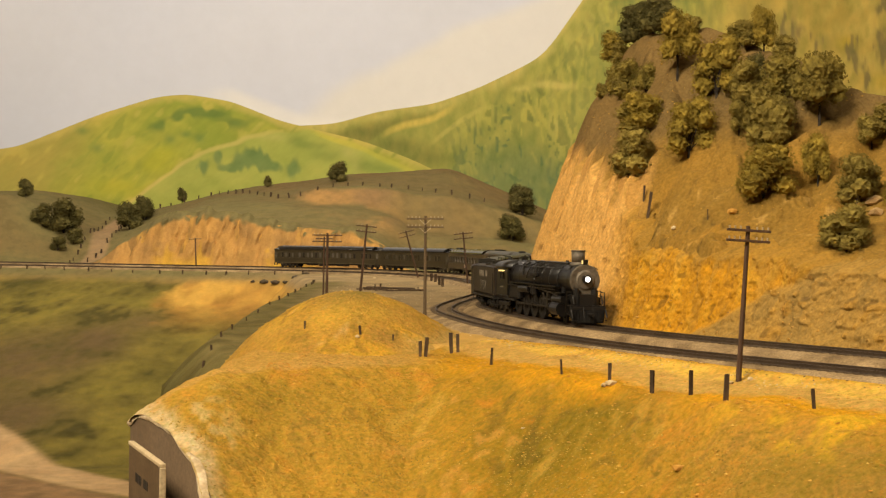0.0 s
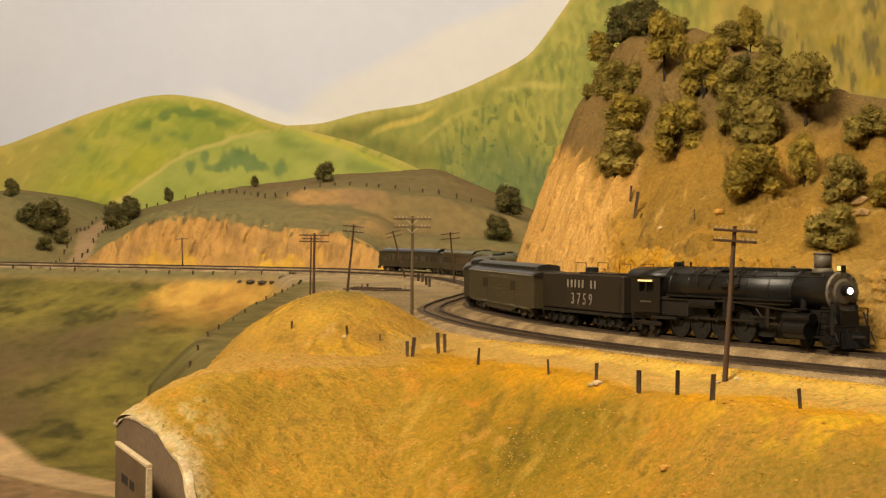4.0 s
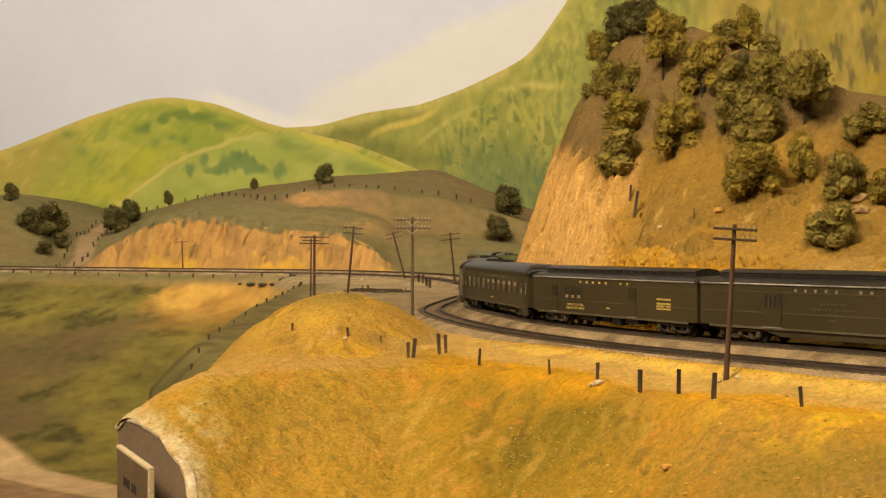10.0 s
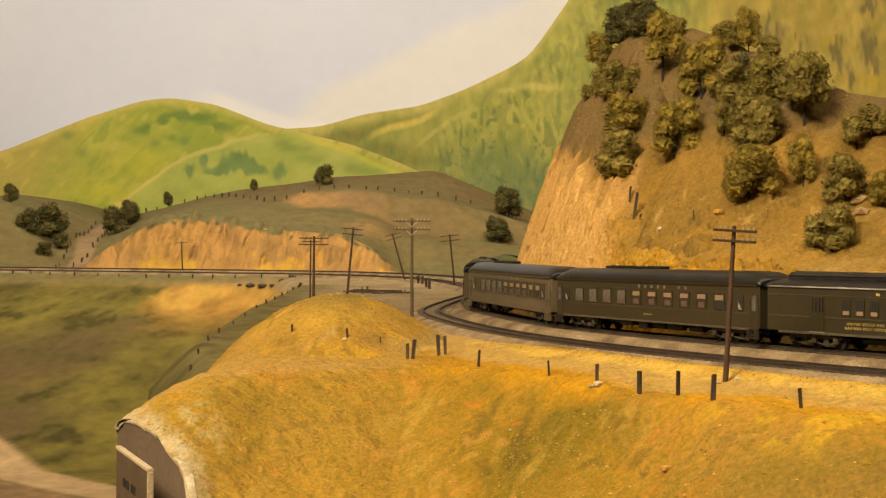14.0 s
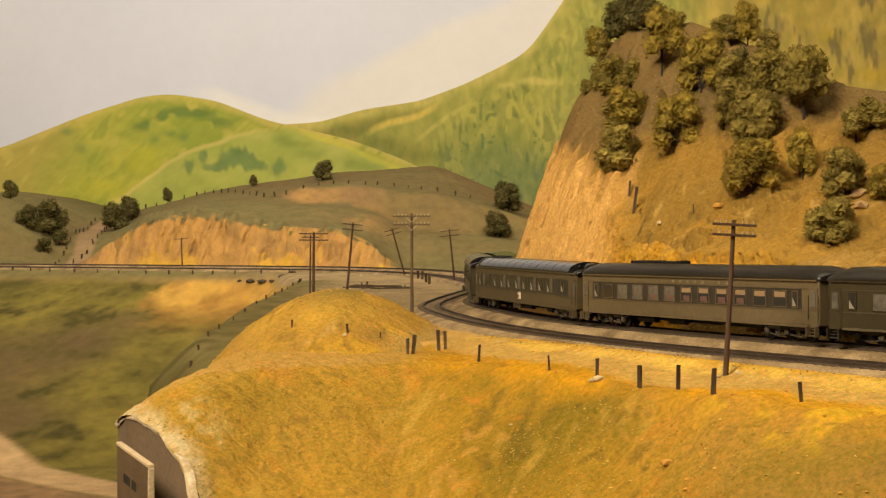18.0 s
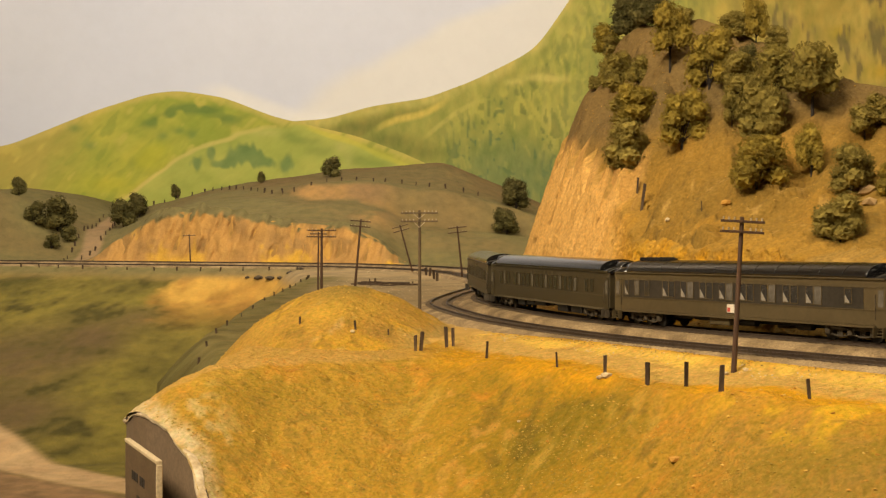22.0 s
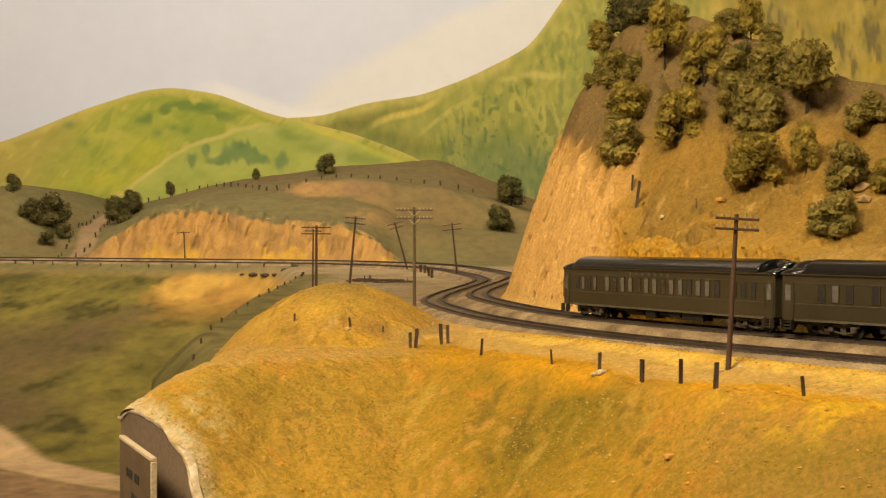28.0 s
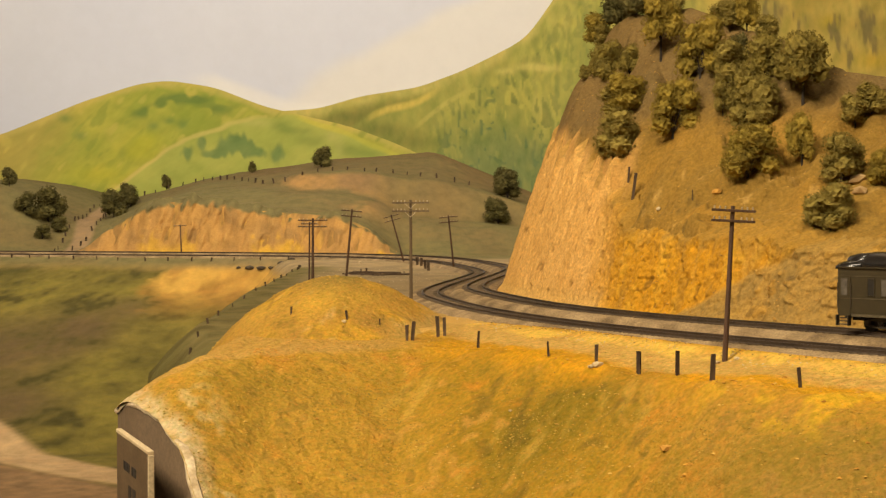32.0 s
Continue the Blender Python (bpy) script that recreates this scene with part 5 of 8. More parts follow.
def window(car, x, z0, z1, w, side, look_="dark", frame_mat=None, arched=False):
    """One window: a frame proud of the pane, and a blind or seats behind it where they show."""
    key = (round(z0, 4), round(z1, 4), round(w, 4), look_, frame_mat.name)
    if key not in WINDOWS:
        bm = bmesh.new()
        t = 0.0005
        for a, b, c, d in ((-w / 2 - t, w / 2 + t, -t, 0), (-w / 2 - t, w / 2 + t, z1 - z0, z1 - z0 + t), (-w / 2 - t, -w / 2, 0, z1 - z0), (w / 2, w / 2 + t, 0, z1 - z0)):
            box(bm, a, b, -0.0003, 0.0004, c, d)
        fr = bpy.data.meshes.new("window_frame")
        bm.to_mesh(fr)
        bm.free()
        fr.materials.append(frame_mat)
        pieces = []
        tall = z1 - z0
        rows = [("pane", M_PANE_GREY if look_ in ("grey", "haze") else M_PANE, 0, tall, 0.0)]
        rows += {"blind": [("blind", M_BLIND, tall * 0.60, tall * 0.96, -0.0001)], "low": [("blind", M_BLIND, tall * 0.06, tall * 0.32, -0.0001)],
                 "seat": [("blind", M_BLIND, tall * 0.64, tall * 0.96, -0.0001), ("seat_back", M_SEAT, 0.0003, tall * 0.42, -0.0001)],
                 "haze": [("seat_back", M_SEAT, 0.0003, tall * 0.40, -0.0001)]}.get(look_, [])
        for nm, mt, za, zb, yy in rows:
            bm = bmesh.new()
            side_w = w / 2 * (1 if nm == "pane" else 0.62 if nm == "seat_back" else 0.86)
            box(bm, -side_w, side_w, yy - 0.0001, yy + 0.0004, za, zb)
            me = bpy.data.meshes.new(nm)
            bm.to_mesh(me)
            bm.free()
            me.materials.append(mt)
            pieces.append(me)
        if look_ == "curtain":
            # Pale wedge in place of the bright reflection across the pane.
            bm = bmesh.new()
            ring = [[bm.verts.new((px, py, pz)) for px, pz in ((-w * 0.46, 0.0004), (w * 0.30, 0.0004), (-w * 0.46, tall * 0.58))] for py in (-0.0003, 0.0)]
            bm.faces.new(ring[0])
            bm.faces.new(ring[1][::-1])
            for i in range(3):
                bm.faces.new((ring[0][i], ring[1][i], ring[1][(i + 1) % 3], ring[0][(i + 1) % 3]))
            bmesh.ops.recalc_face_normals(bm, faces=bm.faces)
            me = bpy.data.meshes.new("curtain")
            bm.to_mesh(me)
            bm.free()
            me.materials.append(M_GLINT)
            pieces.append(me)
        WINDOWS[key] = fr, pieces
    fr, pieces = WINDOWS[key]
    f = new("window", fr)
    f.parent = car
    f.matrix_basis = pose(x, side * (HALF + 0.0003), z0, 0, 0, 180 if side > 0 else 0)
    for me in pieces:
        p = new(me.name.split(".")[0], me)
        p.parent = f
    return f


def coach(name, label, length, paint, roof_paint, roof, windows, doors=(), vestibule=True, trucks="six", group="cars of the passenger train", band=None):
    """A heavyweight passenger car. windows: rows of (first x, step, count, width, low, high, look); x from the centre, forward is +x."""
    car = thing(name, label, "railway car", group)
    h = length / 2 - 0.0042
    bm = bmesh.new()
    box(bm, -h, h, -HALF, HALF, SILL, EAVE, 0.0006)
    part("body", bm, paint, car)
    for side in (-1, 1):
        bm = bmesh.new()
        y = side * HALF
        box(bm, -h + 0.001, h - 0.001, min(y, y + side * 0.0004), max(y, y + side * 0.0004), 0.0203, 0.0209)
        box(bm, -h + 0.001, h - 0.001, min(y, y + side * 0.0004), max(y, y + side * 0.0004), EAVE - 0.0052, EAVE - 0.0048)
        box(bm, -h + 0.010, h - 0.010, min(y, y + side * 0.0005), max(y, y + side * 0.0005), SILL - 0.0012, SILL + 0.0004)
        part("belt_rail", bm, M_DIM if paint is M_OLIVE else paint, car)
        if band:
            bm = bmesh.new()
            box(bm, band[0], band[1], min(y, y + side * 0.0002), max(y, y + side * 0.0002), 0.0207, 0.0341)
            part("window_band", bm, M_BAND, car, "dark grey band between the windows")
    bm = bmesh.new()
    if roof == "deck":
        s = deck_roof(HALF, EAVE, TOP)
        sweep(bm, s, [(-h + 0.012, 1, 1, 0), (h - 0.012, 1, 1, 0)])
        low_end = arch(HALF + 0.0006, EAVE, EAVE + 0.0046)
        sweep(bm, low_end, [(-h - 0.0012, 0.98, 1, -0.0009), (-h + 0.003, 1, 1, 0), (-h + 0.0125, 1, 1, 0)])
        sweep(bm, low_end, [(h - 0.0125, 1, 1, 0), (h - 0.003, 1, 1, 0), (h + 0.0012, 0.98, 1, -0.0009)])
    elif roof == "turtle":
        def swell(x, wide, k):
            return x, wide, k, EAVE * (1 - k)
        ends = [(-h - 0.0012, 0.97, 0.42), (-h + 0.004, 0.99, 0.72), (-h + 0.012, 1, 0.93), (-h + 0.020, 1, 1.0)]
        flat = [(y, EAVE + (TOP - 0.0004 - EAVE) * min(1, 1.12 * (z - EAVE) / (TOP - EAVE)) ** 0.9) for y, z in arch(HALF + 0.0006, EAVE, TOP)]
        sweep(bm, flat, [swell(*e) for e in ends] + [swell(0, 1, 1)] + [swell(-x, w, k) for x, w, k in ends[::-1]])
    else:
        full = arch(HALF + 0.0006, EAVE, TOP)
        low_end = arch(HALF + 0.0006, EAVE, EAVE + 0.0048)
        sweep(bm, full, [(-h + 0.017, 1, 1, 0), (-h + 0.0185, 1, 1, 0), (0, 1, 1, 0), (h - 0.0185, 1, 1, 0), (h - 0.017, 1, 1, 0)])
        sweep(bm, low_end, [(-h - 0.0012, 0.98, 1, -0.0009), (-h + 0.003, 1, 1, 0), (-h + 0.0175, 1, 1, 0)])
        sweep(bm, low_end, [(h - 0.0175, 1, 1, 0), (h - 0.003, 1, 1, 0), (h + 0.0012, 0.98, 1, -0.0009)])
        for e in (-1, 1):  # the hood of the raised deck over each end
            sweep(bm, arch(0.0085, EAVE + 0.003, TOP - 0.0004, 8), [(e * (h - 0.018), 1, 1, 0), (e * (h - 0.006), 1, 1, -0.0008), (e * (h - 0.0005), 0.9, 0.985, -0.0012)])
        if roof == "seamed":
            for k in range(1, 12):
                x = -h + 0.017 + (2 * h - 0.034) * k / 12
                sweep(bm, [(y * 1.004, z + 0.0001) for y, z in full], [(x - 0.0003, 1, 1, 0), (x + 0.0003, 1, 1, 0)])
    rf = part("roof", bm, roof_paint, car)
    for side in (-1, 1):
        bm = bmesh.new()
        y = side * (HALF + 0.0007)
        box(bm, -h + 0.002, h - 0.002, y - 0.0004, y + 0.0004, EAVE - 0.0003, EAVE + 0.0006)
        # Deck roofs get the eave highlight as a pale strip, others body paint.
        part("drip_rail", bm, M_EAVE_GLINT if roof == "deck" else paint, rf)
    for p in rf.data.polygons:
        p.use_smooth = roof != "deck" and abs(p.normal.x) < 0.6
    if roof == "deck":
        for side in (-1, 1):
            for k in range(16):
                bm = bmesh.new()
                x = -h + 0.03 + (2 * h - 0.06) * k / 15
                y = side * HALF * 0.578
                box(bm, x - 0.004, x + 0.004, y - 0.0003, y + 0.0003, EAVE + 0.0048, EAVE + 0.0066)
                part("deck_light", bm, M_BLACK, rf)
    for side in (-1, 1):
        for x0, step, count, w, lo, hi, kinds in windows:
            for k in range(count):
                window(car, x0 + step * k, lo, hi, w, side, kinds[k % len(kinds)], paint)
        for x, w in doors:
            bm = bmesh.new()
            y = side * (HALF + 0.0001)
            box(bm, x - w / 2, x + w / 2, y - 0.0004, y + 0.0004, SILL + 0.0008, EAVE - 0.0056)
            for k in range(4):
                xx = x - w / 2 + w * (k + 0.5) / 4
                box(bm, xx - 0.0004, xx + 0.0004, y - 0.0010, y + 0.0010, EAVE - 0.0150, EAVE - 0.0065)
            d = part("baggage_door", bm, paint, car)
            bm = bmesh.new()
            box(bm, x - w / 2 + 0.0006, x + w / 2 - 0.0006, y - 0.0005, y + 0.0005, EAVE - 0.0150, EAVE - 0.0065)
            part("pane", bm, M_PANE, d)
            bm = bmesh.new()
            box(bm, x - w / 2 - 0.001, x + w / 2 + 0.001, y - 0.0008, y + 0.0008, SILL + 0.0, SILL + 0.0006)
            part("threshold", bm, M_SILVER, d)
        if vestibule:
            for e in (-1, 1):
                bm = bmesh.new()
                x, y = e * (h - 0.0052), side * (HALF + 0.0001)
                box(bm, x - 0.0040, x + 0.0040, y - 0.0003, y + 0.0003, SILL - 0.0010, EAVE - 0.0045)
                d = part("vestibule_door", bm, paint, car)
                bm = bmesh.new()
                box(bm, x - 0.0022, x + 0.0022, y - 0.0005, y + 0.0005, 0.0225, 0.0325)
                part("pane", bm, M_PANE_GREY, d)
                bm = bmesh.new()
                for k in range(3):
                    yy = side * (HALF - 0.0030 + 0.0012 * k)
                    box(bm, x - 0.0036, x + 0.0036, min(yy, yy + side * 0.0022), max(yy, yy + side * 0.0022), SILL - 0.0026 - 0.0019 * k, SILL - 0.0020 - 0.0019 * k)
                for xx in (-0.0040, 0.0040):
                    box(bm, x + xx - 0.0003, x + xx + 0.0003, side * HALF - 0.003, side * HALF + 0.0005, SILL - 0.0068, SILL - 0.0004)
                part("steps", bm, paint if paint is not M_OLIVE else M_GEAR, car)
                for xx in (-0.0046, 0.0046):
                    bm = bmesh.new()
                    tube(bm, (x + xx, side * (HALF + 0.0006), 0.0150), (x + xx, side * (HALF + 0.0006), 0.0300), 0.00025, n=5)
                    part("grab_rail", bm, M_GEAR, car)
    for e in (-1, 1):
        bm = bmesh.new()
        for k in range(3):
            x = e * (h + 0.0006 + 0.0012 * k)
            box(bm, x - 0.0005, x + 0.0005, -0.0062, 0.0062, SILL + 0.0010, EAVE - 0.0015, 0.0003)
        part("bellows", bm, M_BELLOWS, car)
        bm = bmesh.new()
        tube(bm, (e * h, 0, 0.0085), (e * (h + 0.0042), 0, 0.0085), 0.0012, n=6)
        part("coupler", bm, M_BLACK, car)
    bm = bmesh.new()
    box(bm, -h + 0.004, h - 0.004, -0.006, 0.006, SILL - 0.0042, SILL)
    part("centre_sill", bm, M_BLACK, car)
    rnd = random.Random(int(length * 1e4) + len(windows) + len(label))
    x = -h + 0.072
    while x < h - 0.078:
        w, hh = rnd.uniform(0.010, 0.026), rnd.uniform(0.0046, 0.0076)
        bm = bmesh.new()
        side = rnd.choice((-1, -1, -1, 1))
        if rnd.random() < 0.3:
            tube(bm, (x, side * 0.010, SILL - 0.0034), (x + w, side * 0.010, SILL - 0.0034), 0.0026, n=12)
            part("air_tank", bm, M_BLACK, car)
        else:
            box(bm, x, x + w, side * 0.0105 - 0.0045, side * 0.0105 + 0.0045, SILL - hh, SILL - 0.0002, 0.0004)
            part("equipment_box", bm, M_BLACK if paint is M_OLIVE or hh < 0.0045 else paint, car)
        x += w + rnd.uniform(0.0015, 0.009)
    pivots = length / 2 - 0.041
    return car, [(truck(trucks, car, e * pivots), e * pivots) for e in (1, -1)]


def roof_vents(car, xs, z=TOP - 0.0028, y=0.0085, material=None):
    for x in xs:
        for side in (-1, 1):
            bm = bmesh.new()
            box(bm, x - 0.0028, x + 0.0028, side * y - 0.0022, side * y + 0.0022, z - 0.001, z + 0.0017, 0.0006)
            part("roof_vent", bm, material or M_ROOFDULL, car)


def roof_grille(car, x0, x1):
    """The ragged row of cooling gear along the roof."""
    rnd = random.Random(5)
    for k in range(int((x1 - x0) / 0.0032)):
        bm = bmesh.new()
        x = x0 + 0.0032 * k
        hh = 0.0012 + rnd.uniform(0, 0.0008)
        box(bm, x - 0.0009, x + 0.0009, -0.0045, 0.0045, TOP - 0.0006, TOP + hh, 0.0003)
        part("roof_fin", bm, M_BLACK, car)


CARS = []  # (thing, its trucks, length of its place in the train), from the last car forward

c7 = coach("sleeping_car", "dark olive sleeping car with smooth black roof at the train's end", 0.287, M_OLIVE, M_ROOFBLACK, "round",
           [(-0.116, 0.0090, 4, 0.0042, 0.0228, 0.0325, ["dark", "grey"]), (-0.070, 0.0112, 14, 0.0054, 0.0226, 0.0330, ["grey", "dark", "grey"]), (0.096, 0.0105, 3, 0.0042, 0.0230, 0.0325, ["dark"])])
bars([7], -0.040, 0.020, EAVE - 0.0040, 0.0019, -HALF - 0.0004, M_DIM, c7[0], gap=0.62)
CARS.append((*c7, 0.287))
c6 = coach("sleeping_car", "dark olive sleeping car with smooth black roof and faint lettering", 0.298, M_OLIVE, M_ROOFBLACK, "round",
           [(-0.114, 0.0105, 3, 0.0046, 0.0226, 0.0330, ["dark", "grey"]), (-0.074, 0.0114, 14, 0.0054, 0.0226, 0.0330, ["dark", "grey", "dark"]), (0.098, 0.0115, 2, 0.0040, 0.0230, 0.0325, ["dark"])])
bars([7], -0.036, 0.026, EAVE - 0.0040, 0.0019, -HALF - 0.0004, M_DIM, c6[0], gap=0.62)
CARS.append((*c6, 0.298))
c5 = coach("chair_car", "taupe air-conditioned chair car with glossy black seamed roof", 0.297, M_TAUPE, M_ROOFBLACK, "seamed",
           [(-0.127, 0.0130, 3, 0.0050, 0.0228, 0.0335, ["curtain", "grey", "dark"]), (-0.0778, 0.0220, 8, 0.0066, 0.0226, 0.0338, ["curtain"]), (-0.0702, 0.0220, 8, 0.0066, 0.0226, 0.0338, ["dark", "grey"]),
            (0.111, 0.0120, 1, 0.0056, 0.0240, 0.0330, ["curtain"])], band=(-0.132, 0.124))
roof_grille(c5[0], -0.128, -0.088)
bm = bmesh.new()
box(bm, -0.0065, 0.0015, -HALF - 0.0009, -HALF - 0.0003, 0.0135, 0.0195, 0.0002)
emblem = part("emblem", bm, M_CREAM, c5[0], "small cream and red square emblem")
bm = bmesh.new()
box(bm, -0.0057, -0.0027, -HALF - 0.0011, -HALF - 0.0008, 0.0143, 0.0172)
part("emblem_red", bm, M_RED, emblem)
CARS.append((*c5, 0.297))
c4 = coach("day_coach", "dusty brown-grey day coach with lit windows and dull roof", 0.290, M_BROWNGREY, M_ROOFDULL, "turtle",
           [(-0.1030, 0.0206, 11, 0.0126, 0.0222, 0.0322, ["dark", "grey", "grey", "haze", "haze", "seat", "seat", "seat", "seat", "blind", "blind"]), (-0.1195, 0.2375, 2, 0.0048, 0.0224, 0.0322, ["curtain"])], band=(-0.125, 0.124))
bars([5, 2], -0.020, 0.052, EAVE - 0.0040, 0.0020, -HALF - 0.0004, M_FAINT, c4[0], gap=0.66)
roof_vents(c4[0], [-0.1, -0.07, -0.035, 0.03, 0.095])
roof_grille(c4[0], -0.09, -0.02)
CARS.append((*c4, 0.290))
c3 = coach("day_coach", "dark olive day coach with warm lit windows", 0.283, M_OLIVE, M_ROOFDULL, "turtle",
           [(-0.1000, 0.0214, 10, 0.0116, 0.0224, 0.0324, ["grey", "grey", "haze", "haze", "seat", "seat", "seat", "seat", "seat", "blind"]), (-0.1200, 0.2370, 2, 0.0048, 0.0226, 0.0324, ["curtain"])])
bars([5, 2], -0.014, 0.056, EAVE - 0.0042, 0.0020, -HALF - 0.0004, M_FAINT, c3[0], gap=0.66)
bars([5], -0.004, 0.008, 0.0150, 0.0008, -HALF - 0.0004, M_GOLD, c3[0])
roof_vents(c3[0], [-0.1, -0.075, -0.03, 0.04, 0.10])
roof_grille(c3[0], -0.08, 0.0)
CARS.append((*c3, 0.283))
c2 = coach("mail_car", "dark olive railway mail car with gold lettering and deck roof", 0.267, M_OLIVE, M_ROOFDULL, "deck",
           [(-0.066, 0.0105, 3, 0.0056, 0.0222, 0.0318, ["low"])], doors=[(-0.088, 0.010), (0.040, 0.012)], vestibule=False, trucks="six")
bars([5, 2], -0.0475, 0.0386, EAVE - 0.0040, 0.0016, -HALF - 0.0004, M_GOLD, c2[0], gap=0.74)
text("UNITED STATES MAIL", -0.051, 0.0165, 0.0026, -HALF - 0.0005, M_GOLD, c2[0], space=1.15)
text("RAILWAY POST OFFICE", -0.051, 0.0138, 0.0026, -HALF - 0.0005, M_GOLD, c2[0], space=1.15)
for z0, wds in ((0.0254, [10]), (0.0222, [12]), (0.0203, [7, 4]), (0.0184, [11])):
    bars(wds, 0.076, 0.096, z0, 0.0013, -HALF - 0.0004, M_GOLD, c2[0], gap=0.30)
bars([4], 0.0, 0.006, 0.0160, 0.0011, -HALF - 0.0004, M_GOLD, c2[0])
CARS.append((*c2, 0.267))
c1 = coach("express_baggage_car", "dark olive express baggage car with barred doors and deck roof", 0.253, M_OLIVE, M_ROOFDULL, "deck", [], doors=[(-0.052, 0.016), (0.052, 0.016)], vestibule=False, trucks="six")
bars([5, 2], -0.036, 0.036, EAVE - 0.0044, 0.0019, -HALF - 0.0004, M_FAINT, c1[0], gap=0.74)
for k, wds in enumerate(([8], [7, 7], [6], [3])):
    bars(wds, -0.004 * sum(wds) / 3, 0.004 * sum(wds) / 3, 0.0270 - 0.0034 * k, 0.0013, -HALF - 0.0004, M_DIM, c1[0])
for side in (-1, 1):
    bm = bmesh.new()
    y0, y1 = sorted((side * 0.0150, side * 0.0162))
    deep = SILL - 0.0058
    rim = [(-0.072, SILL), (-0.044, deep), (0.044, deep), (0.072, SILL)]
    front, back = [bm.verts.new((x, y0, z)) for x, z in rim], [bm.verts.new((x, y1, z)) for x, z in rim]
    bm.faces.new(front)
    bm.faces.new(back[::-1])
    for k in range(4):
        bm.faces.new((front[k], back[k], back[(k + 1) % 4], front[(k + 1) % 4]))
    bmesh.ops.recalc_face_normals(bm, faces=bm.faces)
    part("truss_sill", bm, M_OLIVE, c1[0])
CARS.append((*c1, 0.254))

# ---- tender and engine ----
def build_tender():
    length, half, top = 0.155, 0.0168, 0.0430
    ob = thing("tender", "dark brown-black steam engine tender with pale lettering", "tender", "cars of the passenger train")
    h = length / 2 - 0.007
    bm = bmesh.new()
    box(bm, -h, h, -half, half, 0.0135, top, 0.0012)
    part("tank", bm, M_TENDER, ob)
    bm = bmesh.new()
    box(bm, -h - 0.001, h + 0.001, -half - 0.0004, half + 0.0004, 0.0112, 0.0134)
    part("frame", bm, M_BLACK, ob)
    for side in (-1, 1):
        bm = bmesh.new()
        y = side * (half + 0.0002)
        for k in range(24):
            x = -h + 0.004 + (2 * h - 0.008) * k / 23
            tube(bm, (x, y - 0.0002, 0.0150), (x, y + 0.0003, 0.0150), 0.0003, n=5)
            tube(bm, (x, y - 0.0002, top - 0.0014), (x, y + 0.0003, top - 0.0014), 0.0003, n=5)
        part("rivets", bm, M_TENDER, ob)
        for x in (-h + 0.004, h - 0.004):
            bm = bmesh.new()
            tube(bm, (x, side * (half + 0.001), 0.016), (x, side * (half + 0.001), 0.036), 0.0003, n=5)
            part("grab_rail", bm, M_BLACK, ob)
        bm = bmesh.new()
        for x in (-h + 0.003, h - 0.003):
            box(bm, x - 0.003, x + 0.003, side * half - 0.002, side * half + 0.002, 0.0055, 0.0062)
            box(bm, x - 0.0003, x + 0.0003, side * half - 0.0003, side * half + 0.0003, 0.006, 0.0115)
        part("step", bm, M_BLACK, ob)
    bm = bmesh.new()
    box(bm, -h + 0.060, h - 0.012, -0.0125, 0.0125, top, top + 0.0012)
    part("oil_bunker_cover", bm, M_TENDER, ob)
    bm = bmesh.new()
    tube(bm, (-0.012, 0, top), (-0.012, 0, top + 0.0042), 0.0052, n=14)
    tube(bm, (-0.012, 0, top + 0.0042), (-0.012, 0, top + 0.0052), 0.0058, 0.004, n=14)
    part("water_hatch", bm, M_BLACK, ob)
    for x in (-0.022, 0.052):
        bm = bmesh.new()
        for y in (-0.010, 0.010):
            tube(bm, (x, y, top), (x, y, top + 0.0088), 0.0003, n=5)
            tube(bm, (x + 0.018, y, top), (x + 0.018, y, top + 0.0088), 0.0003, n=5)
            tube(bm, (x, y, top + 0.0088), (x + 0.018, y, top + 0.0088), 0.0003, n=5)
        part("hand_rail", bm, M_BLACK, ob)
    bars([5, 2], -0.025, 0.029, 0.0318, 0.0062, -half - 0.0005, M_SILVER, ob, gap=0.6)
    text("3759", 0.003, 0.0185, 0.0132, -half - 0.0006, M_SILVER, ob, "road_number", space=1.55)
    bars([5, 2], -0.026, 0.030, 0.0322, 0.0054, half + 0.0005, M_SILVER, ob, gap=0.6)
    pv = 0.042
    return ob, [(truck("tender", ob, e * pv), e * pv) for e in (1, -1)], length


ENGINE_LEN = 0.236


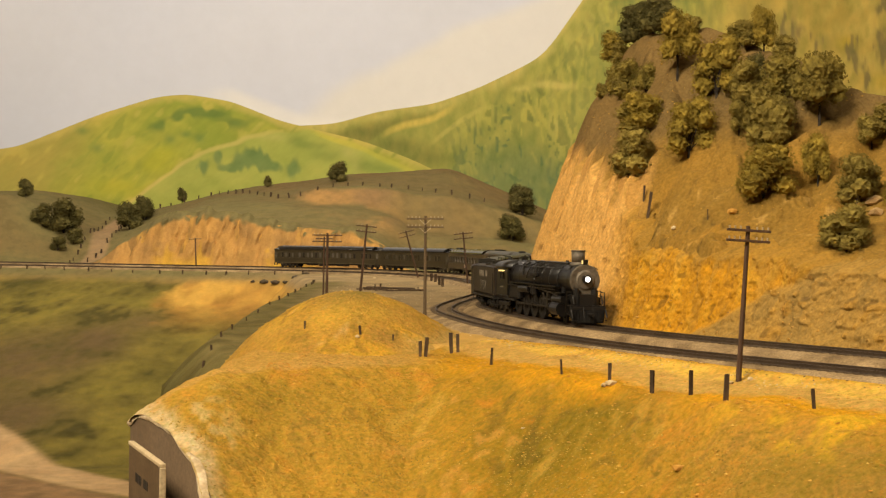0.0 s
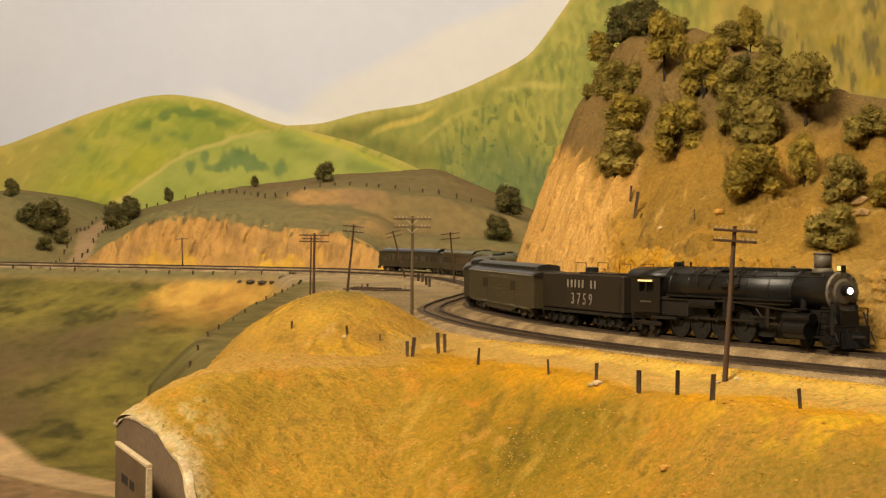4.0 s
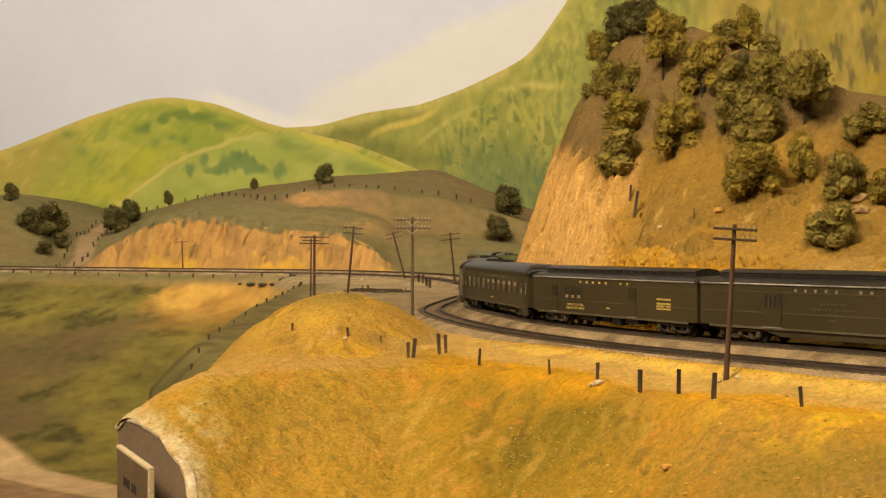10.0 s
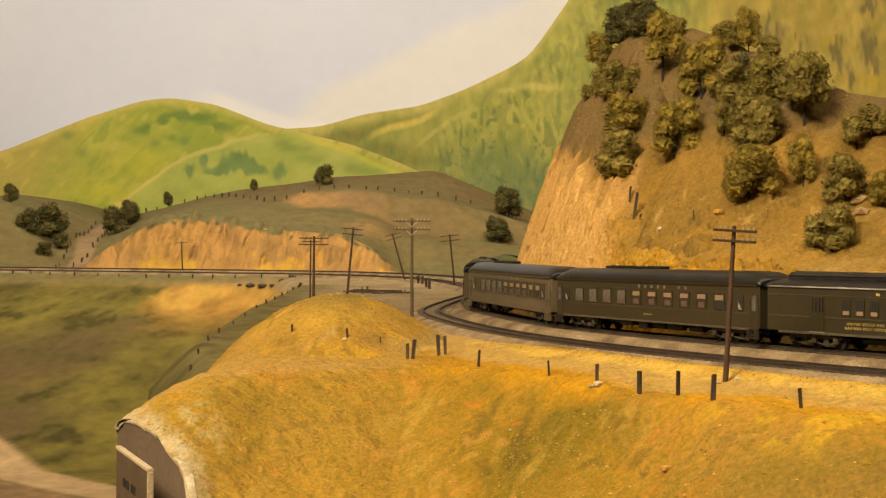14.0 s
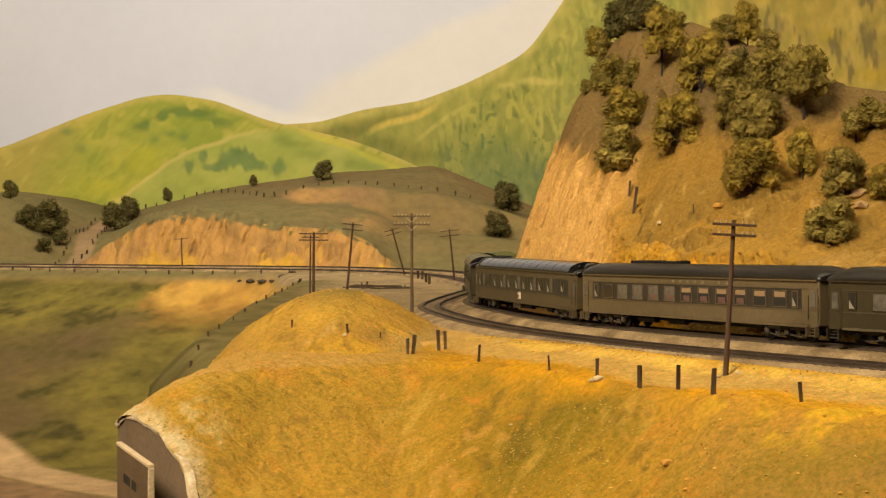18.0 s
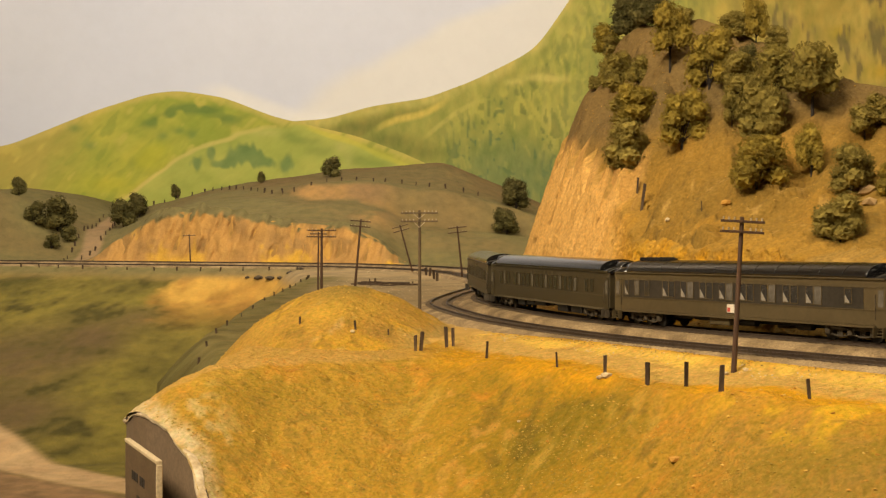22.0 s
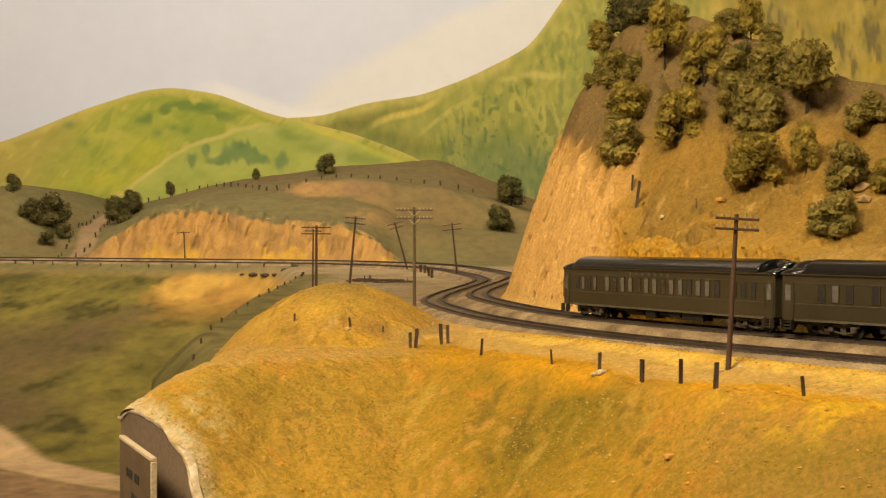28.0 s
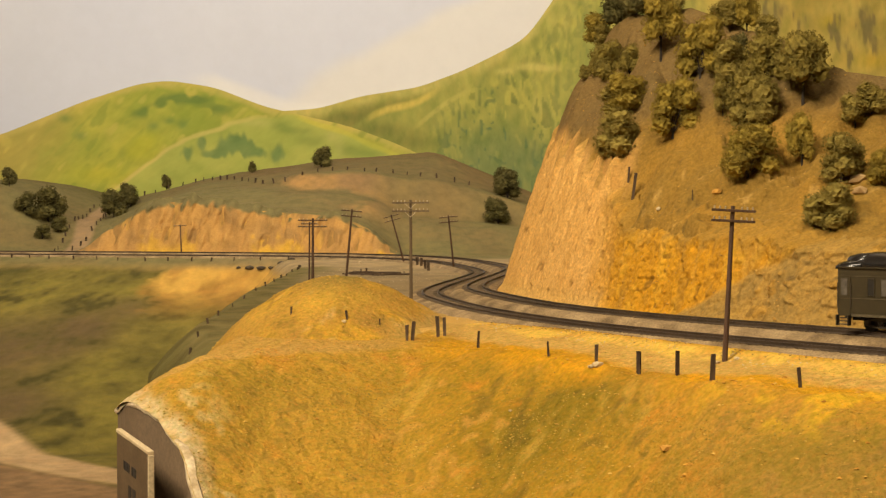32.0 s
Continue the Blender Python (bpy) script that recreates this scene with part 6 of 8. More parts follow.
def build_engine():
    """A 4-8-4: x forward, origin at mid-length on the rail."""
    ob = thing("steam_locomotive", "black steam locomotive with grey smokebox and lit headlamp", "locomotive", "cars of the passenger train")
    zb = 0.0365
    front = ENGINE_LEN / 2
    sb0, sb1 = front - 0.052, front - 0.020  # smokebox
    fire = -front + 0.052
    # boiler: firebox, tapered course, smokebox
    bm = bmesh.new()
    ring = [(0.0142 * math.cos(2 * math.pi * k / 28), 0.0142 * math.sin(2 * math.pi * k / 28)) for k in range(28)]
    sweep(bm, ring, [(fire - 0.006, 1.02, 1.02, zb), (fire + 0.030, 1.02, 1.02, zb), (fire + 0.055, 0.96, 0.96, zb), (sb0, 0.90, 0.90, zb)])
    smooth(part("boiler", bm, M_ENGINE, ob))
    bm = bmesh.new()
    for x in np.linspace(fire + 0.004, sb0, 7):
        r = 0.01435 * (1.02 if x < fire + 0.03 else 0.955)
        sweep(bm, [(y * r / 0.0142, z * r / 0.0142) for y, z in ring], [(x - 0.0005, 1, 1, zb), (x + 0.0005, 1, 1, zb)])
    smooth(part("boiler_banding", bm, M_ENGINE, ob))
    bm = bmesh.new()
    sweep(bm, ring, [(sb0, 0.91, 0.91, zb), (sb1, 0.91, 0.91, zb), (sb1 + 0.0012, 0.89, 0.89, zb)])
    smooth(part("smokebox", bm, M_ENGINE, ob))
    bm = bmesh.new()
    tube(bm, (sb1 + 0.001, 0, zb), (sb1 + 0.0026, 0, zb), 0.0134, 0.0128, n=32)
    tube(bm, (sb1 + 0.0026, 0, zb), (sb1 + 0.0036, 0, zb), 0.0086, 0.0070, n=24)
    for k in range(14):
        a = 2 * math.pi * k / 14
        box(bm, sb1 + 0.0022, sb1 + 0.0034, 0.0119 * math.cos(a) - 0.0006, 0.0119 * math.cos(a) + 0.0006, zb + 0.0119 * math.sin(a) - 0.0006, zb + 0.0119 * math.sin(a) + 0.0006)
    part("smokebox_front", bm, M_GRAPHITE, ob, "grey graphite smokebox door")
    bm = bmesh.new()
    tube(bm, (sb1 + 0.002, 0, zb + 0.001), (sb1 + 0.0085, 0, zb + 0.001), 0.0033, 0.0035, n=18)
    hl = part("headlight", bm, M_ENGINE, ob)
    bm = bmesh.new()
    tube(bm, (sb1 + 0.0085, 0, zb + 0.001), (sb1 + 0.0091, 0, zb + 0.001), 0.0021, n=18)
    part("lens", bm, M_LAMP, hl, "bright white lit lens")
    bm = bmesh.new()
    box(bm, sb1 - 0.001, sb1 + 0.003, -0.0022, 0.0022, zb + 0.0130, zb + 0.0172, 0.0003)
    nb = part("number_box", bm, M_ENGINE, ob)
    bm = bmesh.new()
    box(bm, sb1 - 0.0004, sb1 + 0.0026, -0.0025, 0.0025, zb + 0.0137, zb + 0.0166)
    part("lit_glass", bm, M_NUMBERLIT, nb)
    # stack, domes, bell, generator
    bm = bmesh.new()
    x = sb0 + 0.016
    tube(bm, (x, 0, zb + 0.0118), (x, 0, zb + 0.0150), 0.0078, 0.0058, n=20)
    tube(bm, (x, 0, zb + 0.0150), (x, 0, zb + 0.0238), 0.0056, 0.0058, n=20)
    tube(bm, (x, 0, zb + 0.0238), (x, 0, zb + 0.0250), 0.0062, 0.0060, n=20)
    smooth(part("smoke_stack", bm, M_GRAPHITE, ob))
    for x, r, hgt, name in ((fire + 0.060, 0.0078, 0.0146, "sand_dome"), (fire + 0.024, 0.0060, 0.0150, "steam_dome")):
        bm = bmesh.new()
        sweep_pts = [(0.0, r * 1.2), (0.0022, r * 1.02), (hgt - 0.0135 + 0.0006, r * 0.9), (hgt - 0.0128, r * 0.5)]
        for (za, ra), (zc, rc) in zip(sweep_pts, sweep_pts[1:]):
            tube(bm, (x, 0, zb + 0.0120 + za), (x, 0, zb + 0.0120 + zc), ra, rc, n=18)
        smooth(part(name, bm, M_ENGINE, ob))
    bm = bmesh.new()
    tube(bm, (sb0 - 0.012, 0.0, zb + 0.0128), (sb0 - 0.012, 0, zb + 0.0160), 0.0026, 0.0012, n=12)
    part("bell", bm, M_ENGINE, ob)
    bm = bmesh.new()
    tube(bm, (fire - 0.004, -0.003, zb + 0.0155), (fire - 0.004, 0.003, zb + 0.0155), 0.0022, n=12)
    tube(bm, (fire + 0.004, -0.002, zb + 0.0142), (fire + 0.004, -0.002, zb + 0.0185), 0.0008, n=8)
    tube(bm, (fire + 0.008, 0.002, zb + 0.0142), (fire + 0.008, 0.002, zb + 0.0178), 0.0008, n=8)
    part("turret_and_whistle", bm, M_ENGINE, ob)
    bm = bmesh.new()
    box(bm, fire + 0.040, sb0 + 0.002, -0.0042, 0.0042, zb + 0.0122, zb + 0.0146, 0.0006)
    part("top_casing", bm, M_ENGINE, ob)
    for side in (-1, 1):
        for x, a0, a1 in ((fire + 0.036, 62, 5), (fire + 0.068, 66, 12), (fire + 0.074, 66, 0), (fire + 0.080, 60, 20)):
            bm = bmesh.new()
            last = None
            for j in range(6):
                a = math.radians(a0 + (a1 - a0) * j / 5)
                p = (x + 0.0012 * math.sin(j * 1.7), side * 0.0148 * math.cos(a), zb + 0.0148 * math.sin(a))
                if last:
                    tube(bm, last, p, 0.0006, n=5)
                last = p
            part("boiler_pipe", bm, M_BLACK, ob)
        bm = bmesh.new()
        box(bm, fire + 0.064, fire + 0.082, side * 0.0150 - 0.0012, side * 0.0150 + 0.0012, zb + 0.0010, zb + 0.0042, 0.0004)
        part("feedwater_box", bm, M_BLACK, ob)
        bm = bmesh.new()
        tube(bm, (fire - 0.010, side * 0.0163, 0.0275), (sb0 + 0.004, side * 0.0163, 0.0275), 0.0005, n=6)
        tube(bm, (fire + 0.062, side * 0.0158, 0.0285), (sb0 + 0.010, side * 0.0158, 0.0235), 0.0007, n=6)
        part("side_pipe", bm, M_RODS, ob)
    # diagonal sand pipes over the boiler side
    for side in (-1, 1):
        for k in range(1, 3):
            bm = bmesh.new()
            x0 = fire + 0.052 + 0.006 * k
            last = None
            for j in range(7):
                a = math.radians(72 - 13 * j)
                p = (x0 + (k - 1.5) * 0.003 * j, side * 0.0147 * math.cos(a), zb + 0.0147 * math.sin(a))
                if last:
                    tube(bm, last, p, 0.0005, n=5)
                last = p
            part("sand_pipe", bm, M_ENGINE, ob)
        bm = bmesh.new()
        y = side * 0.0122
        tube(bm, (fire + 0.002, y, zb + 0.0092), (sb1 - 0.001, y * 0.96, zb + 0.0092), 0.0004, n=6)
        part("hand_rail", bm, M_ENGINE, ob)
        bm = bmesh.new()
        for x in np.linspace(fire + 0.006, sb1 - 0.004, 8):
            tube(bm, (x - 0.0016, side * 0.0090, zb + 0.0112), (x, y, zb + 0.0092), 0.0006, n=5)
        part("rail_post_row", bm, M_ENGINE, ob)
        bm = bmesh.new()
        box(bm, fire + 0.004, sb0 + 0.006, min(side * 0.012, side * 0.0172), max(side * 0.012, side * 0.0172), 0.0296, 0.0306)
        box(bm, sb0 + 0.006, sb0 + 0.020, min(side * 0.012, side * 0.0168), max(side * 0.012, side * 0.0168), 0.0250, 0.0258)
        part("running_board", bm, M_ENGINE, ob)
        bm = bmesh.new()
        tube(bm, (fire + 0.030, side * 0.0142, 0.0252), (fire + 0.060, side * 0.0142, 0.0252), 0.0034, n=14)
        part("air_reservoir", bm, M_ENGINE, ob)
        bm = bmesh.new()
        tube(bm, (fire + 0.070, side * 0.0150, 0.0215), (fire + 0.070, side * 0.0150, 0.0312), 0.0024, n=12)
        tube(bm, (fire + 0.077, side * 0.0150, 0.0215), (fire + 0.077, side * 0.0150, 0.0312), 0.0024, n=12)
        part("air_pump", bm, M_ENGINE, ob)
        bm = bmesh.new()
        xc = sb0 + 0.010
        tube(bm, (xc - 0.011, side * 0.0150, 0.0118), (xc + 0.011, side * 0.0150, 0.0118), 0.0056, n=18)
        tube(bm, (xc - 0.013, side * 0.0142, 0.0195), (xc + 0.013, side * 0.0142, 0.0195), 0.0036, n=14)
        tube(bm, (xc - 0.0115, side * 0.0150, 0.0118), (xc - 0.0105, side * 0.0150, 0.0118), 0.0062, n=18)
        tube(bm, (xc + 0.0105, side * 0.0150, 0.0118), (xc + 0.0115, side * 0.0150, 0.0118), 0.0062, n=18)
        box(bm, xc - 0.010, xc + 0.010, min(side * 0.009, side * 0.015), max(side * 0.009, side * 0.015), 0.0100, 0.0215, 0.0006)
        part("cylinder", bm, M_ENGINE, ob)
        bm = bmesh.new()
        tube(bm, (xc, side * 0.0105, 0.0225), (xc, side * 0.0090, 0.0330), 0.0026, 0.0030, n=12)
        part("steam_pipe", bm, M_ENGINE, ob)
        bm = bmesh.new()
        box(bm, xc - 0.030, xc - 0.011, side * 0.0150 - 0.0008, side * 0.0150 + 0.0008, 0.0136, 0.0150)
        box(bm, xc - 0.030, xc - 0.027, side * 0.0140 - 0.002, side * 0.0140 + 0.002, 0.0125, 0.0250)
        box(bm, xc - 0.046, xc - 0.020, side * 0.0158 - 0.0005, side * 0.0158 + 0.0005, 0.0180, 0.0192)
        tube(bm, (xc - 0.034, side * 0.0160, 0.0180), (xc - 0.040, side * 0.0160, 0.0240), 0.0006, n=6)
        part("valve_gear", bm, M_RODS, ob)
        bm = bmesh.new()
        for k in range(6):
            z = 0.0090 + 0.0036 * k
            xx = front - 0.024 + 0.0007 * k
            box(bm, xx - 0.0003, xx + 0.0003, min(side * 0.0085, side * 0.0150), max(side * 0.0085, side * 0.0150), z, z + 0.0005)
        for y in (0.0085, 0.0150):
            tube(bm, (front - 0.024, side * y, 0.0085), (front - 0.0205, side * y, 0.0275), 0.0004, n=5)
        part("front_ladder", bm, M_RODS, ob)
    # frame, firebox, ash pan
    bm = bmesh.new()
    box(bm, -front + 0.030, front - 0.012, -0.0064, 0.0064, 0.0050, 0.0250)
    box(bm, fire - 0.006, fire + 0.026, -0.0148, 0.0148, 0.0150, 0.0290, 0.001)
    box(bm, fire - 0.016, fire + 0.014, -0.0158, 0.0158, 0.0125, 0.0146, 0.0004)
    part("frame", bm, M_BLACK, ob)
    # cab
    bm = bmesh.new()
    ca, cb = -front + 0.012, fire - 0.004
    for side in (-1, 1):
        y0, y1 = sorted((side * 0.0158, side * 0.0168))
        wx0, wx1, wz0, wz1 = ca + 0.010, cb - 0.008, 0.0320, 0.0395
        for x0, x1, z0, z1 in ((ca, cb, 0.0170, wz0), (ca, cb, wz1, 0.0425), (ca, wx0, wz0, wz1), (wx1, cb, wz0, wz1), ((wx0 + wx1) / 2 - 0.0008, (wx0 + wx1) / 2 + 0.0008, wz0, wz1)):
            box(bm, x0, x1, y0, y1, z0, z1)
    box(bm, cb - 0.001, cb, -0.0158, 0.0158, 0.0170, 0.0470)
    cabm = part("cab", bm, M_ENGINE, ob)
    bm = bmesh.new()
    # Black block added inside so the cab windows show a dark interior.
    box(bm, ca + 0.004, cb - 0.001, -0.0120, 0.0120, 0.0130, 0.0430, 0.001)
    part("cab_dark_block", bm, M_BLACK, cabm)
    bm = bmesh.new()
    sweep(bm, arch(0.0172, 0.0424, 0.0502), [(ca - 0.005, 1, 1, 0), (cb + 0.0012, 1, 1, 0)])
    smooth(part("cab_roof", bm, M_ENGINE, ob))
    for side in (-1, 1):
        bm = bmesh.new()
        y = side * 0.0171
        box(bm, ca + 0.010, cb - 0.009, min(y, y + side * 0.0010), max(y, y + side * 0.0010), 0.0394, 0.0407)
        # The right-hand shade glows: its bright yellow look is put in as emission.
        part("sun_shade", bm, M_NUMBERLIT if side < 0 else M_ENGINE, cabm, "yellow lit strip above the cab window")
        bars([5], ca + 0.012, cb - 0.010, 0.0242, 0.0012, side * 0.0170, M_FAINT, cabm)
        bm = bmesh.new()
        box(bm, ca - 0.002, ca + 0.006, min(side * 0.012, side * 0.0168), max(side * 0.012, side * 0.0168), 0.0060, 0.0068)
        box(bm, ca + 0.0015, ca + 0.0022, side * 0.0160 - 0.0004, side * 0.0160 + 0.0004, 0.0065, 0.0175)
        part("cab_step", bm, M_BLACK, ob)
    # pilot
    bm = bmesh.new()
    box(bm, front - 0.0125, front - 0.0095, -0.0155, 0.0155, 0.0095, 0.0150, 0.0006)
    box(bm, front - 0.020, front - 0.0095, -0.0150, 0.0150, 0.0150, 0.0157)
    part("pilot_beam", bm, M_BLACK, ob)
    bm = bmesh.new()
    for k in range(9):
        y = -0.0100 + 0.0025 * k
        tube(bm, (front - 0.0090, y * 1.10, 0.0115), (front - 0.0040 - abs(y) * 0.30, y * 1.25, 0.0022), 0.00045, n=5)
    box(bm, front - 0.010, front - 0.0045, -0.0115, 0.0115, 0.0016, 0.0026)
    part("pilot", bm, M_SOOT, ob)
    bm = bmesh.new()
    lip = [bm.verts.new((front - 0.0042 - abs(y) * 0.30, y, 0.0020)) for y in (-0.0135, -0.007, 0.0, 0.007, 0.0135)]
    back = [bm.verts.new((front - 0.0092, y, 0.0125)) for y in (-0.0145, -0.007, 0.0, 0.007, 0.0145)]
    rear = [bm.verts.new((front - 0.0120, y, z)) for y, z in ((-0.0145, 0.0125), (0.0145, 0.0125), (0.0135, 0.0020), (-0.0135, 0.0020))]
    for i in range(4):
        bm.faces.new((lip[i], lip[i + 1], back[i + 1], back[i]))
    bm.faces.new(back + [rear[1], rear[0]])
    bm.faces.new(lip[::-1] + [rear[3], rear[2]])
    bm.faces.new((rear[0], rear[1], rear[2], rear[3]))
    bm.faces.new((lip[0], back[0], rear[0], rear[3]))
    bm.faces.new((back[4], lip[4], rear[2], rear[1]))
    bmesh.ops.recalc_face_normals(bm, faces=bm.faces)
    part("pilot_plate", bm, M_SOOT, ob)
    bm = bmesh.new()
    tube(bm, (front - 0.010, 0, 0.0085), (front + 0.003, 0, 0.0085), 0.0014, n=8)
    part("coupler", bm, M_BLACK, ob)
    for side in (-1, 1):
        bm = bmesh.new()
        tube(bm, (front - 0.011, side * 0.0145, 0.0150), (front - 0.011, side * 0.0145, 0.0265), 0.0005, n=6)
        tube(bm, (front - 0.011, side * 0.0145, 0.0265), (front - 0.020, side * 0.0145, 0.0265), 0.0004, n=5)
        part("flag_post", bm, M_BLACK, ob)
        bm = bmesh.new()
        for xx, yy, rr, zt in ((front - 0.0165, 0.0078, 0.0036, 0.0225), (front - 0.0165, 0.0078, 0.0029, 0.0285)):
            tube(bm, (xx, side * yy, 0.0155), (xx, side * yy, zt), rr, n=12)
        tube(bm, (front - 0.0165, side * 0.0078, 0.0285), (front - 0.0165, side * 0.0078, 0.0300), 0.0018, n=8)
        part("front_air_pump", bm, M_BLACK, ob)
        bm = bmesh.new()
        for xx, yy, z0, z1 in ((front - 0.0105, 0.0040, 0.003, 0.016), (front - 0.0085, 0.0150, 0.004, 0.012), (front - 0.0125, 0.0125, 0.0150, 0.0240)):
            tube(bm, (xx, side * yy, z1), (xx + 0.003, side * yy, z0 + 0.002), 0.0006, n=6)
        part("hose", bm, M_BLACK, ob)
        bm = bmesh.new()
        box(bm, front - 0.0105, front - 0.0065, side * 0.0128 - 0.0026, side * 0.0128 + 0.0026, 0.0030, 0.0038)
        box(bm, front - 0.0095, front - 0.0088, side * 0.0128 - 0.0004, side * 0.0128 + 0.0004, 0.0036, 0.0100)
        part("pilot_step", bm, M_BLACK, ob)
    # trucks
    bm = bmesh.new()
    for wx in (front - 0.040, front - 0.018):
        for y in (-0.0088, 0.0088):
            wheel_mesh(bm, wx, y, 0.0060)
        box(bm, wx - 0.003, wx + 0.003, -0.0118, -0.0105, 0.0045, 0.0085)
    box(bm, front - 0.044, front - 0.014, -0.0118, -0.0108, 0.0070, 0.0086)
    box(bm, front - 0.044, front - 0.014, 0.0108, 0.0118, 0.0070, 0.0086)
    part("lead_truck", bm, M_BLACK, ob)
    bm = bmesh.new()
    for wx in (-front + 0.018, -front + 0.034):
        for y in (-0.0088, 0.0088):
            wheel_mesh(bm, wx, y, 0.0060)
    for side in (-1, 1):
        y0, y1 = sorted((side * 0.0112, side * 0.0138))
        box(bm, -front + 0.010, -front + 0.044, y0, y1, 0.0072, 0.0105, 0.0005)
        for wx in (-front + 0.018, -front + 0.034):
            box(bm, wx - 0.003, wx + 0.003, y0, y1, 0.0035, 0.0100, 0.0004)
        box(bm, -front + 0.008, -front + 0.046, y0, y1, 0.0140, 0.0165, 0.0005)
    part("trailing_truck", bm, M_RODS, ob)
    # driving wheels and rods
    r, axles = 0.0114, [fire + 0.012 + 0.0238 * k for k in range(4)]
    drivers = []
    for x in axles:
        bm = bmesh.new()
        for y in (-0.0088, 0.0088):
            for k in range(24):
                a, b = 2 * math.pi * k / 24, 2 * math.pi * (k + 1) / 24
                for ra, rb, w in ((r * 0.84, r, 0.0013), (0, r * 0.26, 0.0016)):
                    pts = [(ra, a), (rb, a), (rb, b), (ra, b)]
                    vs = [[bm.verts.new((rr * math.cos(t), y + s * w, rr * math.sin(t))) for rr, t in pts] for s in (-1, 1)]
                    for f in ((0, 1, 2, 3),):
                        bm.faces.new([vs[0][i] for i in f])
                        bm.faces.new([vs[1][i] for i in f][::-1])
                    for i in (1, 3) if ra else (1,):
                        j = (i + 1) % 4
                        bm.faces.new((vs[0][i], vs[1][i], vs[1][j], vs[0][j]))
            tube(bm, (0, y - 0.0007, 0), (0, y + 0.0007, 0), r * 0.86, n=24)
            for k in range(10):
                a = 2 * math.pi * k / 10
                tube(bm, (r * 0.22 * math.cos(a), y, r * 0.22 * math.sin(a)), (r * 0.88 * math.cos(a), y, r * 0.88 * math.sin(a)), 0.0009, 0.0007, n=5)
            box(bm, -r * 0.80, -r * 0.38, y - 0.0012, y + 0.0012, -r * 0.48, r * 0.48)
            tube(bm, (0.0036, y * 1.0, 0), (0.0036, y * 1.48, 0), 0.0010, n=8)
        tube(bm, (0, -0.010, 0), (0, 0.010, 0), 0.0012, n=8)
        w = part("driving_wheelset", bm, M_BLACK, ob)
        w.matrix_basis = pose(x, 0, r)
        drivers.append((w, x))
    rods = []
    for side in (-1, 1):
        bm = bmesh.new()
        y = side * 0.0122
        box(bm, axles[0] - 0.0015, axles[3] + 0.0015, y - 0.0005, y + 0.0005, -0.0008, 0.0008)
        for x in axles:
            tube(bm, (x, y - 0.0008, 0), (x, y + 0.0008, 0), 0.0017, n=12)
        rods.append(part("side_rod", bm, M_RODS, ob))
        bm = bmesh.new()
        y = side * 0.0134
        tube(bm, (axles[2], y, 0), (sb0 - 0.010, y, 0.0006), 0.0008, n=6)
        tube(bm, (axles[2], y - 0.0006, 0), (axles[2], y + 0.0006, 0), 0.0018, n=12)
        rods.append(part("main_rod", bm, M_RODS, ob))
    return ob, drivers, rods, r


TENDER = build_tender()
ENGINE, DRIVERS, RODS, DRIVER_R = build_engine()

# ---- telegraph poles, fence posts, timbers, stones ----
def height_at(x, y, *sheets):
    return max(float(f(np.array([x]), np.array([y]))[0]) for f in sheets)


def telegraph_pole(label, x, y, z, height, thick, lean, turn, arm, arms, drop, pins, braces=False, material=None):
    """A pole with its crossarms; lean in degrees to the side, turn of the arms about the pole."""
    ob = thing("telegraph_pole", label, "telegraph pole", "telegraph line", pose(x, y, z, lean[1], lean[0], turn))
    bm = bmesh.new()
    tube(bm, (0, 0, -0.004), (0, 0, height), thick, thick * 0.72, n=10)
    part("pole", bm, material or M_POLE, ob)
    for k in range(arms):
        bm = bmesh.new()
        za = height - 0.003 - drop * k
        box(bm, -arm / 2, arm / 2, -thick * 0.9 - 0.0011, -thick * 0.75, za - 0.0007, za + 0.0009, 0.0002)
        a = part("crossarm", bm, material or M_POLE, ob)
        for j in range(pins):
            xx = -arm / 2 + arm * (j + 0.5) / pins
            if abs(xx) < thick * 1.3:
                continue
            bm = bmesh.new()
            tube(bm, (xx, -thick * 0.85 - 0.0005, za + 0.0008), (xx, -thick * 0.85 - 0.0005, za + 0.0026), 0.00045, 0.0006, n=6)
            part("insulator", bm, M_GLASS_KNOB, a)
        if braces:
            for side in (-1, 1):
                bm = bmesh.new()
                tube(bm, (0, -thick - 0.0006, za - 0.0058), (side * 0.0056, -thick - 0.0008, za - 0.0005), 0.00035, n=5)
                part("arm_brace", bm, M_GLASS_KNOB, ob)
    return ob


telegraph_pole("brown wooden telegraph pole with two crossarms, leaning a little", 0.1705, 0.888, height_at(0.1705, 0.888, bank_z) - 0.001, 0.0803 - height_at(0.1705, 0.888, bank_z) + 0.001, 0.00175, (2.9, 0), 6, 0.0272, 2, 0.0063, 8)
telegraph_pole("slim pale-topped telegraph pole with two braced crossarms", -0.0315, 1.452, -0.0125, 0.1045, 0.0018, (-0.3, 0), -4, 0.0370, 2, 0.0082, 10, True, M_POLE_PALE)
telegraph_pole("dark telegraph pole with two long crossarms behind the mound", -0.174, 1.96, -0.032, 0.107, 0.0021, (0.2, 0), -4, 0.0400, 2, 0.0085, 8)
telegraph_pole("thin telegraph pole beside the far line", -0.196, 2.15, -0.030, 0.100, 0.0015, (0.5, 0), -4, 0.0250, 1, 0.0085, 6)
telegraph_pole("leaning dark telegraph pole on the sandy flat", -0.145, 2.19, -0.0205, 0.110, 0.0020, (5.0, 0), -3, 0.0310, 2, 0.0080, 6)
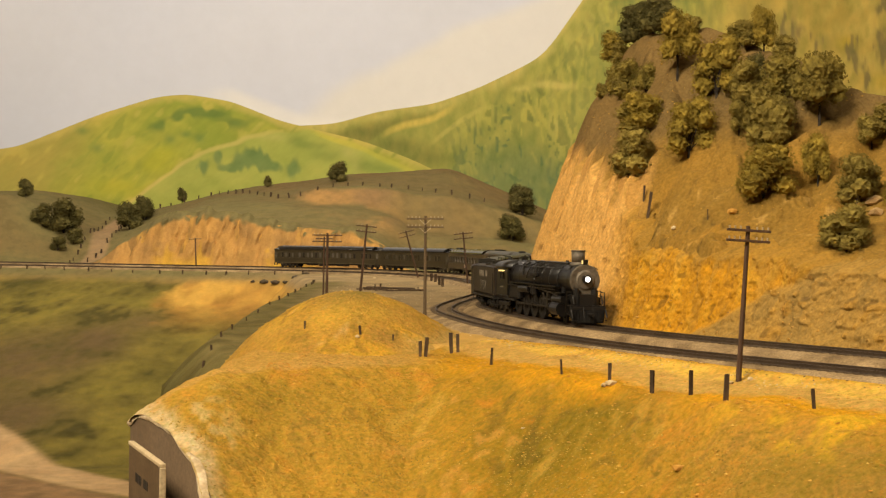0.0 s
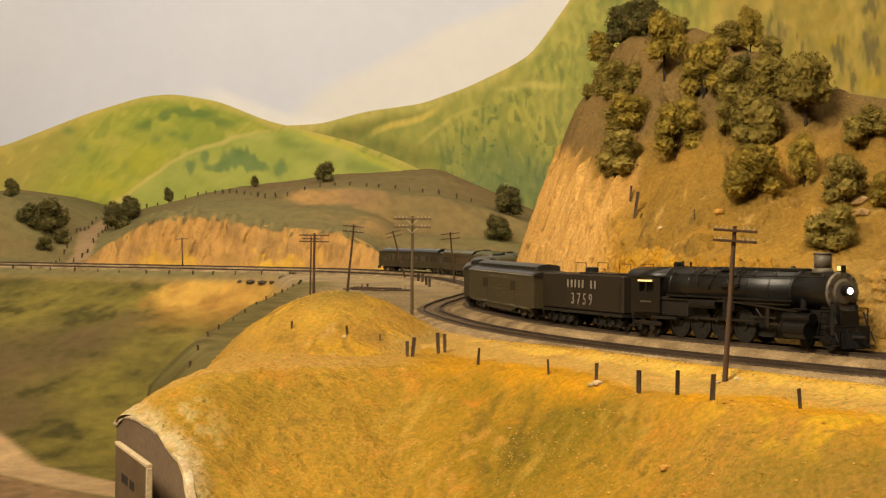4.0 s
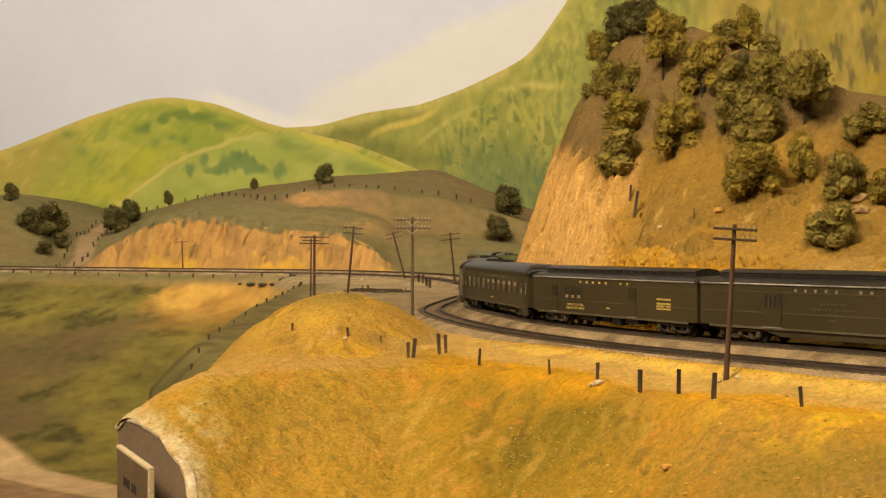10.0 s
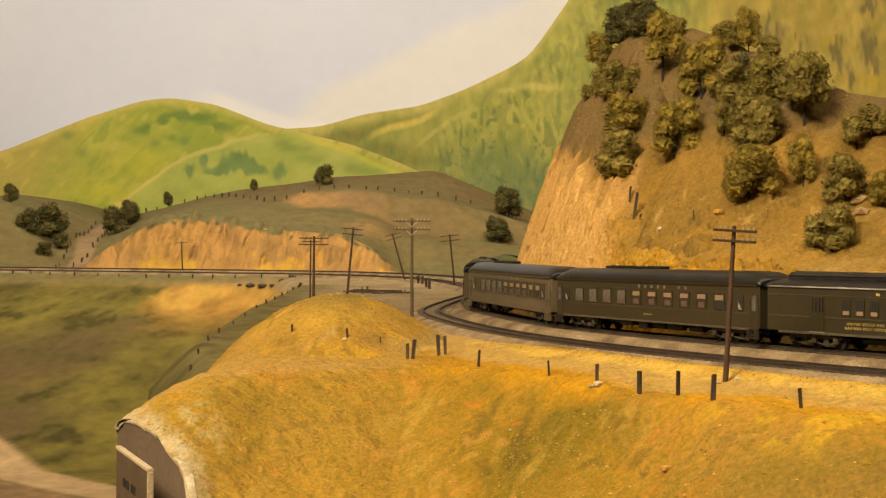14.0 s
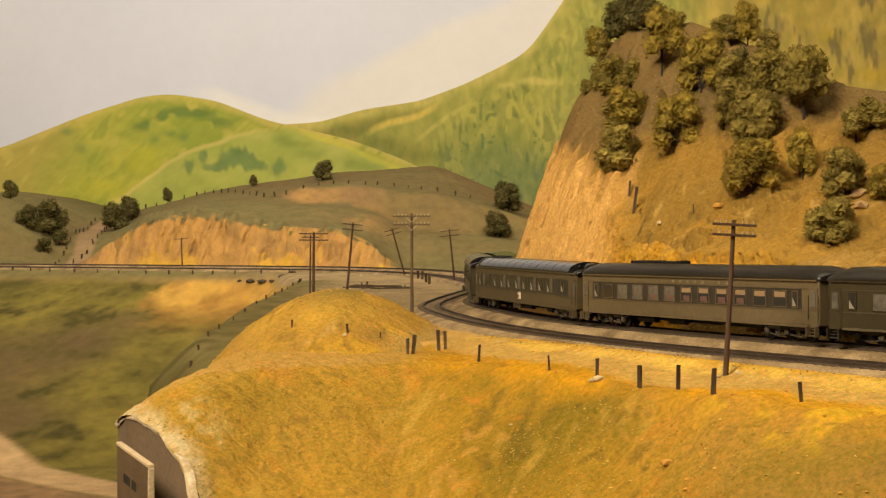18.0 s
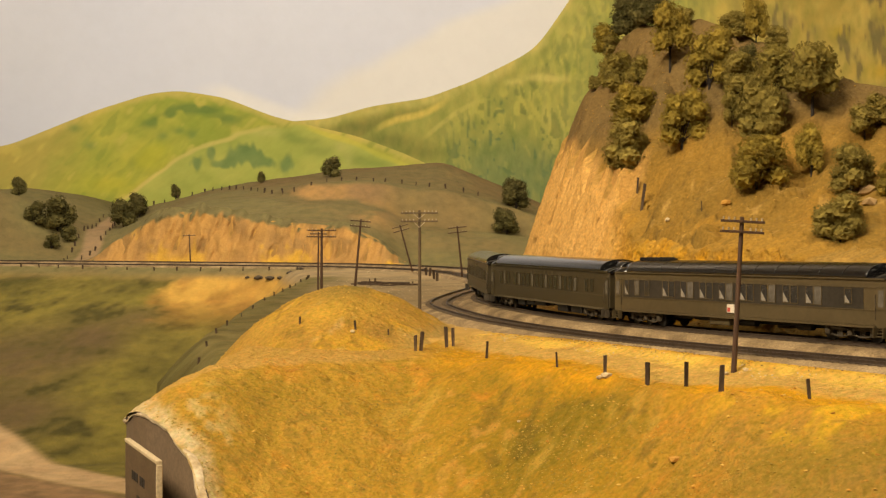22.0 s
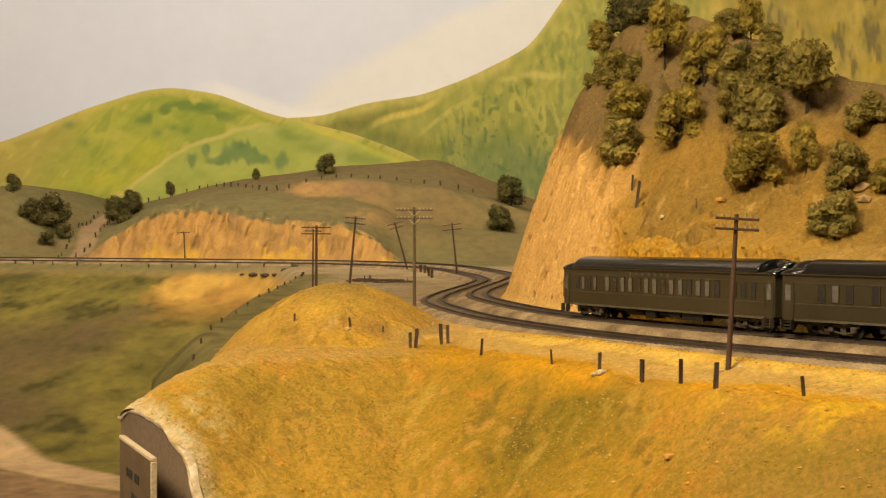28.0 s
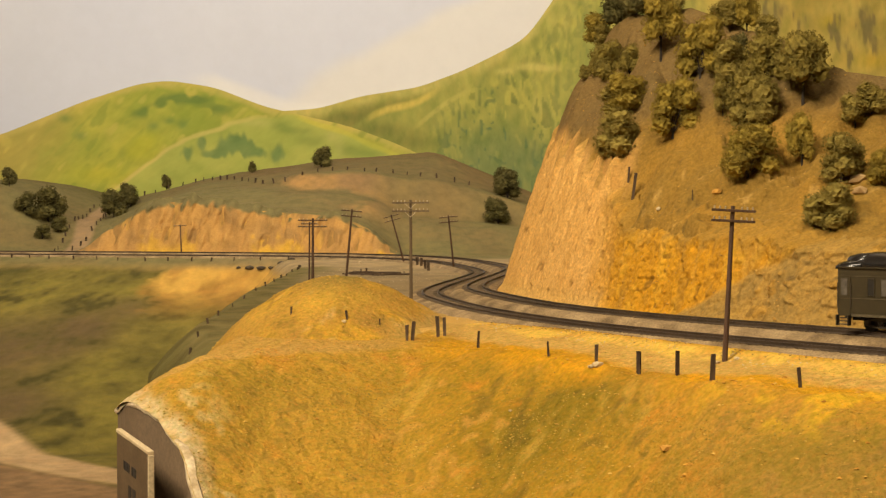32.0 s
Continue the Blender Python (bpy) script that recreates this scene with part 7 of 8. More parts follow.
telegraph_pole("crooked telegraph pole leaning away from the track", -0.078, 2.95, -0.0125, 0.100, 0.0020, (-15.5, 0), 8, 0.0330, 2, 0.0085, 6)
telegraph_pole("dark telegraph pole standing by the bend", 0.019, 2.552, -0.0125, 0.094, 0.0019, (-6.0, 0), -4, 0.0330, 2, 0.0085, 6)
telegraph_pole("small distant telegraph pole below the cut bank", -0.605, 3.40, -0.0125, 0.076, 0.0018, (-2.5, 0), -4, 0.0300, 1, 0.0085, 6)


def post_mesh(seed):
    rnd = random.Random(seed)
    bm = bmesh.new()
    w = 0.0020
    box(bm, -w, w, -w * 0.7, w * 0.7, -0.004, 1.0 * 0.0145)
    for v in bm.verts:
        v.co.x += rnd.uniform(-0.0006, 0.0006) + (rnd.uniform(-0.0008, 0.0008) if v.co.z > 0 else 0)
        v.co.z += rnd.uniform(-0.0006, 0.0006)
    me = bpy.data.meshes.new("fence_post")
    bm.to_mesh(me)
    bm.free()
    me.materials.append(M_POST)
    return me


POSTS = [post_mesh(k) for k in range(6)]


def fence_post(x, y, z, scale, lean, k, label, group, slim=1.0):
    ob = new("fence_post", POSTS[k % 6])
    ob.matrix_basis = pose(x, y, z, 0, lean, (k * 37) % 50 - 25) @ Matrix.Diagonal((scale * slim, scale * slim, scale, 1))
    return tagged(ob, label, "fence post", group)


NEAR_FENCE = [(-0.0275, 1.120, 0.95, -1), (-0.0235, 1.124, 1.25, 4), (-0.004, 1.160, 1.3, -1), (0.0015, 1.160, 1.15, -3), (0.025, 1.046, 1.0, 3), (0.0695, 0.968, 0.78, -3), (0.097, 0.928, 1.0, 0), (0.119, 0.892, 1.15, -1),
              (0.138, 0.864, 1.15, 1), (0.152, 0.828, 1.2, 2), (0.192, 0.788, 0.9, -5)]
for k, (x, y, h, lean) in enumerate(NEAR_FENCE):
    fence_post(x, y, height_at(x, y, bank_z), h * 0.86, lean, k, "short dark weathered fence post on the ochre bank", "posts along the near bank", 0.55)
for k, (x, y, h, lean) in enumerate([(-0.123, 1.188, 0.42, 2), (-0.077, 1.176, 0.5, -6), (-0.051, 1.18, 0.34, 3)]):
    fence_post(x, y, height_at(x, y, mound_z), h, lean, k, "stubby dark fence post set in the earth mound", "posts on the mound", 0.75)


def fence(points, spacing, scale, label, group, sheet_z, seed=0):
    """Posts at even steps along a plan line, each a little out of true."""
    rnd = random.Random(seed)
    p = np.array(points)
    s = np.r_[0, np.cumsum(np.linalg.norm(np.diff(p, axis=0), axis=1))]
    for k, u in enumerate(np.arange(0, s[-1], spacing)):
        u += rnd.uniform(-0.15, 0.15) * spacing
        x, y = np.interp(u, s, p[:, 0]), np.interp(u, s, p[:, 1])
        fence_post(x, y, height_at(x, y, sheet_z) - 0.001, scale * rnd.uniform(0.8, 1.15), rnd.uniform(-9, 9), k + seed, label, group)


fence([(-0.252, 1.46), (-0.262, 1.62), (-0.258, 1.86), (-0.244, 2.15), (-0.246, 2.48), (-0.262, 2.72)], 0.085, 0.45, "small leaning fence post along the grassy spur", "spur fence", land_z, 1)
fence([(-1.3, 3.50), (-0.99, 3.43), (-0.683, 3.335), (-0.485, 3.28), (-0.285, 3.225), (-0.175, 3.145), (-0.10, 3.02)], 0.058, 0.62, "low fence post below the far track", "far trackside fence", land_z, 2)
fence([(-0.957, 3.62), (-0.968, 3.75), (-0.975, 3.9), (-0.985, 4.19)], 0.052, 0.85, "fence post beside the dirt lane", "lane fence", land_z, 4)
fence([(-0.915, 3.62), (-0.905, 3.75), (-0.91, 3.9), (-0.94, 4.19)], 0.058, 0.85, "fence post beside the dirt lane", "lane fence", land_z, 5)
fence([(-0.86, 4.22), (-0.70, 4.16), (-0.60, 4.05), (-0.558, 3.988), (-0.463, 3.845), (-0.414, 3.815), (-0.357, 3.835), (-0.271, 3.855), (-0.126, 3.925), (-0.006, 3.885), (0.099, 3.92)], 0.042, 0.85, "fence post along the grassy shelf", "shelf fence", land_z, 6)
for k, (x, y, h) in enumerate([(-0.049, 2.80, 1.0), (-0.0405, 2.74, 1.05), (-0.0315, 2.60, 1.05), (-0.0245, 2.50, 1.0), (-0.062, 2.33, 0.4), (-0.132, 2.36, 0.55), (-0.123, 2.36, 0.6)]):
    fence_post(x, y, height_at(x, y, land_z), h, (k * 5) % 7 - 3, k, "dark upright fence post on the sandy flat", "posts by the bend")
for x, y, h, lean in ((0.166, 1.288, 1.5, 9), (0.165, 1.312, 1.05, 5), (0.205, 1.208, 0.5, 0)):
    fence_post(x, y, height_at(x, y, hill_z), h, lean, 2, "thin dark stake standing on the hillside", "stakes on the hill", 0.38)


def timber(x, y, z, length, r, turn, pitch, label):
    bm = bmesh.new()
    tube(bm, (-length / 2, 0, 0), (length / 2, 0, 0), r, r * 0.85, n=8)
    ob = part("timber", bm, M_POST)
    ob.matrix_basis = pose(x, y, z, 0, pitch, turn)
    return tagged(ob, label, "timber", "old timbers")


for x, y, l, turn in ((-0.115, 2.37, 0.075, 10), (-0.092, 2.36, 0.05, 16), (-0.135, 2.33, 0.05, 4), (-0.10, 2.30, 0.06, 22), (-0.07, 2.26, 0.045, 24), (-0.13, 2.39, 0.035, -8)):
    timber(x, y, height_at(x, y, land_z) + 0.0015, l, 0.0016, turn, 0, "old dark timber lying on the sandy flat")


def stone_mesh(seed):
    rnd = random.Random(seed)
    bm = bmesh.new()
    bmesh.ops.create_icosphere(bm, subdivisions=1, radius=1)
    for v in bm.verts:
        v.co *= rnd.uniform(0.65, 1.15)
        v.co.z *= 0.7
    me = bpy.data.meshes.new("stone")
    bm.to_mesh(me)
    bm.free()
    return me


M_STONE_PALE = surface("pale_limestone_chips", [(0.42, 0.31, 0.16), (0.56, 0.44, 0.26)], 0.004, 0.9, grain=0.001)
M_STONE_TAN = surface("tan_boulder_rock", [(0.30, 0.19, 0.075), (0.42, 0.28, 0.12)], 0.008, 0.9, grain=0.002)
M_STONE_ORANGE = surface("orange_sandstone_chips", [(0.40, 0.19, 0.03), (0.52, 0.28, 0.05)], 0.004, 0.9, grain=0.001)
for k, (x, y, size, pale, sheet_z, words) in enumerate([
        (0.097, 0.924, 0.0036, True, bank_z, "pale stone packed at the foot of a fence post"), (0.093, 0.925, 0.0024, True, bank_z, "pale stone packed at the foot of a fence post"),
        (0.1655, 0.886, 0.0022, True, bank_z, "pale stone at the foot of the telegraph pole"), (0.177, 0.885, 0.0020, True, bank_z, "pale stone at the foot of the telegraph pole"),
        (0.043, 0.936, 0.0013, True, bank_z, "tiny white stone on the turf slope"), (0.122, 0.800, 0.0034, False, bank_z, "orange stone lying on the turf slope"),
        (0.182, 1.240, 0.0026, True, hill_z, "white stone on the hillside"), (0.223, 1.196, 0.0050, False, hill_z, "orange rock on the hillside"),
        (0.3135, 1.105, 0.0062, True, hill_z, "tan boulder between the hillside bushes"), (0.319, 1.125, 0.0075, True, hill_z, "tan boulder between the hillside bushes"), (-0.079, 1.172, 0.0022, True, mound_z, "pale stone on the earth mound"), (-0.165, 2.93, 0.0042, True, land_z, "white stone beside the far track")]):
    me = stone_mesh(k)
    me.materials.append(M_STONE_TAN if "boulder" in words else M_STONE_PALE if pale else M_STONE_ORANGE)
    ob = new("stone", me)
    ob.matrix_basis = pose(x, y, height_at(x, y, sheet_z) + size * 0.3, 0, 0, k * 40) @ Matrix.Diagonal((size * 1.2, size, size, 1))
    tagged(ob, words, "stone", "loose stones")


M_STONE_DARK = surface("dark_brown_rock", [(0.045, 0.034, 0.020), (0.10, 0.075, 0.045)], 0.01, 0.9, grain=0.002)
for k, (x, y, size) in enumerate([(-0.425, 3.235, 0.009), (-0.40, 3.225, 0.011), (-0.378, 3.22, 0.008), (-0.352, 3.205, 0.011), (-0.33, 3.20, 0.007), (-0.452, 3.245, 0.006)]):
    me = stone_mesh(k + 20)
    me.materials.append(M_STONE_DARK)
    ob = new("rock", me)
    ob.matrix_basis = pose(x, y, height_at(x, y, land_z) + size * 0.2, 0, 0, k * 50) @ Matrix.Diagonal((size * 1.3, size, size * 0.8, 1))
    tagged(ob, "dark rock on the bank below the far track", "rock", "dark rocks")


def rubble(name, label, count, x0, x1, y0, y1, sheet_z, sizes, material, seed, density=None, places=None):
    """Loose chips over a stretch of ground: one joined mesh."""
    rng = np.random.RandomState(seed)
    x, y = rng.uniform(x0, x1, count), rng.uniform(y0, y1, count)
    if density is not None:
        ok = rng.uniform(0, 1, count) < density(x, y)
        x, y = x[ok], y[ok]
    z = sheet_z(x, y)
    if places is not None:
        x, y, z = places
    base = np.array([(1, 0.3, 0), (-0.3, 1, 0.1), (-1, -0.2, 0), (0.2, -1, -0.1), (0.3, 0.2, 0.8), (0, 0, -0.6)], float)
    tri = np.array([(0, 1, 4), (1, 2, 4), (2, 3, 4), (3, 0, 4), (1, 0, 5), (2, 1, 5), (3, 2, 5), (0, 3, 5)])
    n = len(x)
    size = rng.uniform(sizes[0] ** 0.5, sizes[1] ** 0.5, n) ** 2
    v = base[None] * rng.uniform(0.6, 1.3, (n, 6, 1))
    a = rng.uniform(0, 6.28, n)
    c, s = np.cos(a)[:, None], np.sin(a)[:, None]
    v = np.stack([v[..., 0] * c - v[..., 1] * s, v[..., 0] * s + v[..., 1] * c, v[..., 2] * 0.75], -1) * size[:, None, None]
    v += np.stack([x, y, z + size * 0.1], -1)[:, None]
    f = (tri[None] + 6 * np.arange(n)[:, None, None]).reshape(-1, 3)
    me = bpy.data.meshes.new(name)
    me.from_pydata(v.reshape(-1, 3), [], f.tolist())
    me.materials.append(material)
    return tagged(new(name, me), label, "rubble", kind="stuff")


M_CHIPS = surface("ochre_soil_crumbs", [(0.34, 0.19, 0.03), (0.46, 0.25, 0.03), (0.56, 0.36, 0.08)], 0.006, 0.95, grain=0.001, mottle=0.3)
M_RUBBLE = surface("mixed_orange_rubble", [(0.22, 0.135, 0.035), (0.42, 0.22, 0.035), (0.56, 0.34, 0.09)], 0.005, 0.95, grain=0.001, mottle=0.3)
M_CLOD = surface("rusty_foam_clods", [(0.34, 0.15, 0.016), (0.46, 0.22, 0.026), (0.52, 0.29, 0.04)], 0.006, 0.95, grain=0.001, mottle=0.3)
M_GRIT = surface("dark_brown_track_grit", [(0.065, 0.042, 0.018), (0.16, 0.105, 0.048), (0.28, 0.19, 0.09)], 0.004, 0.95, grain=0.001, mottle=0.4)
M_TUFT = surface("olive_turf_crumbs", [(0.17, 0.125, 0.016), (0.29, 0.195, 0.024), (0.44, 0.28, 0.045)], 0.008, 0.95, grain=0.001, mottle=0.35)


bank_top = bank_z


def on_bank(x, y):
    return np.where((x > rim_x(y) + 0.004) & (off_line(x, y, OUTER)[0] < -0.04), 1.0, 0.0)


rubble("turf_crumbs", "olive foam turf crumbs over the near bank", 46000, -0.22, 0.34, 0.66, 1.1, bank_top, (0.0003, 0.0010), M_TUFT, 1, lambda x, y: on_bank(x, y) * np.clip(0.55 + 0.8 * bumps(x, y, 0.05, 81), 0, 1) * ramp(crest_y(x) - y, 0.02, 0.07))
rubble("orange_clumps", "orange clods scattered in patches over the turf bank", 12000, -0.2, 0.34, 0.66, 1.1, bank_top, (0.0004, 0.0017), M_CLOD, 7, lambda x, y: on_bank(x, y) * np.clip(1.2 * ramp(bumps(x, y, 0.022, 86) + 0.5 * bumps(x, y, 0.08, 87), 0.6, 1.0), 0.02, 1))
rubble("soil_crumbs", "ochre soil crumbs and chips over the near bank", 5000, -0.22, 0.34, 0.66, 1.15, bank_top, (0.0003, 0.0014), M_CHIPS, 2, lambda x, y: on_bank(x, y) * np.clip(0.35 + 0.8 * bumps(x, y, 0.04, 82), 0.05, 1))
rubble("talus", "orange and brown rubble on the apron of the cutting", 0, 0, 1, 0, 1, hill_z, (0.0004, 0.0017), M_RUBBLE, 3, places=CRUMBS[0])
rubble("hill_litter", "brown leaf litter and small stones on the hill", 8000, 0.13, 0.5, 1.0, 1.65, hill_z, (0.0003, 0.0012), M_CHIPS, 4, lambda x, y: np.clip(0.3 + 0.8 * bumps(x, y, 0.05, 84), 0.05, 1) * ramp(hill_z(x, y), 0.04, 0.08))
rubble("shoulder_grit", "dark brown grit spilled along the edge of the near track", 26000, -0.02, 0.40, 0.70, 1.22, bank_top, (0.0003, 0.0009), M_GRIT, 8,
       lambda x, y: ramp(np.abs(off_line(x, y, OUTER)[0] + 0.025 + 0.005 * bumps(x, y, 0.018, 88)), 0.011, 0.002) * np.clip(0.6 + 0.7 * bumps(x, y, 0.012, 89), 0.05, 1))
rubble("shoulder_chips", "pale sand-coloured chips along the shoulder of the near track", 16000, -0.02, 0.40, 0.70, 1.22, bank_top, (0.0003, 0.0010), M_STONE_PALE, 9,
       lambda x, y: ramp(np.abs(off_line(x, y, OUTER)[0] + 0.036 + 0.006 * bumps(x, y, 0.02, 90)), 0.012, 0.001) * np.clip(0.25 + 0.8 * bumps(x, y, 0.025, 91), 0.0, 0.8))
rubble("mound_crumbs", "ochre crumbs on the earth mound", 1800, -0.2, 0.01, 1.14, 1.4, mound_z, (0.0003, 0.0012), M_CHIPS, 5, lambda x, y: np.clip(0.4 + 0.8 * bumps(x, y, 0.03, 85), 0.05, 1))
rubble("flat_stones", "small stones on the sandy flat by the bend", 2500, -0.2, 0.16, 1.25, 2.6, land_z, (0.0004, 0.0012), M_STONE_PALE, 6, lambda x, y: np.where(np.minimum(np.abs(off_line(x, y, INNER)[0]), np.abs(off_line(x, y, OUTER)[0])) > 0.03, 0.5, 0))

# ---- trees ----
def leaf_material(name, dark, mid, light):
    m = surface(name, [dark, mid, light], 0.25, 0.9, grain=0.05, bump=0.0, mottle=0.14, spec=0.1, vary=0.2)
    return m


LEAVES = [leaf_material("olive_foliage", (0.115, 0.089, 0.020), (0.170, 0.130, 0.027), (0.225, 0.170, 0.034)),
          leaf_material("dusty_sage_foliage", (0.122, 0.094, 0.021), (0.172, 0.131, 0.029), (0.225, 0.171, 0.038)),
          leaf_material("dark_green_foliage", (0.045, 0.040, 0.013), (0.078, 0.068, 0.021), (0.12, 0.10, 0.031)),
          leaf_material("yellow_olive_foliage", (0.130, 0.094, 0.016), (0.195, 0.140, 0.022), (0.265, 0.188, 0.029))]
M_BARK = surface("dark_twig_bark", [(0.020, 0.015, 0.010), (0.045, 0.034, 0.024)], 0.05, 0.9, grain=0.01)


def tree_meshes(seed, trunk, flakes):
    """Trunk and crown of a tree one unit high and one wide: uneven lobes on forked limbs, each covered in small tufts of fine flakes, with gaps between them."""
    rnd, rng = random.Random(seed), np.random.RandomState(seed)
    lobes = [(Vector((rnd.uniform(-0.05, 0.05), rnd.uniform(-0.05, 0.05), trunk + (1 - trunk) * 0.58)), rnd.uniform(0.27, 0.32))]
    for k, level in enumerate((0.24, 0.60, 0.36, 0.70, 0.28, 0.54, 0.40, 0.74, 0.30)):
        a = 2.1 * k + rnd.uniform(-0.4, 0.4)
        w = rnd.uniform(0.16, 0.23) * (1.0 if level < 0.65 else 0.7)
        lobes.append((Vector((math.cos(a) * w, math.sin(a) * w, trunk + (1 - trunk) * (level + rnd.uniform(-0.05, 0.05)))), rnd.uniform(0.17, 0.24)))
    bm = bmesh.new()
    fork = trunk + 0.06
    tube(bm, (0, 0, -0.06), (rnd.uniform(-0.02, 0.02), 0, fork), 0.034, 0.024, n=7)
    for c, r in lobes:
        mid = Vector((c.x * 0.4, c.y * 0.4, fork + (c.z - fork) * 0.45))
        tube(bm, (0, 0, fork - 0.02), mid, 0.014, 0.010, n=5)
        tube(bm, mid, c, 0.010, 0.004, n=5)
    me_t = bpy.data.meshes.new("trunk")
    bm.to_mesh(me_t)
    bm.free()
    me_t.materials.append(M_BARK)
    # tufts over the lobes
    tufts = []
    for k in range(1300):
        c, r = lobes[rnd.choice((0, 0, 1, 2, 3, 4, 5, 6, 7, 8, 9))]
        d = Vector((rnd.gauss(0, 1), rnd.gauss(0, 1), rnd.gauss(0.2, 1))).normalized()
        tufts.append((*(c + d * r * rnd.uniform(0.78, 1.0)), rnd.uniform(0.007, 0.019)))
    tufts = np.array(tufts)
    t = tufts[rng.randint(0, len(tufts), flakes)]
    d = rng.normal(0, 1, (flakes, 3)) + (0, 0, 0.25)
    d /= np.linalg.norm(d, axis=1)[:, None]
    p = t[:, :3] + d * (t[:, 3] * rng.uniform(0.45, 1.25, flakes))[:, None]
    u = np.cross(d, rng.normal(0, 1, (flakes, 3)))
    u /= np.linalg.norm(u, axis=1)[:, None]
    v = np.cross(u, d) + d * rng.uniform(-0.6, 0.7, (flakes, 1))
    size = rng.uniform(0.0034, 0.0072, (flakes, 1))
    quad = np.stack([p + u * size, p + v * size, p - u * size * 0.9, p - v * size * 0.8, p + d * size * 0.8], 1).reshape(-1, 3)
    fan = (np.array([(0, 1, 4), (1, 2, 4), (2, 3, 4), (3, 0, 4)])[None] + 5 * np.arange(flakes)[:, None, None]).reshape(-1, 3)
    # ragged cores behind the tufts
    ball = bmesh.new()
    bmesh.ops.create_icosphere(ball, subdivisions=3, radius=1)
    shape = [q.co.copy() for q in ball.verts]
    tris = np.array([[q.index for q in f.verts] for f in ball.faces])
    ball.free()
    core, core_f = [], []
    for c, r in lobes:
        core_f.append(tris + len(quad) + len(core))
        core += [c + q * r * (0.66 + 0.26 * noise.noise((c + q * r) * 13) + 0.20 * noise.noise((c + q * r) * 45)) for q in shape]
    verts, faces = np.vstack([quad, np.array(core)]), np.vstack([fan] + core_f)
    lo, hi = np.percentile(verts, 0.3, axis=0), np.percentile(verts, 99.7, axis=0)
    verts[:, :2] = (verts[:, :2] - (lo + hi)[:2] / 2) / max(hi[0] - lo[0], hi[1] - lo[1]) * 0.98
    verts[:, 2] = trunk + (verts[:, 2] - lo[2]) / (hi[2] - lo[2]) * (1 - trunk)
    me_c = bpy.data.meshes.new("crown")
    me_c.from_pydata(verts, [], faces.tolist())
    return me_t, me_c


TREE_KINDS = {}


def tree(kind, variant, x, y, z, height, width, label, group, turn):
    """kind: foliage; width: the crown's width against the tree's height."""
    trunk = 0.0 if width >= 0.78 else 0.26 if width < 0.75 and height > 0.06 else 0.08
    key = (kind, variant % 3, trunk)
    if key not in TREE_KINDS:
        t, c = tree_meshes(variant % 3 * 7 + 100 + int(trunk * 90) + kind * 3, trunk, 28000)
        c.materials.append(LEAVES[kind])
        TREE_KINDS[key] = t, c
    t, c = TREE_KINDS[key]
    ob = thing("tree", label, "tree", group)
    ob.matrix_basis = pose(x, y, z, 0, 0, turn) @ Matrix.Diagonal((height * width, height * width, height, 1))
    for nm, me in (("trunk", t), ("crown", c)):
        p = new(nm, me)
        p.parent = ob
    return ob


WORDS = ["olive-green model oak with a dense crown", "dusty sage-green bush of foliage foam", "dark green bushy model tree", "yellow-olive model oak with shaded gaps"]
HILL_TREES = [(0.175, 1.648, 0.0345, 1.15, 3), (0.158, 1.624, 0.0165, 0.95, 1), (0.175, 1.616, 0.0240, 1.05, 1), (0.191, 1.612, 0.0470, 0.95, 2), (0.207, 1.580, 0.0460, 1.00, 2),
              (0.218, 1.548, 0.0320, 1.10, 2), (0.236, 1.500, 0.0209, 1.25, 1), (0.210, 1.420, 0.0660, 0.62, 3), (0.235, 1.345, 0.0570, 0.86, 3), (0.168, 1.535, 0.0417, 0.90, 0),
              (0.186, 1.466, 0.0314, 0.82, 0), (0.176, 1.396, 0.0401, 1.15, 3), (0.171, 1.412, 0.0340, 1.35, 1), (0.1615, 1.352, 0.0456, 1.10, 1), (0.2040, 1.306, 0.0529, 0.86, 3)]
HILL_TREES_EAST = [(0.270, 1.412, 0.0270, 1.10, 1), (0.290, 1.406, 0.0457, 0.60, 3), (0.299, 1.353, 0.0220, 1.00, 1), (0.252, 1.295, 0.0420, 0.85, 1), (0.268, 1.344, 0.0258, 0.80, 2),
                   (0.306, 1.251, 0.0641, 0.74, 0), (0.283, 1.286, 0.0447, 0.92, 0), (0.2715, 1.268, 0.0540, 0.95, 1), (0.244, 1.283, 0.0292, 0.74, 1), (0.261, 1.262, 0.0186, 1.10, 1),
                   (0.2475, 1.194, 0.0450, 1.14, 3), (0.294, 1.204, 0.0434, 0.60, 3), (0.343, 1.225, 0.0280, 1.00, 1), (0.356, 1.222, 0.0275, 1.05, 1),
                   (0.308, 1.136, 0.0389, 0.95, 1), (0.332, 1.113, 0.0300, 1.00, 3), (0.284, 1.075, 0.0371, 1.08, 1)]
for k, (x, y, h, w, kind) in enumerate(HILL_TREES + HILL_TREES_EAST):
    tree(kind, k, x, y, height_at(x, y, hill_z) - 0.001, h, w, WORDS[kind] + " on the steep hill", "trees on the wooded hill", k * 67)
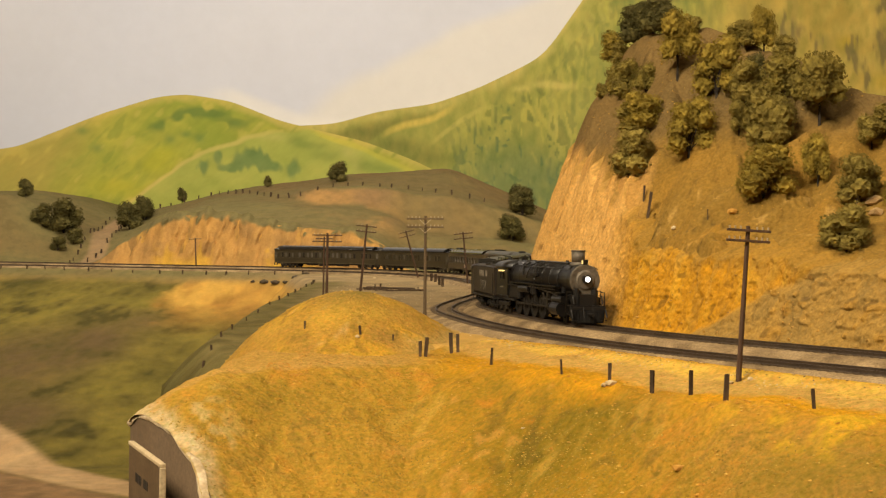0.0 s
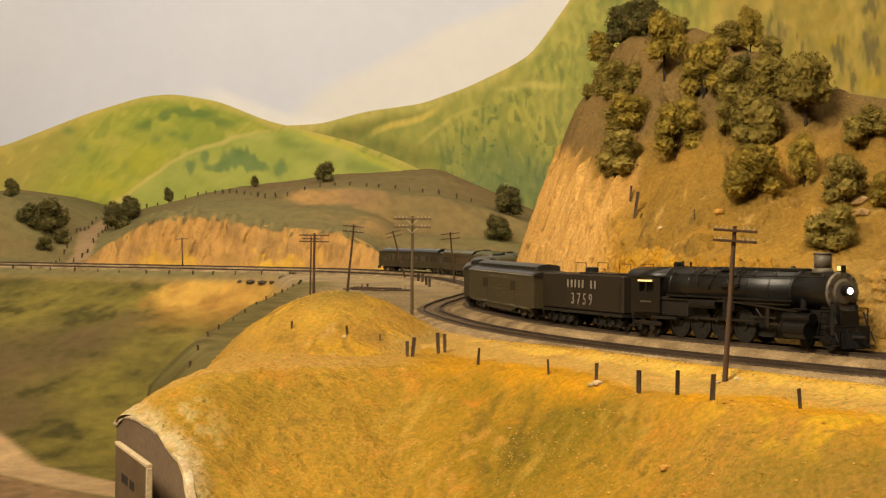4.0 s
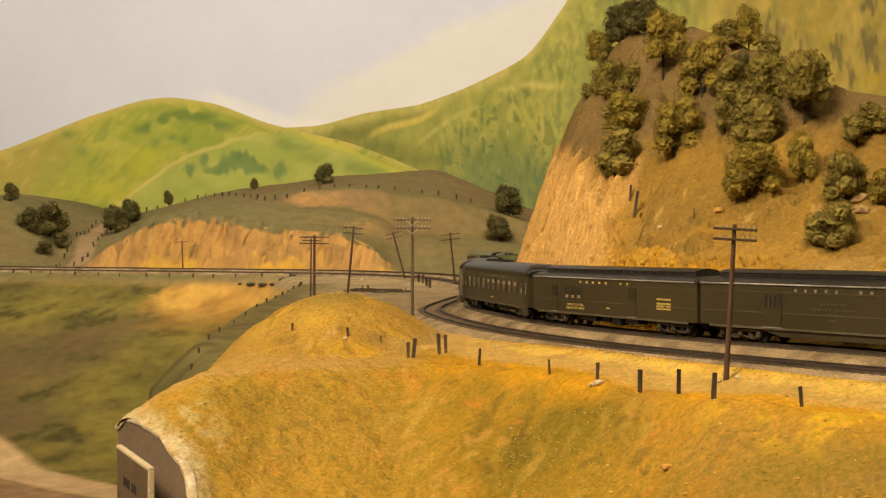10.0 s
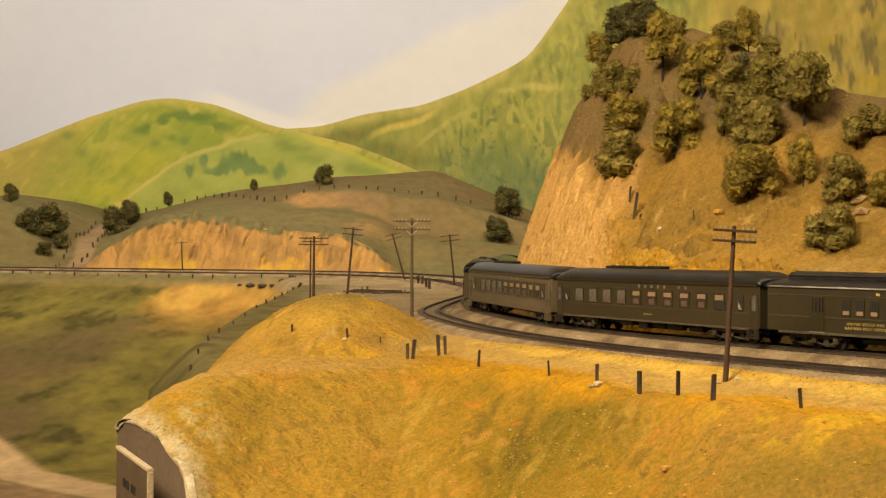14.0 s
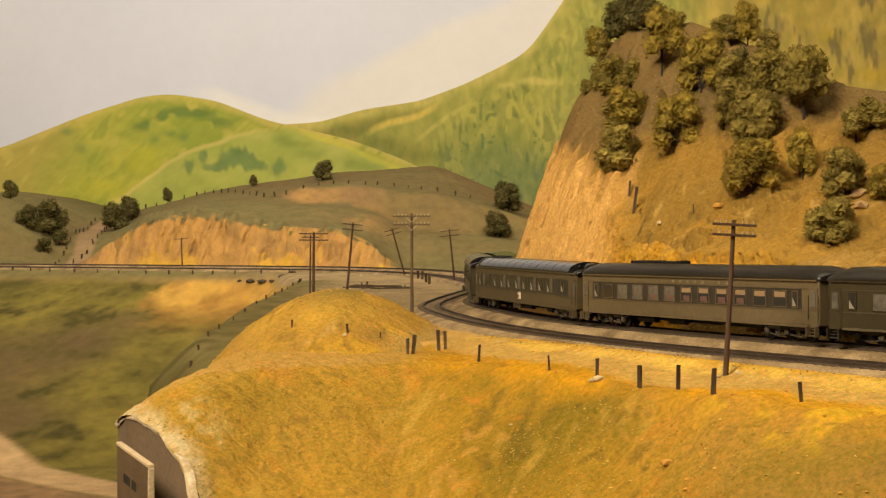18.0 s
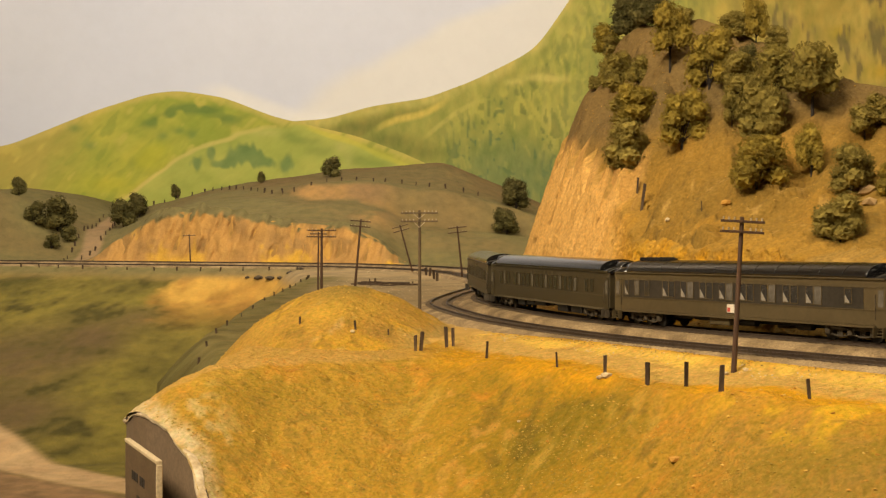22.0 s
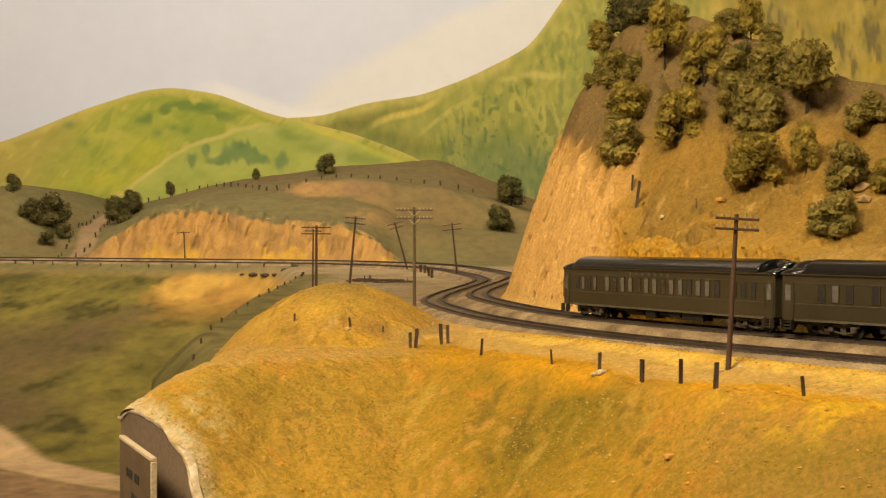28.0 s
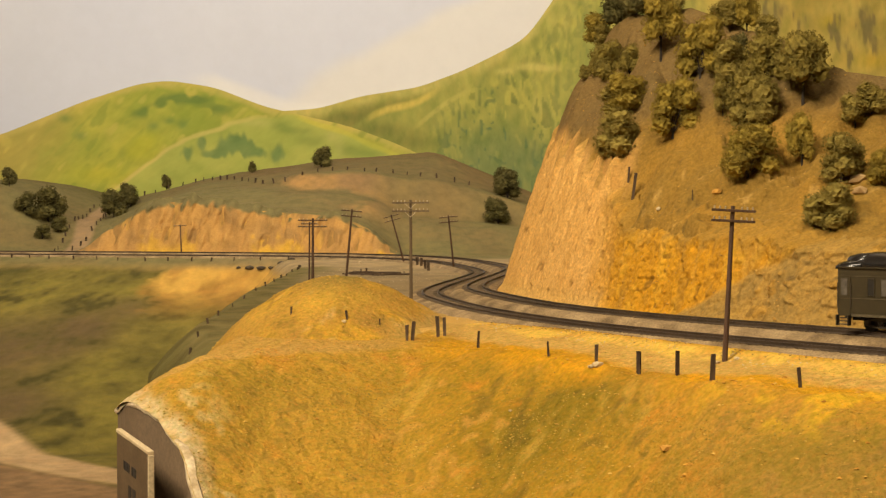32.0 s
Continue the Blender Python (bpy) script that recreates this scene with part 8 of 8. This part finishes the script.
FAR_TREES = [(0.169, 3.86, 0.082, 0.95, 2), (0.140, 3.74, 0.070, 1.0, 2), (-1.165, 3.95, 0.058, 0.75, 2), (-1.027, 3.82, 0.092, 1.0, 2), (-1.019, 3.736, 0.040, 1.05, 2), (-0.993, 3.79, 0.042, 1.05, 2), (-1.078, 3.80, 0.062, 0.95, 2),
             (-0.884, 3.95, 0.078, 1.0, 2), (-0.868, 4.08, 0.068, 0.85, 2), (-0.79, 4.2, 0.046, 0.70, 2), (-0.538, 4.14, 0.034, 0.75, 2), (-0.335, 4.05, 0.058, 1.0, 2)]
for k, (x, y, h, w, kind) in enumerate(FAR_TREES):
    tree(kind, k, x, y, height_at(x, y, land_z) - 0.001, h, w, WORDS[kind] + " on the far grassy slope", "trees on the far hills", k * 51)

# ---- fascia, plaster rim and the caption board at the edge of the layout ----
def rim_line(step=0.01, lo=0.5, hi=1.10):
    return [(float(rim_x(y)), float(y)) for y in np.arange(lo, hi, step)]


def rim_height(x, y):
    return float(bank_top(np.array([x]), np.array([y]))[0])


bm = bmesh.new()
rows = []
rnd = random.Random(3)
for k, (x, y) in enumerate(rim_line(0.004)):
    z = rim_height(x, y)
    j = 0.0016 * float(bumps(y, 0.0, 0.011, 92)) + rnd.uniform(-0.0003, 0.0003)
    rows.append([bm.verts.new(p) for p in ((x + 0.0065 + j, y, z - 0.0012), (x + 0.0034 + j, y, z - 0.0001), (x + 0.0008 + j, y, z - 0.0003), (x + 0.0002 + j, y, z - 0.0016), (x + 0.0016, y, z - 0.0034 + j))])
for a, b in zip(rows, rows[1:]):
    for i in range(4):
        bm.faces.new((a[i], b[i], b[i + 1], a[i + 1]))
tagged(smooth(part("plaster_rim", bm, M_PLASTER)), "rough pale plaster edge where the scenery ends", "trim", kind="structure")
bm = bmesh.new()
rows = []
for x, y in rim_line(0.01):
    z = rim_height(x, y)
    rows.append([bm.verts.new(p) for p in ((x + 0.006, y, z - 0.0022), (x + 0.0022, y, z - 0.0022), (x + 0.0022, y, -0.6), (x + 0.006, y, -0.6))])
for a, b in zip(rows, rows[1:]):
    for i in range(4):
        bm.faces.new((a[i], b[i], b[(i + 1) % 4], a[(i + 1) % 4]))
tagged(smooth(part("fascia", bm, M_FASCIA)), "brown painted fascia panel below the scenery edge", "fascia", kind="structure")
bm = bmesh.new()
box(bm, -0.095, 3.6, 0.48, 0.50, -1.25, -0.16)
tagged(part("fascia_front", bm, M_FASCIA), "brown painted front of the layout", "fascia", kind="structure")

bm = bmesh.new()
box(bm, -2.8, -0.10, 0.46, 0.48, -1.25, -0.37)
tagged(part("fascia_canyon", bm, M_FASCIA), "brown painted front below the canyon", "fascia", kind="structure")
M_BOARD = surface("dark_brown_sign_face", [(0.080, 0.052, 0.026), (0.11, 0.074, 0.038)], 0.03, 0.6, grain=0.002, bump=0.05)
M_EDGE = surface("cream_sign_edge", [(0.42, 0.33, 0.19), (0.50, 0.40, 0.24)], 0.02, 0.6, grain=0.002, bump=0.05)
M_INK = surface("black_sign_ink", [(0.02, 0.016, 0.012), (0.03, 0.025, 0.02)], 0.01, 0.7, grain=0.002, bump=0)
SIGN_A, SIGN_B = Vector((-0.2095, 0.955, 0)), Vector((-0.1705, 0.862, 0))
sign = thing("caption_board", "brown caption board with cream edges hung on the fascia", "sign")
along_ = (SIGN_B - SIGN_A)
length_ = along_.length
sign.matrix_basis = Matrix.Translation((SIGN_A.x, SIGN_A.y, -0.0665)) @ pose(0, 0, 0, 0, 0, math.degrees(math.atan2(along_.y, along_.x)))
bm = bmesh.new()
box(bm, 0, length_, -0.003, 0.0, -0.085, 0)
part("panel", bm, M_BOARD, sign)
for nm, spans in (("top_edge", (-0.001, length_ + 0.001, -0.0034, 0.0004, 0.0, 0.0024)), ("side_edge", (length_, length_ + 0.0016, -0.0034, 0.0004, -0.085, 0.0))):
    bm = bmesh.new()
    box(bm, *spans, 0.0004)
    part(nm, bm, M_EDGE, sign, "cream painted edge")
for z, h, words in ((-0.020, 0.0055, (4, 3)), (-0.042, 0.014, (2,)), (-0.062, 0.006, (4, 4))):
    bm = bmesh.new()
    x = 0.024 if len(words) == 2 else 0.040
    for w in words:
        for _ in range(w):
            box(bm, x, x + h * 0.62, -0.0034, -0.0029, z, z + h)
            x += h * 0.95
        x += h
    part("caption", bm, M_INK, sign)


# ---- what moves ----
def rear_at(t):
    """Metres along the inner track of the train's rear end."""
    return 2.220 + 0.0843 * t


def chord(s, a, b):
    """Pose of a body that rides on pivots a and b metres from its middle at s, and its heading."""
    xa, ya, _ = on_line(s + a)
    xb, yb, _ = on_line(s + b)
    k = -b / (a - b)
    turn = math.atan2(ya - yb, xa - xb)
    za, zb = float(rise((s + a) / STEP)), float(rise((s + b) / STEP))
    tip = math.degrees(math.atan2(zb - za, a - b))
    return Matrix.Translation((xb + (xa - xb) * k, yb + (ya - yb) * k, zb + (za - zb) * k)) @ pose(0, 0, 0, 0, 0, math.degrees(turn)) @ pose(0, 0, 0, 0, tip, 0), turn


def motions():
    times = [0.4 * k for k in range(81)]
    turns = [0.09 * k for k in range(356)]
    spin = [math.degrees(0.0843 * t / 0.0052) for t in turns]
    back = 0.0
    for car, trucks_, length in CARS + [TENDER]:
        mid, back = back + length / 2, back + length
        walk(car, [(t, chord(rear_at(t) + mid, trucks_[0][1], trucks_[1][1])[0]) for t in times])
        for tr, off in trucks_:
            rows = []
            for t in times:
                s = rear_at(t) + mid
                turn = on_line(s + off)[2] - chord(s, trucks_[0][1], trucks_[1][1])[1]
                rows.append((t, pose(off, 0, 0, 0, 0, math.degrees(turn))))
            walk(tr, rows)
            for w in tr.children:
                if w.name.startswith("wheelset"):
                    x = w.matrix_basis.translation.x
                    walk(w, [(t, pose(x, 0, 0.0052, 0, a, 0)) for t, a in zip(turns, spin)])
    mid = back + ENGINE_LEN / 2
    walk(ENGINE, [(t, chord(rear_at(t) + mid, 0.055, -0.055)[0]) for t in times])
    beats = [0.1 * k for k in range(100)] + [10 + 0.2 * k for k in range(111)]
    angle = [math.degrees((rear_at(t) - rear_at(0)) / DRIVER_R) for t in beats]
    for w, x in DRIVERS:
        walk(w, [(t, pose(x, 0, DRIVER_R, 0, a, 0)) for t, a in zip(beats, angle)])
    for rod in RODS:
        walk(rod, [(t, pose(0.0036 * math.cos(radians(a)), 0, DRIVER_R - 0.0036 * math.sin(radians(a)))) for t, a in zip(beats, angle)])


motions()
